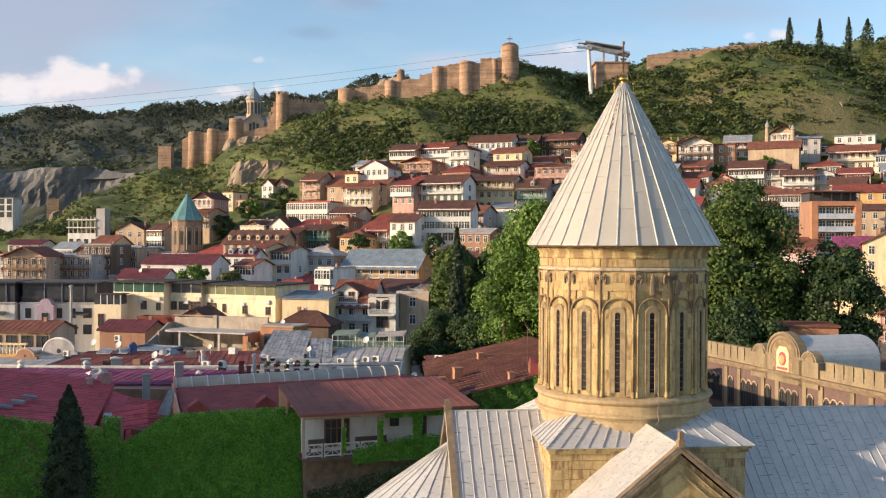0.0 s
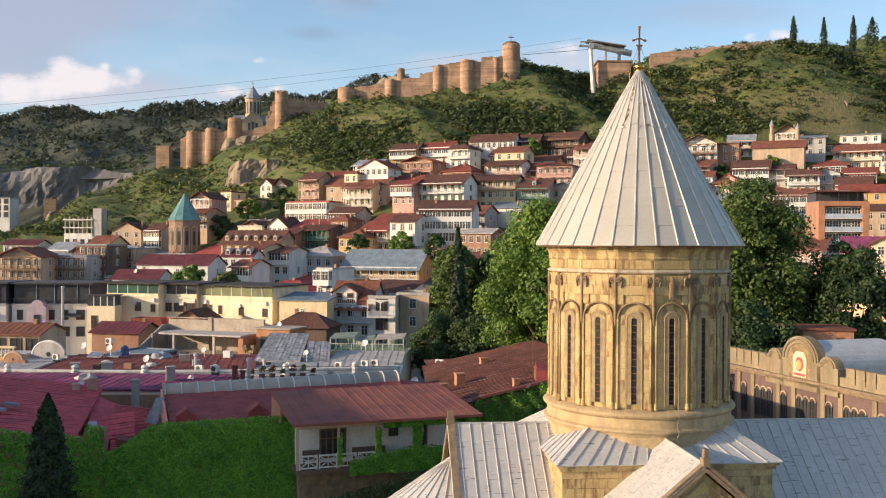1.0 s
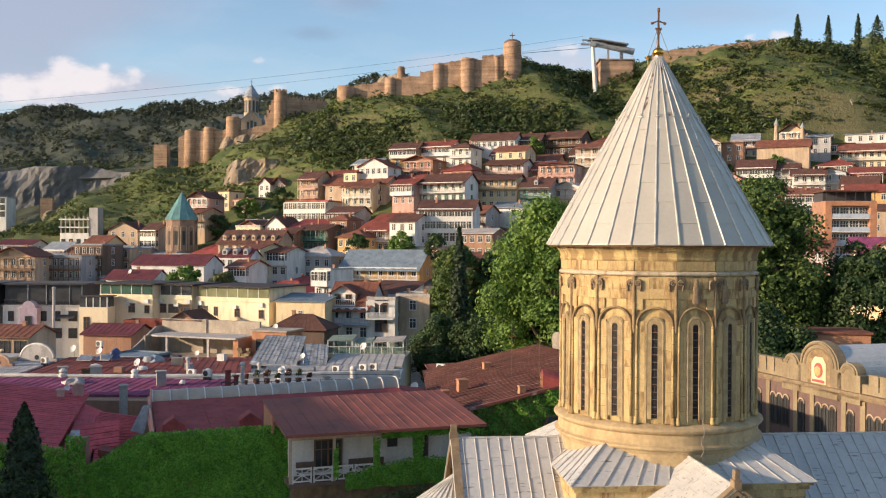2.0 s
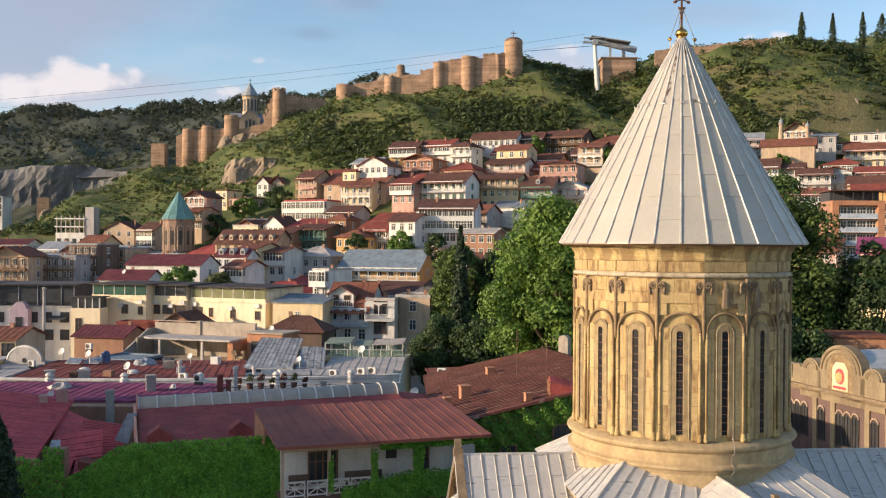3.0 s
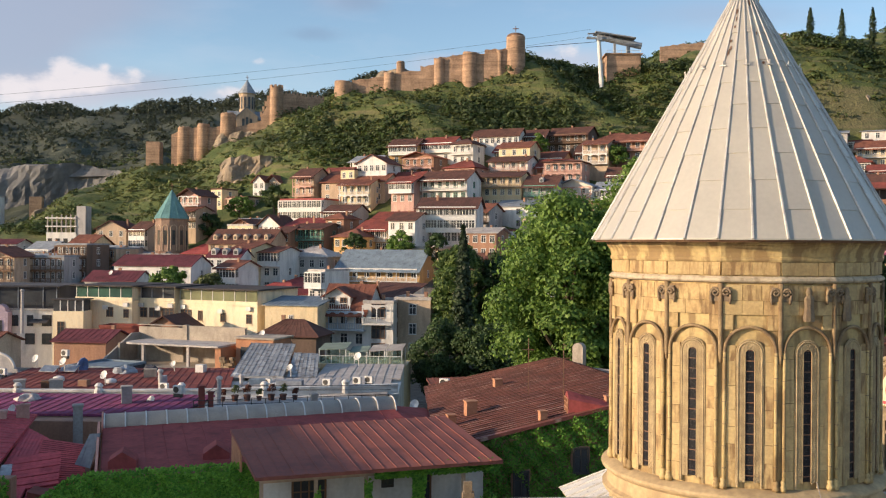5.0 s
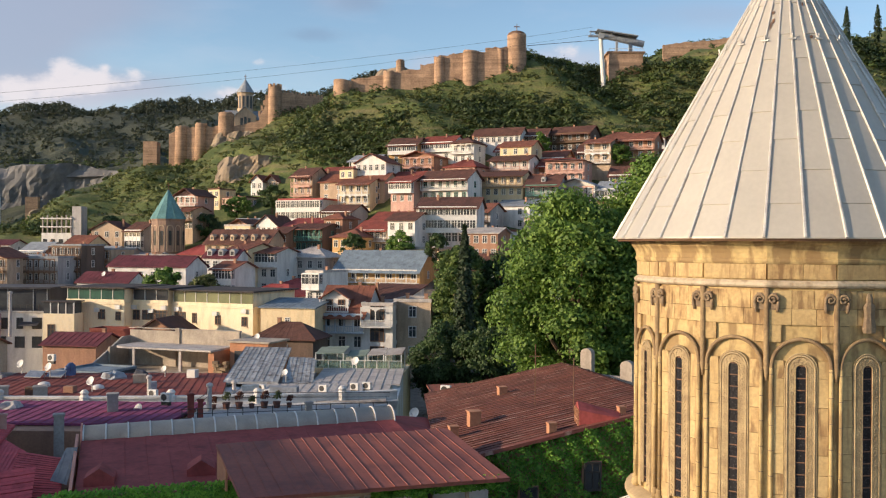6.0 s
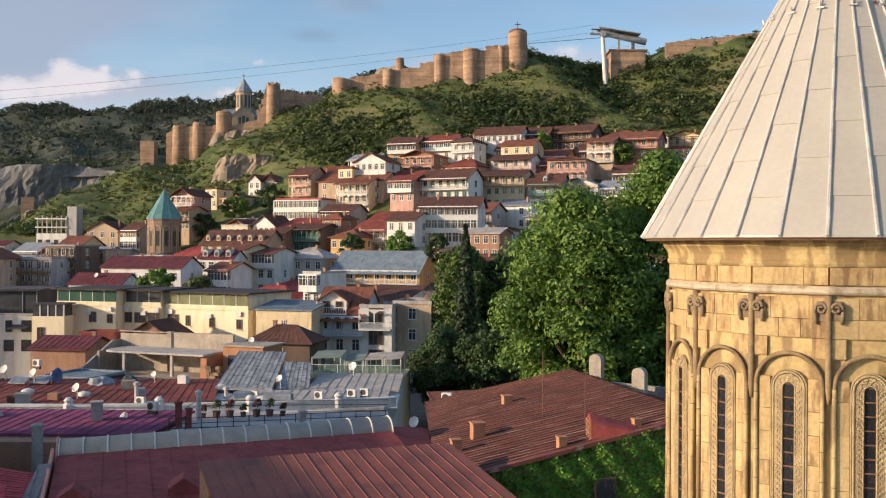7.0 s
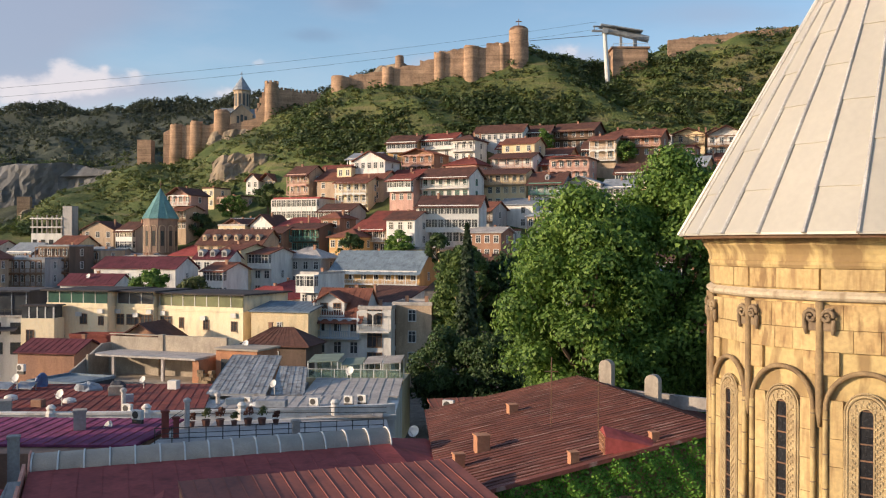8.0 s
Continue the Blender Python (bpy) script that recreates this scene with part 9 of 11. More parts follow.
gab = house(-15.6, 163.4, 11.9, 7.2, 9.0, -12, "white", "r_rust", "gable", 3.6, 2, 3, "white house with a gabled porch over a carved arched balcony", balc="l", posts=5, side=1, over=0.3)
gz = 13.9 - gab.location.z
bm = bmesh.new()
add_box(bm, -3.2, 0.9, 0.3, 3.4, gz - 2.4, gz)
add_poly_prism(bm, [(-3.2, 0.3, gz), (0.9, 0.3, gz), (-1.15, 0.3, gz + 1.25)], (0, 3.0, 0))
bmesh.ops.recalc_face_normals(bm, faces=bm.faces)
porch = part("porch", bm, M["white"], gab)
bm = bmesh.new()
add_poly_prism(bm, [(x_, -0.5, gz + z_) for x_, z_ in ((-3.65, -0.25), (-1.15, 1.27), (1.35, -0.25), (1.35, -0.1), (-1.15, 1.42), (-3.65, -0.1))], (0, 4.6, 0))
bmesh.ops.recalc_face_normals(bm, faces=bm.faces)
part("porch_roof", bm, M["r_rust"], porch)
for x_ in (-2.1, -0.2):
    add_window(gab, 0.9, 1.7, Matrix.Translation((x_, 0.3, gz - 2.0)), "b")
bm = bmesh.new()
for i in range(13):
    add_box(bm, -3.3 + i * 0.36, -3.24 + i * 0.36, -0.62, -0.56, gz - 1.9, gz - 1.1)
add_box(bm, -3.4, 1.15, -0.66, -0.52, gz - 1.1, gz - 1.0)
add_box(bm, -3.4, 1.15, -0.7, 0.3, gz - 2.1, gz - 1.9)
part("porch_railing", bm, M["frame_white"], porch)
for x_ in (-3.3, 1.05):
    part("porch_post", box_bm(x_ - 0.07, x_ + 0.07, -0.64, -0.5, gz - 1.9, gz - 0.15), M["frame_white"], porch)
house(-10.3, 162.0, 12.9, 4.6, 8.0, -8, "white", "r_pale", "flat", 0.5, 3, 1, "narrow white house with a brown-shuttered balcony door", style="b", win=(1.9, 2.1), balc="w", posts=2, side=1)
house(-5.2, 164.6, 13.3, 5.6, 9.0, -10, "tan", "r_pale", "flat", 0.5, 3, 1, "bare stained plaster house with a rusty roof edge", side=1, chimneys=2)
house(-14.6, 225.0, 16.9, 19.0, 11.0, -18, "ochre", "r_blue", "gable", 3.7, 2, 7, "ochre house with a long blue tin roof and white porch", balc="w", posts=8, side=1)
house(-6.1, 232.0, 17.2, 6.4, 9.0, -26, "brick", "r_dark", "flat", 0.5, 2, 2, "dark brown brick house", side=1)
house(-23.2, 160.3, 12.6, 8.4, 7.0, -14, "cream", "r_blue", "shed", 0.9, 1, 1, "plain cream house with a low blue-grey roof", side=0, win=(0.6, 0.7), chimneys=0, over=0.3)
house(-22.0, 149.6, 9.0, 8.4, 6.0, -12, "darkwood", "r_brown", "hip", 2.1, 1, 1, "low dark shed with a brown hipped roof", side=0, over=0.5)
house(7.7, 236.0, 24.7, 8.3, 8.0, -24, "brick", "r_pale", "gable", 1.2, 2, 4, "brick house with a pale roof", side=1)
house(-7.3, 237.0, 21.0, 12.3, 8.0, -24, "cream", "r_pale", "flat", 0.6, 1, 3, "cream garden wall house", chimneys=0, side=1)
house(80.9, 305.0, 54.2, 10.8, 9.0, -20, "white", "r_brown", "front", 2.6, 2, 4, "white gabled chalet-like house", balc='b', bfloors=2, posts=4, side=1)
house(103.1, 297.0, 52.4, 15.1, 9.0, -24, "tan", "r_rust", "gable", 2.4, 1, 0, "tan stone church hall with rust roof", side=0, chimneys=0)
belfry(103.9, 305.0, 54.4, 62.1)
belfry(112.1, 305.0, 55.2, 60.8)
house(128.9, 299.0, 51.6, 14.5, 9.0, -28, "cream", "r_rust", "gable", 2.4, 3, 7, "cream house with a white loggia", balc='w', posts=7, side=1)
house(92.5, 290.0, 45.4, 10.5, 9.0, -24, "white", "r_brown", "gable", 2.6, 2, 6, "white house with a glazed gallery", win=(1.4, 2.0), balc='G', side=1)
house(100.8, 288.0, 45.0, 7.3, 8.0, -24, "grey", "r_brown", "gable", 1.6, 3, 2, "grey house with a bay window", balc='w', bfloors=1, posts=3, side=1)
house(104.5, 280.0, 42.7, 8.9, 8.0, -22, "white", "r_brown", "gable", 1.8, 2, 4, "white house with arched loggia", balc='w', posts=4, side=1)
house(111.2, 282.0, 43.2, 9.1, 8.0, -24, "blue", "r_rust", "front", 1.6, 2, 3, "pale blue gabled town house", balc='w', bfloors=1, posts=4, side=1)
house(95.0, 262.0, 35.9, 10.1, 9.0, -20, "white", "r_rust", "gable", 1.8, 3, 5, "white house with glazed galleries on two floors", win=(1.4, 2.0), balc='G', bfloors=2, side=1)
balcony_block(94.5, 228.0, 32.6, 11.7, 10, -4, "brick-framed block with pale blue balconies and a roof terrace")
house(117.7, 262.0, 36.8, 18.1, 9.0, -22, "ochre", "r_red", "gable", 2.2, 2, 5, "ochre house with a bright red roof", side=1)
house(113.0, 245.0, 31.2, 11.3, 9.0, -22, "tan", "r_brown", "gable", 1.6, 3, 4, "tan house with a blue band", side=1)
house(116.5, 306.0, 56.4, 9.0, 8.0, -24, "grey", "r_grey", "gable", 1.0, 2, 3, "grey house at the upper edge", side=1)
house(134.1, 310.0, 57.9, 12.2, 8.0, -28, "white", "r_grey", "shed", 1.0, 1, 4, "house with a white roof", side=1)
house(83.7, 190.0, 21.4, 10.2, 9.0, -26, "cream", "r_purple", "gable", 2.4, 2, 4, "cream house with a purple roof", balc='t', bfloors=2, posts=4, side=1)
house(87.5, 186.0, 22.5, 9.7, 9.0, -22, "cream", "r_rust", "front", 2.4, 2, 3, "cream gabled house with rust roof", side=1)
house(-59.2, 130.4, 9.7, 11.0, 7.0, -6, "tan", "r_rust", "gable", 1.2, 1, 5, "low cafe house with a rust tin roof", win=(1.4, 1.6), style="d", side=0, over=0.4)
for gx, gy, gr, gt_, gm, txt in ((-50.2, 124.2, 2.1, 7.7, "grey", "grey plaster rounded gable wall on a roof edge"), (-52.6, 119.6, 1.1, 7.6, "brick", "small brown rounded gable wall with an arch")):
    th = tagged(empty("rounded_gable", gx, gy, 5.2, -8), txt, "gable")
    bm = bmesh.new()
    pts = [(-gr - 0.5, 0, 0), (gr + 0.5, 0, 0), (gr + 0.5, 0, gt_ - 5.2)] + [(gr * math.cos(t), 0, gt_ - 5.2 + gr * 0.8 * math.sin(t)) for t in (math.pi * i / 14 for i in range(15))] + [(-gr - 0.5, 0, gt_ - 5.2)]
    add_poly_prism(bm, pts, (0, 0.5, 0))
    bmesh.ops.recalc_face_normals(bm, faces=bm.faces)
    wl_ = part("wall", bm, M[gm], th)
    bm = bmesh.new()
    add_sweep(bm, [Vector(((gr + 0.1) * math.cos(t), 0.1, gt_ - 5.2 + (gr + 0.1) * 0.8 * math.sin(t))) for t in (math.pi * i / 14 for i in range(15))], [0.16] * 15)
    part("coping", bm, M["white" if gm == "grey" else "tan"], wl_)
    bm = bmesh.new()
    add_lathe(bm, [(gr * 0.14, 0), (gr * 0.14, 0.06)], 14)
    part("oculus", bm, M["glass"], wl_, m=Matrix.Translation((0, 0.03, gt_ - 5.1)) @ Matrix.Rotation(math.pi / 2, 4, "X"))
bal = tagged(empty("balustrade_house", -56.4, 121.6, 0, -6), "yellow house with a stone balustrade along its roof", "building")
part("wall", box_bm(-6.0, 3.2, 0, 6, -0.4, 7.7), M["ochre"], bal)
part("rail", box_bm(-6.1, 3.3, -0.15, 0.35, 8.85, 9.1), M["cream"], bal)
for i in range(19):
    bm = bmesh.new()
    add_lathe(bm, [(0.10, 7.7), (0.15, 8.0), (0.07, 8.5), (0.11, 8.85)], 6)
    part("baluster", bm, M["cream"], bal, m=Matrix.Translation((-5.8 + i * 0.49, 0.1, 0)))
part("roof_slab", box_bm(-6.0, 3.2, 0.4, 6.0, 7.7, 7.9), M["grey"], bal)
house(-49.6, 147.0, 8.4, 7.6, 7.0, -10, "brick", "r_wine", "gable", 1.3, 1, 0, "low brick house with a wine-red tin roof", side=0, over=0.4)
house(-40.8, 156.0, 9.3, 6.2, 6.0, -10, "brick", "r_brown", "front", 1.9, 1, 0, "brown gabled shed below the cream block", side=0, chimneys=0)
house(-46.6, 154.5, 9.6, 6.4, 3.4, -8, "r_red", "r_red", "flat", 0.4, 1, 0, "red tin roof box below the cream block", side=0, chimneys=0)
house(-44.5, 126.0, 6.8, 3.5, 6.0, -16, "white", "r_grey", "flat", 0.4, 1, 2, "low white roof hut", side=0, chimneys=0)
house(-41.5, 129.0, 7.2, 6.2, 6.0, -20, "charcoal", "r_blue", "flat", 0.3, 1, 4, "dark glazed roof hut with a blue roof", side=0, chimneys=0)
house(-51.7, 128.0, 5.9, 6.3, 7.0, -12, "tan", "r_pale", "flat", 0.5, 1, 3, "tan roof house with clutter", side=0, chimneys=0)
house(16.3, 263.6, 32.0, 10.8, 8.9, -30, "white", "r_grey", "shed", 1.8, 2, 2, "white plaster house with a grey roof packed among others", side=1)
house(-116.7, 247.9, 13.1, 10.0, 7.2, -11, "grey", "r_pale", "flat", 0.4, 2, 3, "grey plaster house with a flat pale roof packed among others", balc="w", posts=4, side=1)
house(41.6, 189.3, 12.7, 7.2, 7.5, -26, "tan", "r_brown", "front", 2.3, 2, 4, "tan stone house with a brown roof packed among others", side=1)
house(61.6, 311.0, 54.5, 9.9, 8.7, -20, "grey", "r_brown", "front", 2.5, 2, 2, "grey plaster house with a brown roof packed among others", balc="G", side=1)
house(-87.0, 204.2, 9.1, 8.7, 7.4, -15, "tan", "r_rust", "flat", 0.4, 2, 3, "tan stone house with a flat rust roof packed among others", balc="p", posts=4, side=1)
house(-22.5, 208.8, 11.5, 9.2, 7.3, -22, "ochre", "r_maroon", "hip", 1.8, 2, 3, "ochre plaster house with a maroon roof packed among others", side=1)
house(-87.4, 231.2, 11.6, 8.9, 7.6, -10, "white", "r_grey", "flat", 0.4, 2, 3, "white plaster house with a flat grey roof packed among others", balc="b", posts=4, side=1)
house(-114.6, 235.6, 12.3, 8.5, 8.8, -13, "pink", "r_pale", "flat", 0.4, 2, 3, "pink plaster house with a flat pale roof packed among others", balc="w", posts=4, side=1)
house(29.2, 262.4, 31.5, 7.5, 8.6, -20, "pink", "r_rust", "gable", 1.8, 2, 2, "pink plaster house with a rust roof packed among others", balc="G", side=1)
house(-33.5, 200.6, 12.1, 10.8, 7.1, -30, "white", "r_maroon", "hip", 2.1, 2, 4, "white plaster house with a maroon roof packed among others", side=1)
house(-130.3, 267.3, 16.6, 9.9, 7.2, -30, "tan", "r_red", "gable", 2.1, 2, 3, "tan stone house with a red roof packed among others", balc="G", side=1)
house(68.3, 272.4, 38.5, 7.9, 8.6, -30, "white", "r_red", "gable", 2.5, 2, 2, "white plaster house with a red roof packed among others", side=1)
house(53.4, 233.7, 20.7, 10.0, 7.2, -20, "cream", "r_rust", "gable", 2.0, 2, 3, "cream plaster house with a rust roof packed among others", side=1)
house(82.7, 223.4, 21.3, 9.4, 9.0, -30, "pink", "r_rust", "shed", 2.4, 2, 2, "pink plaster house with a rust roof packed among others", balc="w", posts=4, side=1)
house(79.0, 273.0, 39.3, 7.1, 7.2, -30, "white", "r_rust", "hip", 1.7, 2, 3, "white plaster house with a rust roof packed among others", balc="p", posts=4, side=1)
house(105.5, 261.9, 34.5, 7.5, 7.1, -26, "grey", "r_grey", "gable", 2.6, 2, 3, "grey plaster house with a grey roof packed among others", side=1)
house(31.3, 245.8, 25.4, 7.3, 7.6, -30, "pink", "r_brown", "shed", 2.2, 2, 4, "pink plaster house with a brown roof packed among others", balc="p", posts=4, side=1)
house(-93.4, 277.0, 19.3, 8.8, 8.2, -30, "tan", "r_grey", "gable", 1.8, 2, 4, "tan stone house with a grey roof packed among others", balc="G", side=1)
house(110.1, 222.0, 19.9, 7.0, 8.8, -26, "tan", "r_maroon", "gable", 1.7, 2, 2, "tan stone house with a maroon roof packed among others", balc="w", posts=4, side=1)
house(44.8, 232.2, 21.4, 8.4, 8.9, -26, "tan", "r_brown", "gable", 1.9, 2, 3, "tan stone house with a brown roof packed among others", side=1)
house(122.5, 283.2, 43.5, 8.9, 9.0, -26, "brick", "r_red", "gable", 1.9, 2, 4, "brown brick house with a red roof packed among others", balc="G", side=1)
house(149.7, 308.9, 56.8, 10.2, 7.8, -30, "pink", "r_rust", "hip", 2.0, 2, 4, "pink plaster house with a rust roof packed among others", balc="b", posts=4, side=1)
house(80.2, 313.6, 54.8, 9.6, 7.7, -26, "tan", "r_brown", "front", 2.6, 2, 2, "tan stone house with a brown roof packed among others", side=1)
house(24.3, 204.5, 14.7, 8.2, 7.1, -30, "pink", "r_red", "flat", 0.5, 2, 2, "pink plaster house with a red roof packed among others", balc="p", posts=4, side=1)
house(-55.7, 295.1, 28.9, 10.7, 7.8, -26, "grey", "r_grey", "flat", 0.5, 2, 3, "grey plaster house with a grey roof packed among others", side=1)
house(-64.3, 244.4, 15.5, 7.4, 8.9, -22, "tan", "r_brown", "flat", 0.5, 2, 3, "tan stone house with a brown roof packed among others", balc="w", posts=4, side=1)
house(-90.7, 184.3, 8.4, 7.4, 8.7, -13, "grey", "r_rust", "flat", 0.4, 2, 3, "grey plaster house with a flat rust roof packed among others", balc="p", posts=4, side=1)
house(-96.5, 266.3, 17.3, 9.2, 7.3, -20, "brick", "r_red", "flat", 0.5, 2, 2, "brown brick house with a red roof packed among others", balc="G", side=1)
house(-97.1, 210.4, 10.6, 8.5, 8.3, -11, "tan", "r_grey", "flat", 0.4, 2, 3, "tan stone house with a flat grey roof packed among others", balc="b", posts=4, side=1)
house(-83.2, 212.9, 11.5, 10.2, 8.0, -13, "white", "r_pale", "flat", 0.4, 2, 3, "white plaster house with a flat pale roof packed among others", balc="w", posts=4, side=1)
house(65.0, 221.8, 19.3, 8.6, 8.9, -30, "white", "r_rust", "hip", 1.8, 2, 2, "white plaster house with a rust roof packed among others", balc="b", posts=4, side=1)
house(-114.3, 258.0, 14.2, 9.0, 8.4, -13, "pink", "r_rust", "flat", 0.4, 2, 3, "pink plaster house with a flat rust roof packed among others", balc="p", posts=4, side=1)
house(7.3, 219.7, 17.5, 8.1, 8.5, -22, "ochre", "r_brown", "gable", 2.6, 2, 4, "ochre plaster house with a brown roof packed among others", balc="G", side=1)
house(76.2, 295.5, 46.3, 10.8, 8.2, -30, "pink", "r_rust", "shed", 2.3, 2, 4, "pink plaster house with a rust roof packed among others", balc="p", posts=4, side=1)
house(94.4, 240.2, 24.9, 10.5, 8.1, -20, "white", "r_brown", "gable", 1.7, 2, 4, "white plaster house with a brown roof packed among others", balc="G", side=1)
house(100.3, 213.8, 17.6, 8.5, 7.4, -26, "cream", "r_rust", "gable", 2.1, 2, 4, "cream plaster house with a rust roof packed among others", balc="b", posts=4, side=1)
house(-69.2, 210.8, 11.7, 9.9, 7.4, -20, "cream", "r_red", "hip", 2.2, 2, 3, "cream plaster house with a red roof packed among others", balc="b", posts=4, side=1)
house(43.7, 272.3, 37.2, 8.0, 8.2, -26, "tan", "r_grey", "gable", 2.0, 2, 3, "tan stone house with a grey roof packed among others", balc="G", side=1)
house(57.6, 262.5, 33.4, 9.8, 8.2, -30, "ochre", "r_brown", "shed", 1.7, 2, 2, "ochre plaster house with a brown roof packed among others", balc="w", posts=4, side=1)
house(-81.1, 244.2, 13.3, 10.4, 8.9, -11, "grey", "r_grey", "flat", 0.4, 2, 3, "grey plaster house with a flat grey roof packed among others", balc="b", posts=4, side=1)
house(49.6, 281.5, 41.6, 9.8, 8.5, -20, "cream", "r_brown", "gable", 2.5, 2, 4, "cream plaster house with a brown roof packed among others", balc="G", side=1)
house(-134.3, 279.4, 17.2, 7.3, 8.1, -26, "grey", "r_red", "flat", 0.5, 2, 4, "grey plaster house with a red roof packed among others", side=1)
house(99.2, 202.2, 14.6, 10.6, 8.8, -22, "brick", "r_maroon", "hip", 1.7, 2, 2, "brown brick house with a maroon roof packed among others", balc="w", posts=4, side=1)
house(23.8, 236.6, 21.5, 11.0, 8.3, -30, "pink", "r_grey", "gable", 2.1, 2, 3, "pink plaster house with a grey roof packed among others", balc="G", side=1)
house(-68.6, 184.7, 7.0, 7.5, 7.7, -26, "grey", "r_brown", "shed", 1.9, 2, 4, "grey plaster house with a brown roof packed among others", side=1)
house(-62.2, 232.1, 12.4, 7.3, 7.1, -20, "tan", "r_red", "hip", 1.9, 2, 4, "tan stone house with a red roof packed among others", side=1)
house(82.9, 240.9, 23.5, 8.7, 7.6, -30, "white", "r_red", "shed", 1.7, 2, 4, "white plaster house with a red roof packed among others", side=1)
house(110.0, 234.6, 22.7, 8.4, 8.1, -20, "white", "r_brown", "hip", 2.2, 2, 4, "white plaster house with a brown roof packed among others", balc="p", posts=4, side=1)
house(147.4, 295.2, 50.7, 8.2, 7.9, -26, "cream", "r_red", "gable", 2.0, 2, 4, "cream plaster house with a red roof packed among others", balc="G", side=1)
house(13.6, 201.8, 15.5, 8.4, 7.4, -20, "white", "r_rust", "gable", 2.4, 2, 2, "white plaster house with a rust roof packed among others", side=1)
house(-108.6, 225.0, 11.7, 8.4, 7.1, -11, "tan", "r_pale", "flat", 0.4, 2, 3, "tan stone house with a flat pale roof packed among others", balc="w", posts=4, side=1)
house(43.4, 308.4, 50.4, 7.4, 7.1, -22, "ochre", "r_brown", "gable", 2.4, 2, 4, "ochre plaster house with a brown roof packed among others", balc="G", side=1)
house(-13.1, 314.6, 52.9, 9.3, 8.3, -20, "ochre", "r_brown", "gable", 2.3, 2, 2, "ochre plaster house with a brown roof packed among others", balc="G", side=1)
house(10.4, 247.1, 25.3, 8.3, 7.2, -26, "white", "r_rust", "flat", 0.5, 2, 4, "white plaster house with a rust roof packed among others", side=1)
house(30.8, 305.0, 48.3, 10.0, 7.3, -26, "tan", "r_rust", "gable", 2.2, 2, 2, "tan stone house with a rust roof packed among others", balc="G", side=1)
house(-118.1, 273.2, 16.1, 8.8, 8.0, -22, "tan", "r_red", "flat", 0.5, 2, 4, "tan stone house with a red roof packed among others", balc="b", posts=4, side=1)
house(-104.5, 278.2, 18.2, 9.2, 8.7, -30, "brick", "r_rust", "gable", 2.4, 2, 3, "brown brick house with a rust roof packed among others", side=1)
house(74.8, 285.1, 42.4, 9.3, 7.6, -26, "white", "r_rust", "gable", 1.7, 2, 4, "white plaster house with a rust roof packed among others", side=1)
house(54.6, 243.2, 25.1, 9.2, 8.5, -30, "pink", "r_grey", "hip", 2.4, 2, 2, "pink plaster house with a grey roof packed among others", balc="b", posts=4, side=1)
house(-97.7, 197.5, 8.8, 9.6, 7.4, -10, "white", "r_rust", "flat", 0.4, 2, 3, "white plaster house with a flat rust roof packed among others", balc="p", posts=4, side=1)
house(-49.7, 240.3, 16.5, 10.9, 8.8, -20, "white", "r_grey", "flat", 0.5, 2, 3, "white plaster house with a grey roof packed among others", side=1)
house(-76.7, 229.4, 12.4, 8.8, 7.9, -11, "pink", "r_grey", "flat", 0.4, 2, 3, "pink plaster house with a flat grey roof packed among others", balc="b", posts=4, side=1)
house(22.3, 223.8, 19.7, 7.6, 8.3, -20, "pink", "r_rust", "hip", 2.0, 2, 2, "pink plaster house with a rust roof packed among others", balc="p", posts=4, side=1)
house(-22.8, 301.1, 44.2, 10.5, 7.8, -20, "white", "r_maroon", "shed", 2.2, 2, 3, "white plaster house with a maroon roof packed among others", balc="G", side=1)
house(3.9, 202.0, 13.9, 7.8, 8.0, -22, "cream", "r_rust", "flat", 0.5, 2, 2, "cream plaster house with a rust roof packed among others", balc="w", posts=4, side=1)
house(72.0, 235.5, 22.6, 9.6, 8.8, -30, "grey", "r_brown", "shed", 1.9, 2, 2, "grey plaster house with a brown roof packed among others", balc="G", side=1)
house(37.6, 210.4, 16.2, 10.0, 8.0, -22, "ochre", "r_grey", "front", 2.0, 2, 2, "ochre plaster house with a grey roof packed among others", balc="G", side=1)
house(21.1, 180.6, 9.6, 9.3, 8.0, -20, "white", "r_rust", "gable", 1.6, 2, 2, "white plaster house with a rust roof packed among others", balc="p", posts=4, side=1)
house(52.4, 310.4, 54.5, 10.6, 8.3, -20, "brick", "r_rust", "hip", 2.5, 2, 4, "brown brick house with a rust roof packed among others", balc="b", posts=4, side=1)
house(136.0, 282.3, 44.5, 10.0, 8.0, -20, "pink", "r_grey", "shed", 2.5, 2, 2, "pink plaster house with a grey roof packed among others", balc="G", side=1)
house(-73.3, 257.7, 18.8, 8.9, 8.1, -11, "grey", "r_pale", "flat", 0.4, 2, 3, "grey plaster house with a flat pale roof packed among others", balc="w", posts=4, side=1)
house(84.3, 254.1, 31.2, 8.6, 7.6, -26, "tan", "r_brown", "gable", 2.6, 2, 2, "tan stone house with a brown roof packed among others", balc="G", side=1)
house(-37.9, 267.5, 26.6, 10.3, 7.4, -26, "pink", "r_maroon", "shed", 2.1, 2, 3, "pink plaster house with a maroon roof packed among others", balc="b", posts=4, side=1)
house(-125.5, 253.6, 14.4, 8.1, 7.0, -10, "tan", "r_rust", "flat", 0.4, 2, 3, "tan stone house with a flat rust roof packed among others", balc="p", posts=4, side=1)
house(22.1, 253.2, 28.8, 7.1, 8.4, -30, "tan", "r_grey", "hip", 1.9, 2, 4, "tan stone house with a grey roof packed among others", side=1)
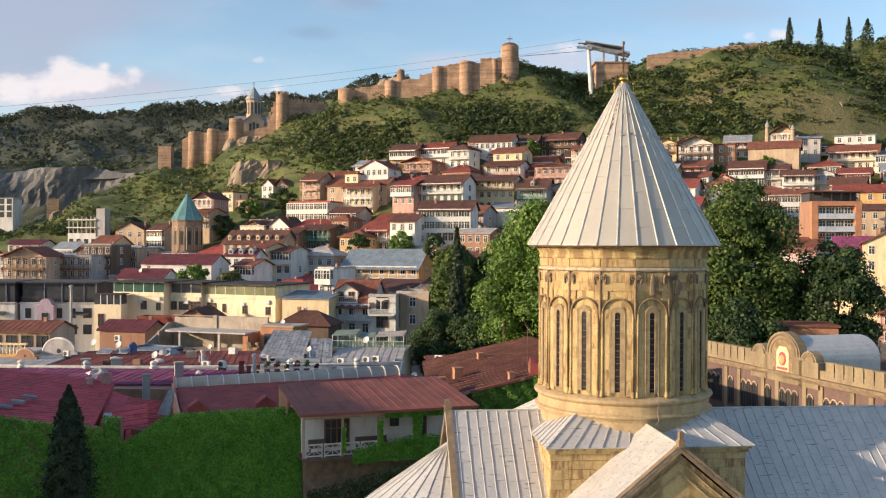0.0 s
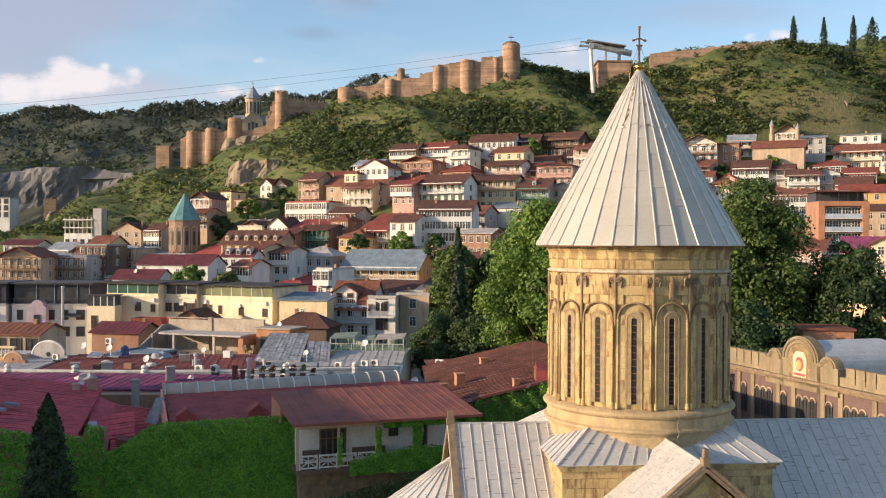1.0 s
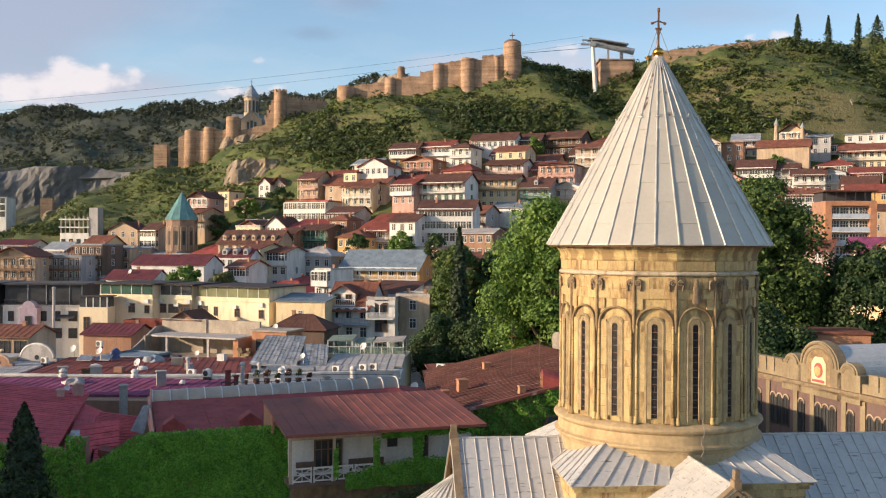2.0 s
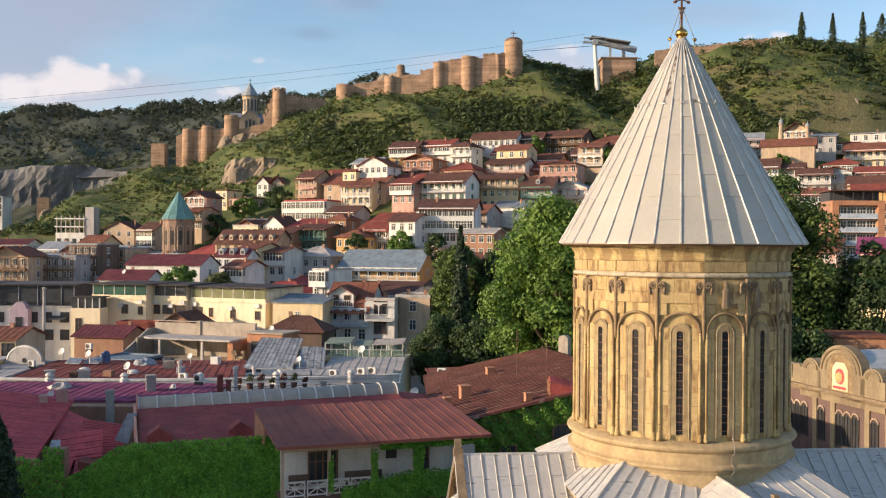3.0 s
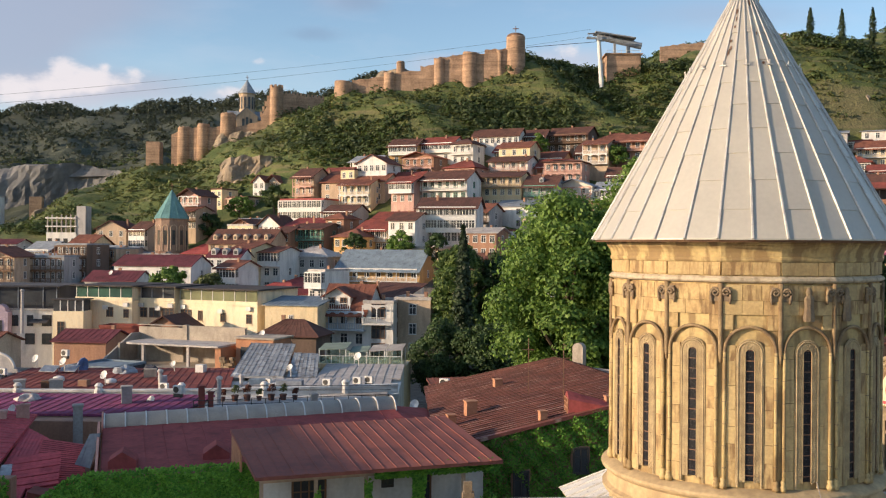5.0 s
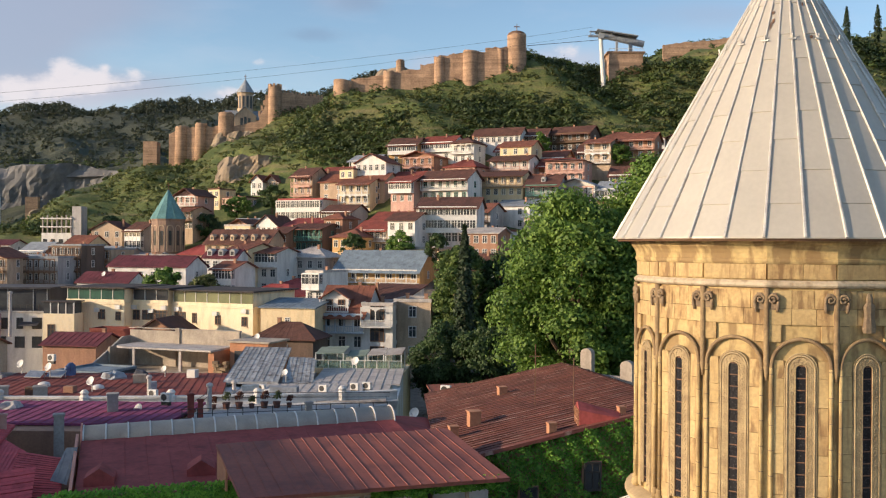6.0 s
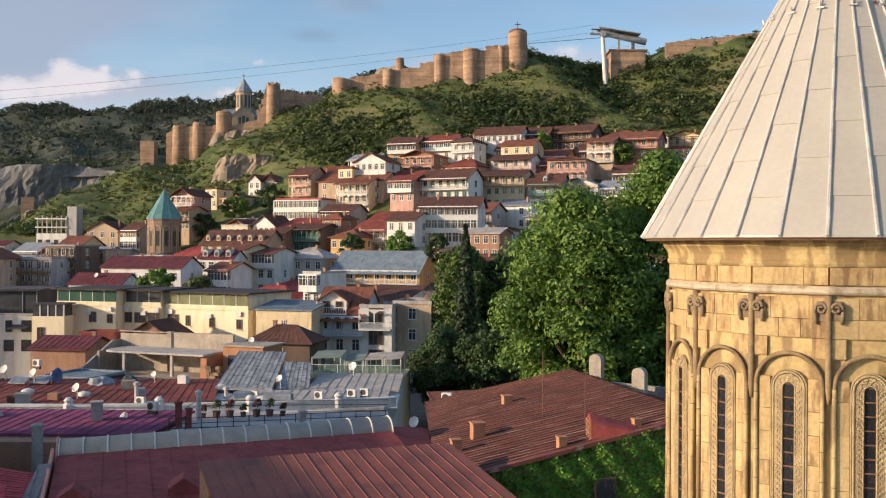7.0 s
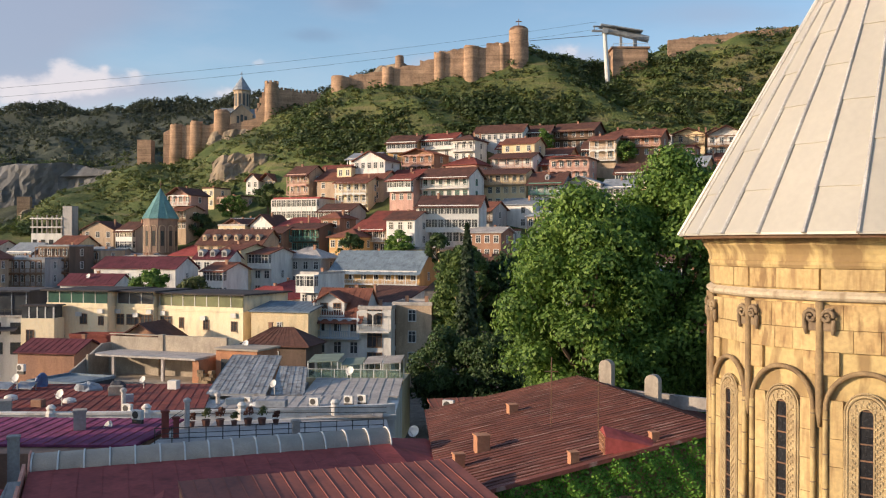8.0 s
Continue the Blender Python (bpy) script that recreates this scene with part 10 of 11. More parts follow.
house(98.3, 249.9, 28.8, 7.6, 8.5, -20, "pink", "r_grey", "gable", 1.9, 2, 2, "pink plaster house with a grey roof packed among others", side=1)
house(-55.8, 283.1, 27.0, 7.9, 7.2, -30, "pink", "r_brown", "front", 1.7, 2, 4, "pink plaster house with a brown roof packed among others", balc="w", posts=4, side=1)
house(-37.2, 188.0, 9.5, 9.8, 8.5, -30, "grey", "r_grey", "front", 2.3, 2, 2, "grey plaster house with a grey roof packed among others", balc="p", posts=4, side=1)
house(50.0, 216.4, 18.2, 10.8, 7.9, -26, "tan", "r_red", "shed", 2.1, 2, 3, "tan stone house with a red roof packed among others", balc="G", side=1)
house(117.6, 293.0, 46.3, 9.7, 7.8, -30, "pink", "r_red", "hip", 2.0, 2, 3, "pink plaster house with a red roof packed among others", balc="G", side=1)
house(4.5, 292.4, 44.0, 9.8, 8.0, -30, "pink", "r_red", "hip", 2.5, 2, 2, "pink plaster house with a red roof packed among others", balc="p", posts=4, side=1)
house(6.2, 259.7, 30.7, 10.9, 7.5, -30, "grey", "r_rust", "gable", 1.8, 2, 2, "grey plaster house with a rust roof packed among others", balc="b", posts=4, side=1)
house(-32.0, 213.1, 12.7, 8.6, 7.8, -30, "pink", "r_maroon", "hip", 2.1, 2, 4, "pink plaster house with a maroon roof packed among others", balc="w", posts=4, side=1)
house(-82.0, 194.8, 9.3, 10.5, 7.4, -11, "white", "r_grey", "flat", 0.4, 2, 3, "white plaster house with a flat grey roof packed among others", balc="b", posts=4, side=1)
house(-113.5, 284.9, 20.0, 8.5, 7.4, -22, "brick", "r_grey", "gable", 2.1, 2, 2, "brown brick house with a grey roof packed among others", balc="G", side=1)
house(-34.7, 241.1, 17.8, 9.3, 8.5, -30, "tan", "r_grey", "gable", 2.1, 2, 2, "tan stone house with a grey roof packed among others", side=1)
house(-45.9, 197.1, 10.3, 9.1, 8.5, -22, "cream", "r_red", "hip", 2.2, 2, 4, "cream plaster house with a red roof packed among others", balc="b", posts=4, side=1)
house(104.8, 270.9, 35.2, 9.6, 7.8, -20, "ochre", "r_red", "gable", 2.5, 2, 4, "ochre plaster house with a red roof packed among others", balc="b", posts=4, side=1)
house(121.8, 249.1, 28.9, 8.8, 8.3, -22, "pink", "r_grey", "flat", 0.5, 2, 4, "pink plaster house with a grey roof packed among others", side=1)
house(71.7, 311.6, 55.1, 9.2, 7.8, -22, "cream", "r_brown", "front", 1.8, 2, 2, "cream plaster house with a brown roof packed among others", balc="b", posts=4, side=1)
house(-73.3, 200.3, 9.4, 9.2, 7.6, -11, "pink", "r_pale", "flat", 0.4, 2, 3, "pink plaster house with a flat pale roof packed among others", balc="w", posts=4, side=1)
house(52.0, 253.0, 29.2, 9.5, 7.7, -26, "brick", "r_rust", "hip", 2.1, 2, 2, "brown brick house with a rust roof packed among others", balc="G", side=1)
house(-63.0, 260.4, 19.1, 8.8, 7.8, -20, "tan", "r_maroon", "hip", 2.5, 2, 4, "tan stone house with a maroon roof packed among others", side=1)
house(30.8, 293.9, 44.9, 9.1, 8.3, -26, "brick", "r_red", "gable", 2.3, 2, 2, "brown brick house with a red roof packed among others", balc="w", posts=4, side=1)
house(33.5, 236.1, 22.3, 10.2, 7.1, -26, "grey", "r_rust", "gable", 2.3, 2, 3, "grey plaster house with a rust roof packed among others", balc="G", side=1)
house(47.5, 261.8, 31.9, 7.7, 7.7, -26, "pink", "r_rust", "gable", 1.6, 2, 4, "pink plaster house with a rust roof packed among others", side=1)
house(67.2, 250.0, 27.7, 9.7, 7.7, -26, "grey", "r_rust", "hip", 2.2, 2, 3, "grey plaster house with a rust roof packed among others", balc="p", posts=4, side=1)
house(-11.4, 289.1, 40.4, 8.8, 8.4, -30, "brick", "r_red", "gable", 2.4, 2, 4, "brown brick house with a red roof packed among others", side=1)
house(127.7, 259.4, 33.1, 7.1, 8.4, -22, "tan", "r_red", "gable", 2.2, 2, 4, "tan stone house with a red roof packed among others", balc="w", posts=4, side=1)
house(-64.9, 221.5, 12.7, 7.9, 7.9, -20, "ochre", "r_rust", "shed", 2.3, 2, 3, "ochre plaster house with a rust roof packed among others", balc="b", posts=4, side=1)
house(31.8, 191.8, 13.0, 10.2, 8.6, -30, "cream", "r_rust", "front", 2.2, 2, 4, "cream plaster house with a rust roof packed among others", balc="b", posts=4, side=1)
house(-12.4, 203.4, 11.6, 9.9, 7.6, -30, "white", "r_brown", "shed", 2.3, 2, 3, "white plaster house with a brown roof packed among others", balc="G", side=1)
house(16.8, 213.0, 17.6, 7.7, 8.0, -30, "brick", "r_red", "gable", 2.0, 2, 2, "brown brick house with a red roof packed among others", balc="p", posts=4, side=1)
house(40.4, 249.4, 26.1, 8.1, 8.6, -26, "brick", "r_grey", "hip", 2.2, 2, 3, "brown brick house with a grey roof packed among others", side=1)
house(-33.9, 309.3, 43.2, 8.9, 8.4, -26, "pink", "r_red", "gable", 2.4, 2, 3, "pink plaster house with a red roof packed among others", balc="p", posts=4, side=1)
house(89.5, 306.1, 54.1, 8.5, 8.6, -22, "brick", "r_brown", "flat", 0.5, 2, 3, "brown brick house with a brown roof packed among others", side=1)
house(29.8, 180.0, 10.6, 8.2, 8.8, -30, "tan", "r_red", "front", 2.3, 2, 3, "tan stone house with a red roof packed among others", balc="b", posts=4, side=1)
house(-96.3, 224.9, 10.3, 8.5, 8.6, -11, "grey", "r_rust", "flat", 0.4, 2, 3, "grey plaster house with a flat rust roof packed among others", balc="p", posts=4, side=1)
house(132.2, 270.5, 37.8, 8.7, 8.3, -20, "white", "r_red", "hip", 2.1, 2, 3, "white plaster house with a red roof packed among others", side=1)
house(93.1, 273.4, 37.1, 10.3, 8.3, -20, "tan", "r_rust", "hip", 2.1, 2, 3, "tan stone house with a rust roof packed among others", side=1)
house(66.4, 298.6, 50.0, 7.2, 8.1, -26, "brick", "r_red", "flat", 0.5, 2, 4, "brown brick house with a red roof packed among others", balc="p", posts=4, side=1)
house(85.3, 176.2, 9.4, 7.4, 8.2, -22, "pink", "r_rust", "front", 2.4, 2, 3, "pink plaster house with a rust roof packed among others", balc="b", posts=4, side=1)
house(40.3, 220.2, 18.9, 10.9, 7.2, -22, "ochre", "r_brown", "shed", 2.1, 2, 3, "ochre plaster house with a brown roof packed among others", balc="G", side=1)
house(-28.2, 271.3, 30.7, 8.6, 8.7, -22, "grey", "r_brown", "gable", 1.8, 2, 2, "grey plaster house with a brown roof packed among others", balc="G", side=1)
house(-77.6, 177.5, 7.1, 8.0, 7.8, -11, "tan", "r_grey", "flat", 0.4, 2, 3, "tan stone house with a flat grey roof packed among others", balc="b", posts=4, side=1)
house(47.4, 207.2, 15.4, 8.8, 7.7, -30, "ochre", "r_rust", "hip", 2.0, 2, 4, "ochre plaster house with a rust roof packed among others", balc="b", posts=4, side=1)
house(116.0, 272.9, 39.5, 9.3, 7.8, -30, "tan", "r_brown", "gable", 2.4, 2, 3, "tan stone house with a brown roof packed among others", balc="w", posts=4, side=1)
house(62.4, 233.6, 22.7, 9.1, 8.6, -30, "white", "r_rust", "shed", 1.9, 2, 4, "white plaster house with a rust roof packed among others", side=1)
house(-53.6, 231.2, 14.0, 8.6, 8.3, -26, "brick", "r_maroon", "front", 1.8, 2, 2, "brown brick house with a maroon roof packed among others", balc="G", side=1)
house(84.0, 284.9, 40.9, 7.2, 8.5, -30, "pink", "r_maroon", "front", 2.2, 2, 2, "pink plaster house with a maroon roof packed among others", side=1)
house(97.7, 315.7, 56.6, 8.0, 7.2, -20, "white", "r_grey", "gable", 2.1, 2, 3, "white plaster house with a grey roof packed among others", balc="p", posts=4, side=1)
house(78.4, 262.9, 34.4, 7.8, 8.7, -30, "brick", "r_grey", "gable", 1.7, 2, 4, "brown brick house with a grey roof packed among others", side=1)
house(29.1, 213.9, 16.6, 10.2, 8.8, -30, "white", "r_grey", "gable", 1.7, 2, 2, "white plaster house with a grey roof packed among others", balc="w", posts=4, side=1)
house(5.2, 281.4, 39.4, 9.6, 8.6, -22, "tan", "r_red", "hip", 2.4, 2, 2, "tan stone house with a red roof packed among others", balc="w", posts=4, side=1)
house(64.4, 284.9, 43.8, 10.1, 8.5, -30, "ochre", "r_grey", "gable", 2.5, 2, 4, "ochre plaster house with a grey roof packed among others", balc="w", posts=4, side=1)
house(-2.3, 313.6, 53.6, 10.7, 7.6, -26, "white", "r_red", "gable", 2.1, 2, 2, "white plaster house with a red roof packed among others", balc="G", side=1)
house(-24.8, 312.2, 47.8, 9.4, 7.9, -26, "white", "r_grey", "gable", 1.8, 2, 2, "white plaster house with a grey roof packed among others", balc="w", posts=4, side=1)
house(-92.0, 285.6, 19.1, 9.3, 7.4, -22, "grey", "r_grey", "gable", 1.6, 2, 2, "grey plaster house with a grey roof packed among others", balc="w", posts=4, side=1)
house(125.4, 308.8, 54.3, 8.8, 8.2, -30, "tan", "r_red", "flat", 0.5, 2, 3, "tan stone house with a red roof packed among others", balc="G", side=1)
house(-105.1, 264.5, 17.0, 9.4, 8.9, -20, "ochre", "r_grey", "gable", 1.9, 2, 3, "ochre plaster house with a grey roof packed among others", balc="b", posts=4, side=1)
house(18.8, 308.5, 50.7, 7.7, 8.5, -20, "pink", "r_red", "gable", 2.2, 2, 2, "pink plaster house with a red roof packed among others", balc="G", side=1)
house(34.5, 274.7, 37.9, 10.4, 8.1, -26, "white", "r_grey", "front", 1.9, 2, 2, "white plaster house with a grey roof packed among others", balc="p", posts=4, side=1)
house(-87.1, 221.5, 10.4, 9.3, 8.6, -11, "white", "r_pale", "flat", 0.4, 2, 3, "white plaster house with a flat pale roof packed among others", balc="w", posts=4, side=1)
house(112.5, 315.1, 59.1, 7.4, 8.4, -30, "tan", "r_brown", "front", 2.5, 2, 3, "tan stone house with a brown roof packed among others", balc="w", posts=4, side=1)
house(-20.9, 233.7, 16.5, 10.3, 8.8, -20, "grey", "r_brown", "hip", 2.3, 2, 3, "grey plaster house with a brown roof packed among others", side=1)
house(-4.1, 258.7, 30.9, 7.1, 7.4, -20, "grey", "r_rust", "hip", 1.9, 2, 4, "grey plaster house with a rust roof packed among others", side=1)
house(21.3, 192.4, 13.5, 10.9, 7.7, -22, "cream", "r_grey", "flat", 0.5, 2, 4, "cream plaster house with a grey roof packed among others", balc="G", side=1)
house(38.4, 178.0, 9.0, 9.5, 7.4, -30, "pink", "r_maroon", "gable", 2.1, 2, 3, "pink plaster house with a maroon roof packed among others", side=1)
house(38.8, 201.0, 15.2, 10.3, 8.8, -26, "grey", "r_rust", "flat", 0.5, 2, 4, "grey plaster house with a rust roof packed among others", balc="p", posts=4, side=1)
house(-132.5, 289.9, 16.4, 9.0, 8.1, -20, "white", "r_maroon", "shed", 2.0, 2, 2, "white plaster house with a maroon roof packed among others", side=1)
house(38.4, 260.5, 32.8, 7.8, 8.2, -22, "brick", "r_brown", "flat", 0.5, 2, 3, "brown brick house with a brown roof packed among others", balc="b", posts=4, side=1)
house(57.8, 271.8, 37.8, 9.8, 7.8, -20, "tan", "r_grey", "gable", 2.0, 2, 4, "tan stone house with a grey roof packed among others", balc="w", posts=4, side=1)
house(-50.6, 260.5, 21.9, 10.7, 8.2, -30, "grey", "r_rust", "gable", 2.2, 2, 4, "grey plaster house with a rust roof packed among others", side=1)
house(-103.4, 288.5, 21.6, 7.9, 8.4, -22, "cream", "r_rust", "gable", 2.5, 2, 4, "cream plaster house with a rust roof packed among others", balc="w", posts=4, side=1)
house(-47.2, 186.7, 8.0, 10.6, 8.6, -30, "white", "r_brown", "gable", 2.3, 2, 3, "white plaster house with a brown roof packed among others", side=1)
house(-123.5, 285.5, 16.1, 7.2, 7.1, -26, "tan", "r_brown", "shed", 2.5, 2, 3, "tan stone house with a brown roof packed among others", balc="b", posts=4, side=1)
house(66.2, 261.5, 33.2, 8.7, 8.9, -26, "brick", "r_maroon", "gable", 2.1, 2, 4, "brown brick house with a maroon roof packed among others", side=1)
house(-106.4, 213.9, 9.4, 8.4, 7.5, -13, "pink", "r_rust", "flat", 0.4, 2, 3, "pink plaster house with a flat rust roof packed among others", balc="p", posts=4, side=1)
house(138.3, 293.2, 49.9, 9.3, 7.7, -26, "white", "r_grey", "shed", 2.0, 2, 3, "white plaster house with a grey roof packed among others", balc="G", side=1)
house(-143.6, 289.0, 17.9, 8.5, 8.6, -22, "brick", "r_brown", "gable", 2.5, 2, 4, "brown brick house with a brown roof packed among others", balc="b", posts=4, side=1)
house(6.9, 315.3, 52.7, 7.2, 7.1, -22, "grey", "r_rust", "hip", 2.4, 2, 3, "grey plaster house with a rust roof packed among others", balc="G", side=1)
house(23.7, 283.9, 39.7, 8.5, 8.6, -20, "cream", "r_rust", "gable", 2.1, 2, 4, "cream plaster house with a rust roof packed among others", side=1)
house(31.1, 223.9, 20.5, 10.8, 8.2, -30, "cream", "r_maroon", "shed", 2.3, 2, 2, "cream plaster house with a maroon roof packed among others", balc="b", posts=4, side=1)
house(-96.1, 236.9, 11.3, 10.1, 8.6, -10, "grey", "r_grey", "flat", 0.4, 2, 3, "grey plaster house with a flat grey roof packed among others", balc="b", posts=4, side=1)
# ---- rooftop clutter ----
def lathe_mesh(name, rings, n, mat):
    bm = bmesh.new()
    add_lathe(bm, rings, n)
    for f in bm.faces:
        f.smooth = len(f.verts) == 4
    me = bpy.data.meshes.new(name)
    bm.to_mesh(me)
    bm.free()
    me.materials.append(M[mat])
    return me


BOWL = lathe_mesh("bowl", [(0.02, 0.0), (0.25, 0.03), (0.45, 0.11), (0.60, 0.22), (0.62, 0.22), (0.46, 0.08), (0.05, -0.03)], 16, "frame_white")


def dish(x, y, z, s=1.0, yaw=-30.0):
    th = tagged(empty("satellite_dish", x, y, z, yaw), "white satellite dish on a short mast on a roof", "dish", group="rooftop dishes")
    bm = bmesh.new()
    add_tube(bm, (0, 0, -0.9), (0, 0, 0.05), 0.05, 6)
    part("mast", bm, M["seam"], th)
    part("bowl", BOWL, None, th, m=Matrix.Translation((0, -0.1, 0.1)) @ Matrix.Rotation(radians(62), 4, "X") @ Matrix.Scale(s, 4))
    bm = bmesh.new()
    add_tube(bm, (0, -0.1, -0.35), (0, -0.75, 0.25), 0.03, 5)
    part("feed_arm", bm, M["seam"], th)


def ac_unit(x, y, z, yaw=-15.0):
    th = tagged(empty("air_conditioner", x, y, z, yaw), "white outdoor air conditioner on a rooftop", "air conditioner", group="rooftop air conditioners")
    bm = box_bm(-0.45, 0.45, -0.18, 0.18, 0, 0.7)
    bmesh.ops.bevel(bm, geom=list(bm.edges), offset=0.03, segments=1, affect="EDGES")
    part("body", bm, M["frame_white"], th)
    bm = bmesh.new()
    add_lathe(bm, [(0.27, 0), (0.27, 0.02)], 14)
    part("fan_grille", bm, M["frame_dark"], th, m=Matrix.Translation((-0.1, -0.18, 0.35)) @ Matrix.Rotation(math.pi / 2, 4, "X"))
    part("stand", box_bm(-0.4, 0.4, -0.14, 0.14, -0.3, 0.0), M["frame_dark"], th)


def flue(x, y, z, h, w=0.45, mat="concrete", label="tall concrete flue on a roof"):
    bm = bmesh.new()
    vs = add_box(bm, -w / 2, w / 2, -w / 2, w / 2, -h - 1.0, 0)
    add_box(bm, -w / 2 - 0.07, w / 2 + 0.07, -w / 2 - 0.07, w / 2 + 0.07, -0.16, -0.03)
    ob = part("flue", bm, M[mat])
    ob.matrix_world = pose(x, y, z, 0, 0, 20)
    tagged(ob, label, "chimney")


def round_flue(x, y, z, h, r=0.2, mat="r_pale"):
    bm = bmesh.new()
    add_lathe(bm, [(r, -h - 1.0), (r, -0.25), (r * 1.5, -0.2), (r * 1.5, 0.0), (r * 0.6, 0.12)], 12)
    ob = part("flue", bm, M[mat])
    ob.matrix_world = pose(x, y, z)
    tagged(ob, "round stove flue with a cap on a roof", "chimney")


def water_tank(x, y, z, mat="frame_white"):
    bm = bmesh.new()
    add_lathe(bm, [(0.55, 0), (0.6, 0.15), (0.6, 1.0), (0.5, 1.15), (0.15, 1.25)], 14)
    ob = part("water_tank", bm, M[mat])
    ob.matrix_world = pose(x, y, z)
    tagged(ob, "round plastic water tank on a roof", "tank")


dish(-44.7, 122.0, 9.0, 0.72)
dish(-34.4, 114.0, 8.4, 0.72)
dish(-26.6, 104.0, 7.5, 0.72)
dish(-33.2, 91.0, 8.9, 0.65)
dish(-40.1, 118.0, 9.2, 0.72)
dish(-9.7, 122.0, 9.5, 0.72)
dish(-30.3, 124.0, 8.3, 0.58)
dish(-16.9, 121.0, 8.4, 0.58)
dish(-25.4, 121.0, 6.9, 0.58)
dish(-60.3, 190.0, 16.3, 0.72)
dish(-23.5, 140.0, 10.2, 0.72)
dish(-2.9, 101.0, 7.8, 0.72)
ac_unit(-47.9, 121.0, 7.5, -20)
ac_unit(-42.4, 124.0, 9.2, -20)
ac_unit(-27.6, 111.0, 7.5, -20)
ac_unit(-30.5, 128.0, 6.5, -20)
ac_unit(-29.8, 128.0, 6.5, -20)
ac_unit(-29.0, 128.0, 6.5, -20)
ac_unit(-28.1, 128.0, 6.5, -20)
ac_unit(-27.2, 128.0, 6.5, -20)
ac_unit(-26.2, 128.0, 6.6, -20)
ac_unit(-23.2, 100.0, 8.9, -20)
ac_unit(-9.3, 116.0, 7.5, -20)
ac_unit(-8.1, 116.0, 7.6, -20)
ac_unit(-12.4, 116.0, 7.3, -20)
ac_unit(-0.4, 103.2, 9.2, -20)
ac_unit(-18.9, 118.0, 7.0, -20)
flue(-28.6, 103.0, 9.1, 2.2, 0.90)
flue(-28.7, 92.0, 9.3, 2.6, 0.70)
flue(-42.1, 112.0, 8.3, 1.6, 1.00)
flue(-38.1, 111.0, 8.5, 1.7, 1.20)
flue(-11.3, 98.0, 9.3, 1.8, 0.50)
flue(-32.7, 88.0, 9.5, 1.4, 0.60, "pink", "painted flue on a red roof")
flue(-31.7, 88.5, 9.8, 2.0, 0.32, "pink", "painted flue on a red roof")
flue(-31.4, 88.5, 9.9, 2.0, 0.30, "pink", "painted flue on a red roof")
flue(-31.1, 88.5, 9.9, 2.0, 0.32, "pink", "painted flue on a red roof")
flue(-21.2, 100.0, 9.6, 1.2, 0.50, "r_red", "painted flue on a red roof")
flue(-20.4, 100.0, 9.1, 1.0, 0.40, "r_red", "painted flue on a red roof")
round_flue(-20.4, 103.0, 9.9, 2.6)
round_flue(-58.7, 150.0, 15.2, 5.0)
round_flue(-28.3, 112.0, 9.3, 1.6)
round_flue(-21.6, 118.0, 8.0, 1.2)
round_flue(-56.3, 140.0, 7.8, 3.0)
water_tank(-34.9, 117.0, 6.5)
water_tank(-23.0, 122.0, 6.5)
water_tank(-40.7, 118.0, 6.6)
water_tank(-17.7, 116.0, 6.3)


def solar_panel(x, y, z, yaw=-12.0):
    th = tagged(empty("solar_panel", x, y, z, yaw), "grey glazed solar panel tilted on a flat roof", "solar panel", group="roof panels")
    tilt = Matrix.Rotation(radians(28), 4, "X")
    part("frame", box_bm(-0.95, 0.95, -0.6, 0.6, -0.06, 0.0), M["seam"], th, m=tilt)
    part("glass", box_bm(-0.9, 0.9, -0.55, 0.55, 0.0, 0.01), M["panel"], th, m=tilt)
    for s in (-0.8, 0.8):
        part("leg", box_bm(s - 0.04, s + 0.04, 0.42, 0.5, -0.6, 0.24), M["seam"], th)


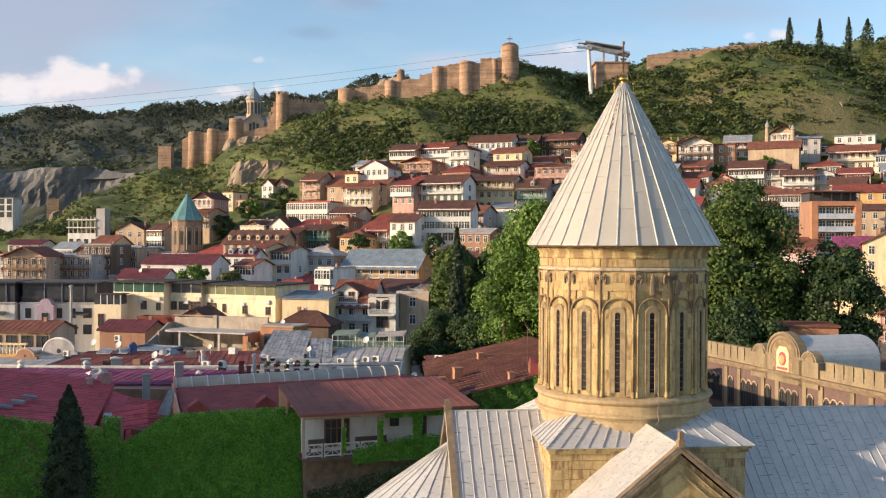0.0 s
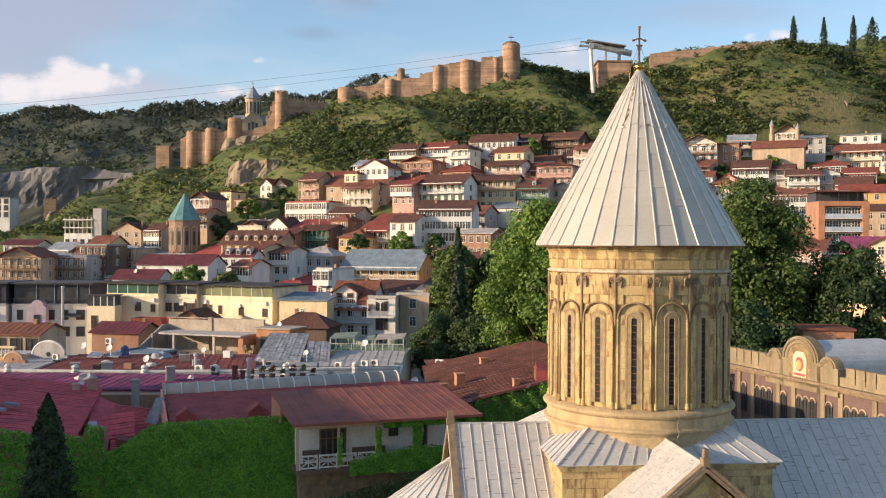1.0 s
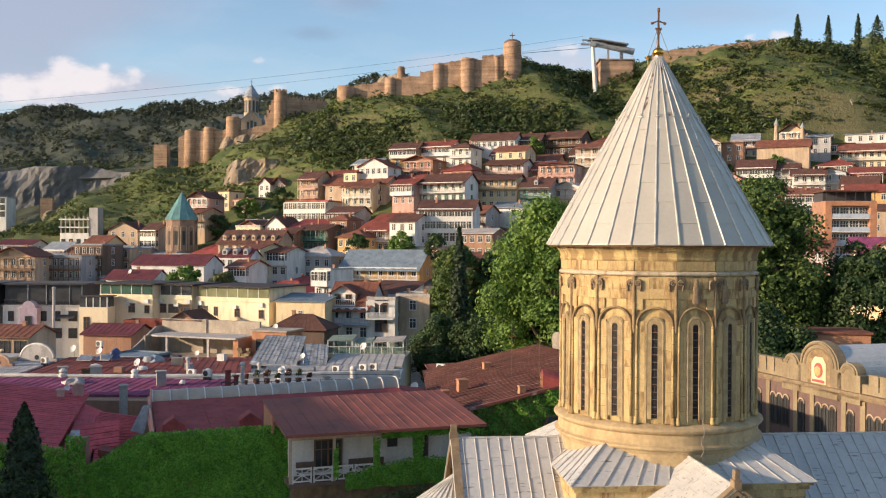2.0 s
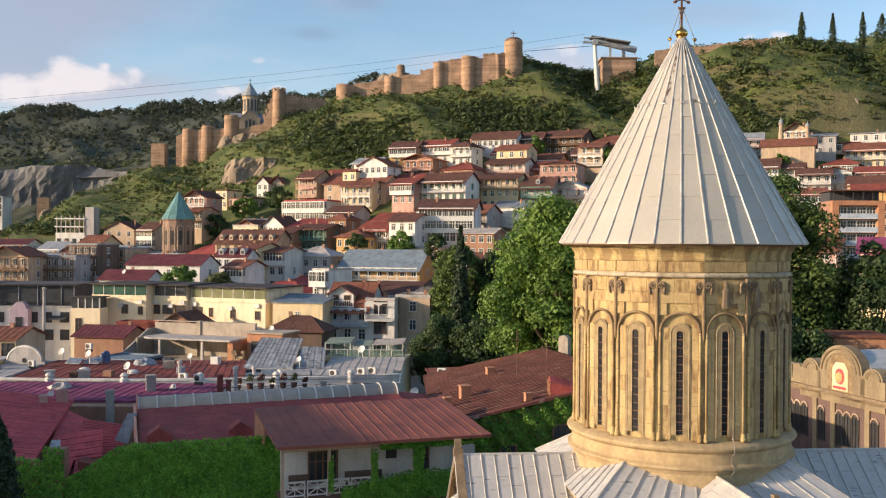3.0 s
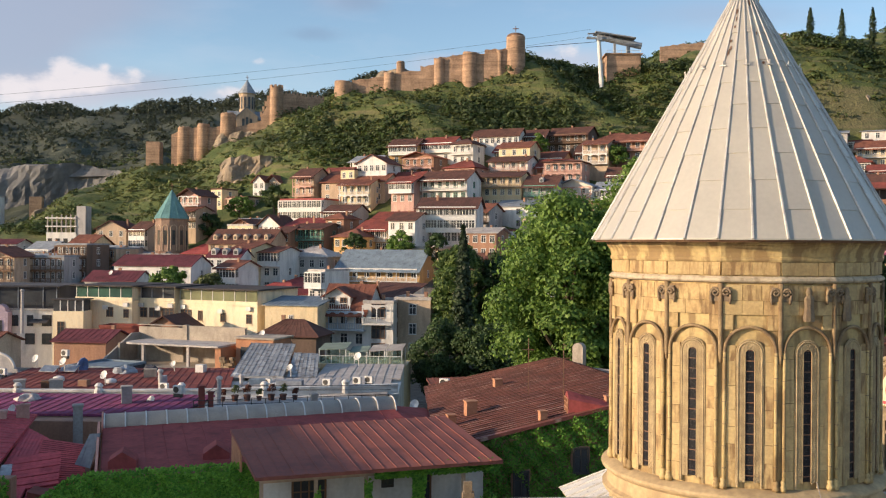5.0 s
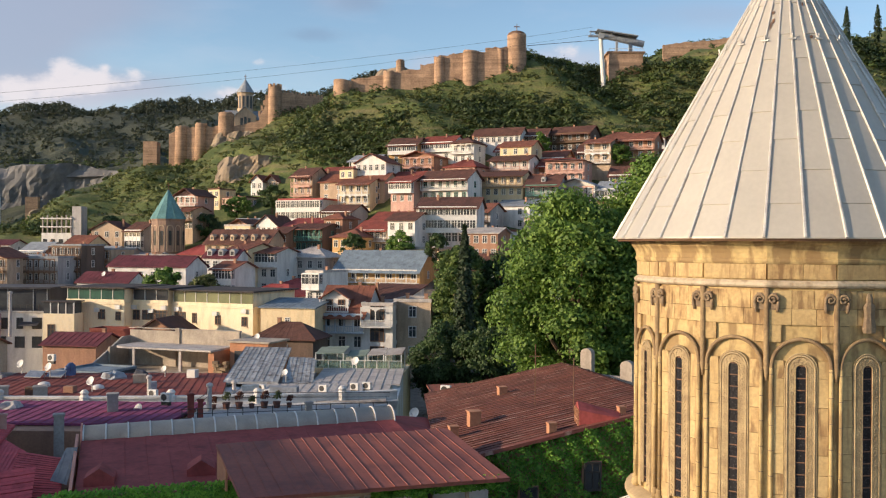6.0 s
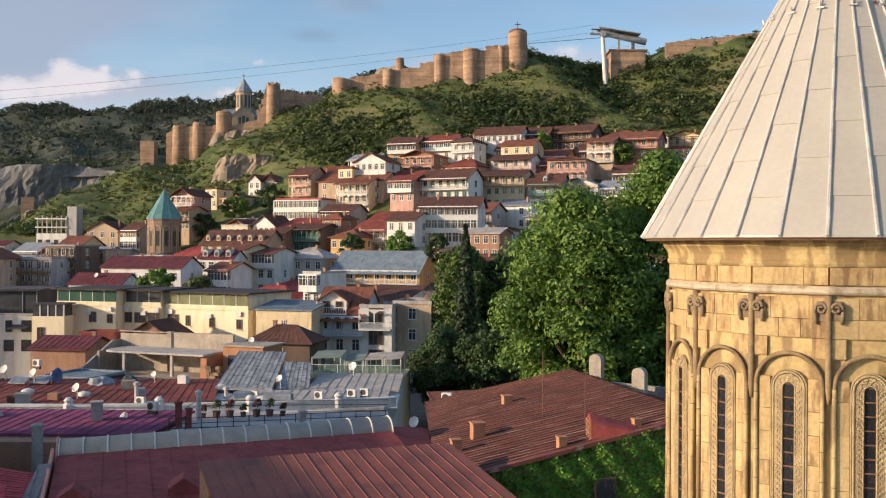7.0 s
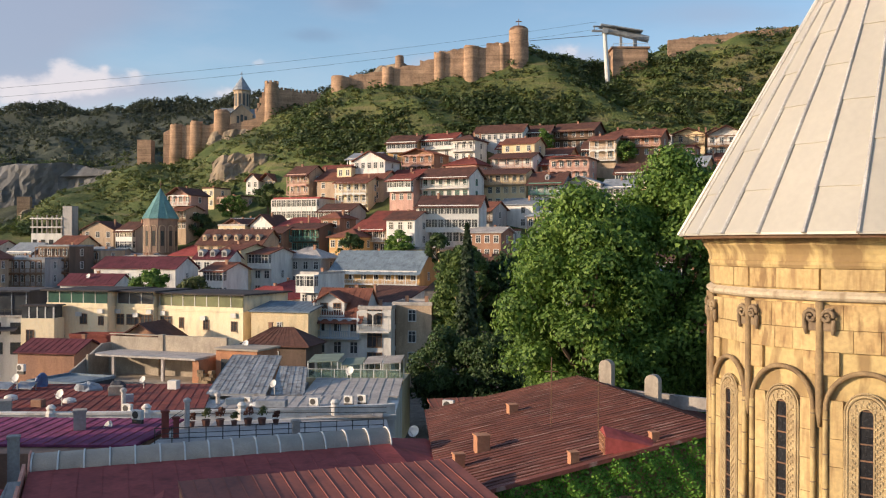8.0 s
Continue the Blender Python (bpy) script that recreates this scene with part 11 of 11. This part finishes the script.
def tarp_heap(x, y, z, r, h, seed, mat, label):
    """A crumpled cover thrown over stored things."""
    bm = bmesh.new()
    rows = add_lathe(bm, [(r, 0), (r * 0.95, h * 0.35), (r * 0.7, h * 0.8), (r * 0.35, h), (0.02, h * 1.03)], 14)
    for v in bm.verts:
        n = noise.noise(v.co * 1.7 + Vector((seed, 0, 0)))
        v.co.x, v.co.y, v.co.z = v.co.x * (1 + 0.45 * n), v.co.y * (1 + 0.45 * n), max(0, v.co.z * (1 + 0.4 * n))
    ob = part("tarpaulin", bm, M[mat])
    ob.matrix_world = pose(x, y, z)
    return tagged(ob, label, "tarpaulin")


def crate(x, y, z, w, d, h, yaw, mat, label):
    bm = box_bm(-w / 2, w / 2, -d / 2, d / 2, 0, h)
    bmesh.ops.bevel(bm, geom=list(bm.edges), offset=0.03, segments=1, affect="EDGES")
    ob = part("crate", bm, M[mat])
    ob.matrix_world = pose(x, y, z, 0, 0, yaw)
    return tagged(ob, label, "box")


solar_panel(-43.6, 122.6, 8.0)
solar_panel(-41.5, 122.9, 8.0)
tarp_heap(-41.0, 125.2, 7.4, 0.75, 1.3, 3.0, "tarp", "crumpled blue tarpaulin lying on a roof")
tarp_heap(-37.8, 104.0, 7.55, 1.1, 0.6, 5.0, "r_pale", "crumpled pale canvas sheet on a roof")
tarp_heap(-35.6, 123.4, 7.35, 1.3, 0.8, 7.0, "r_grey", "crumpled grey plastic sheet on a roof")
tarp_heap(-33.2, 124.6, 7.4, 0.9, 0.7, 8.0, "charcoal", "crumpled dark cover on a roof")
crate(-31.9, 120.6, 7.3, 1.3, 0.9, 1.0, 12, "concrete_warm", "pale box standing on a red tin roof")
crate(-36.9, 115.0, 7.2, 1.0, 0.8, 0.7, -8, "brick", "brown box standing on a red tin roof")
crate(-29.6, 117.2, 7.25, 0.9, 0.7, 0.8, 20, "r_grey", "grey metal box on a red tin roof")
crate(-27.3, 123.8, 7.5, 1.0, 0.8, 0.9, -15, "frame_white", "white metal box on a red tin roof")
crate(-40.0, 113.2, 7.15, 0.8, 0.8, 0.9, 5, "rust", "rusty vent box on a red tin roof")
crate(-19.2, 114.2, 7.7, 1.6, 0.8, 0.5, 8, "r_blue", "low blue-grey box on a pale roof")
crate(-15.8, 113.4, 7.6, 2.6, 1.2, 0.6, -3, "r_grey", "low glazed rooflight box on a pale roof")
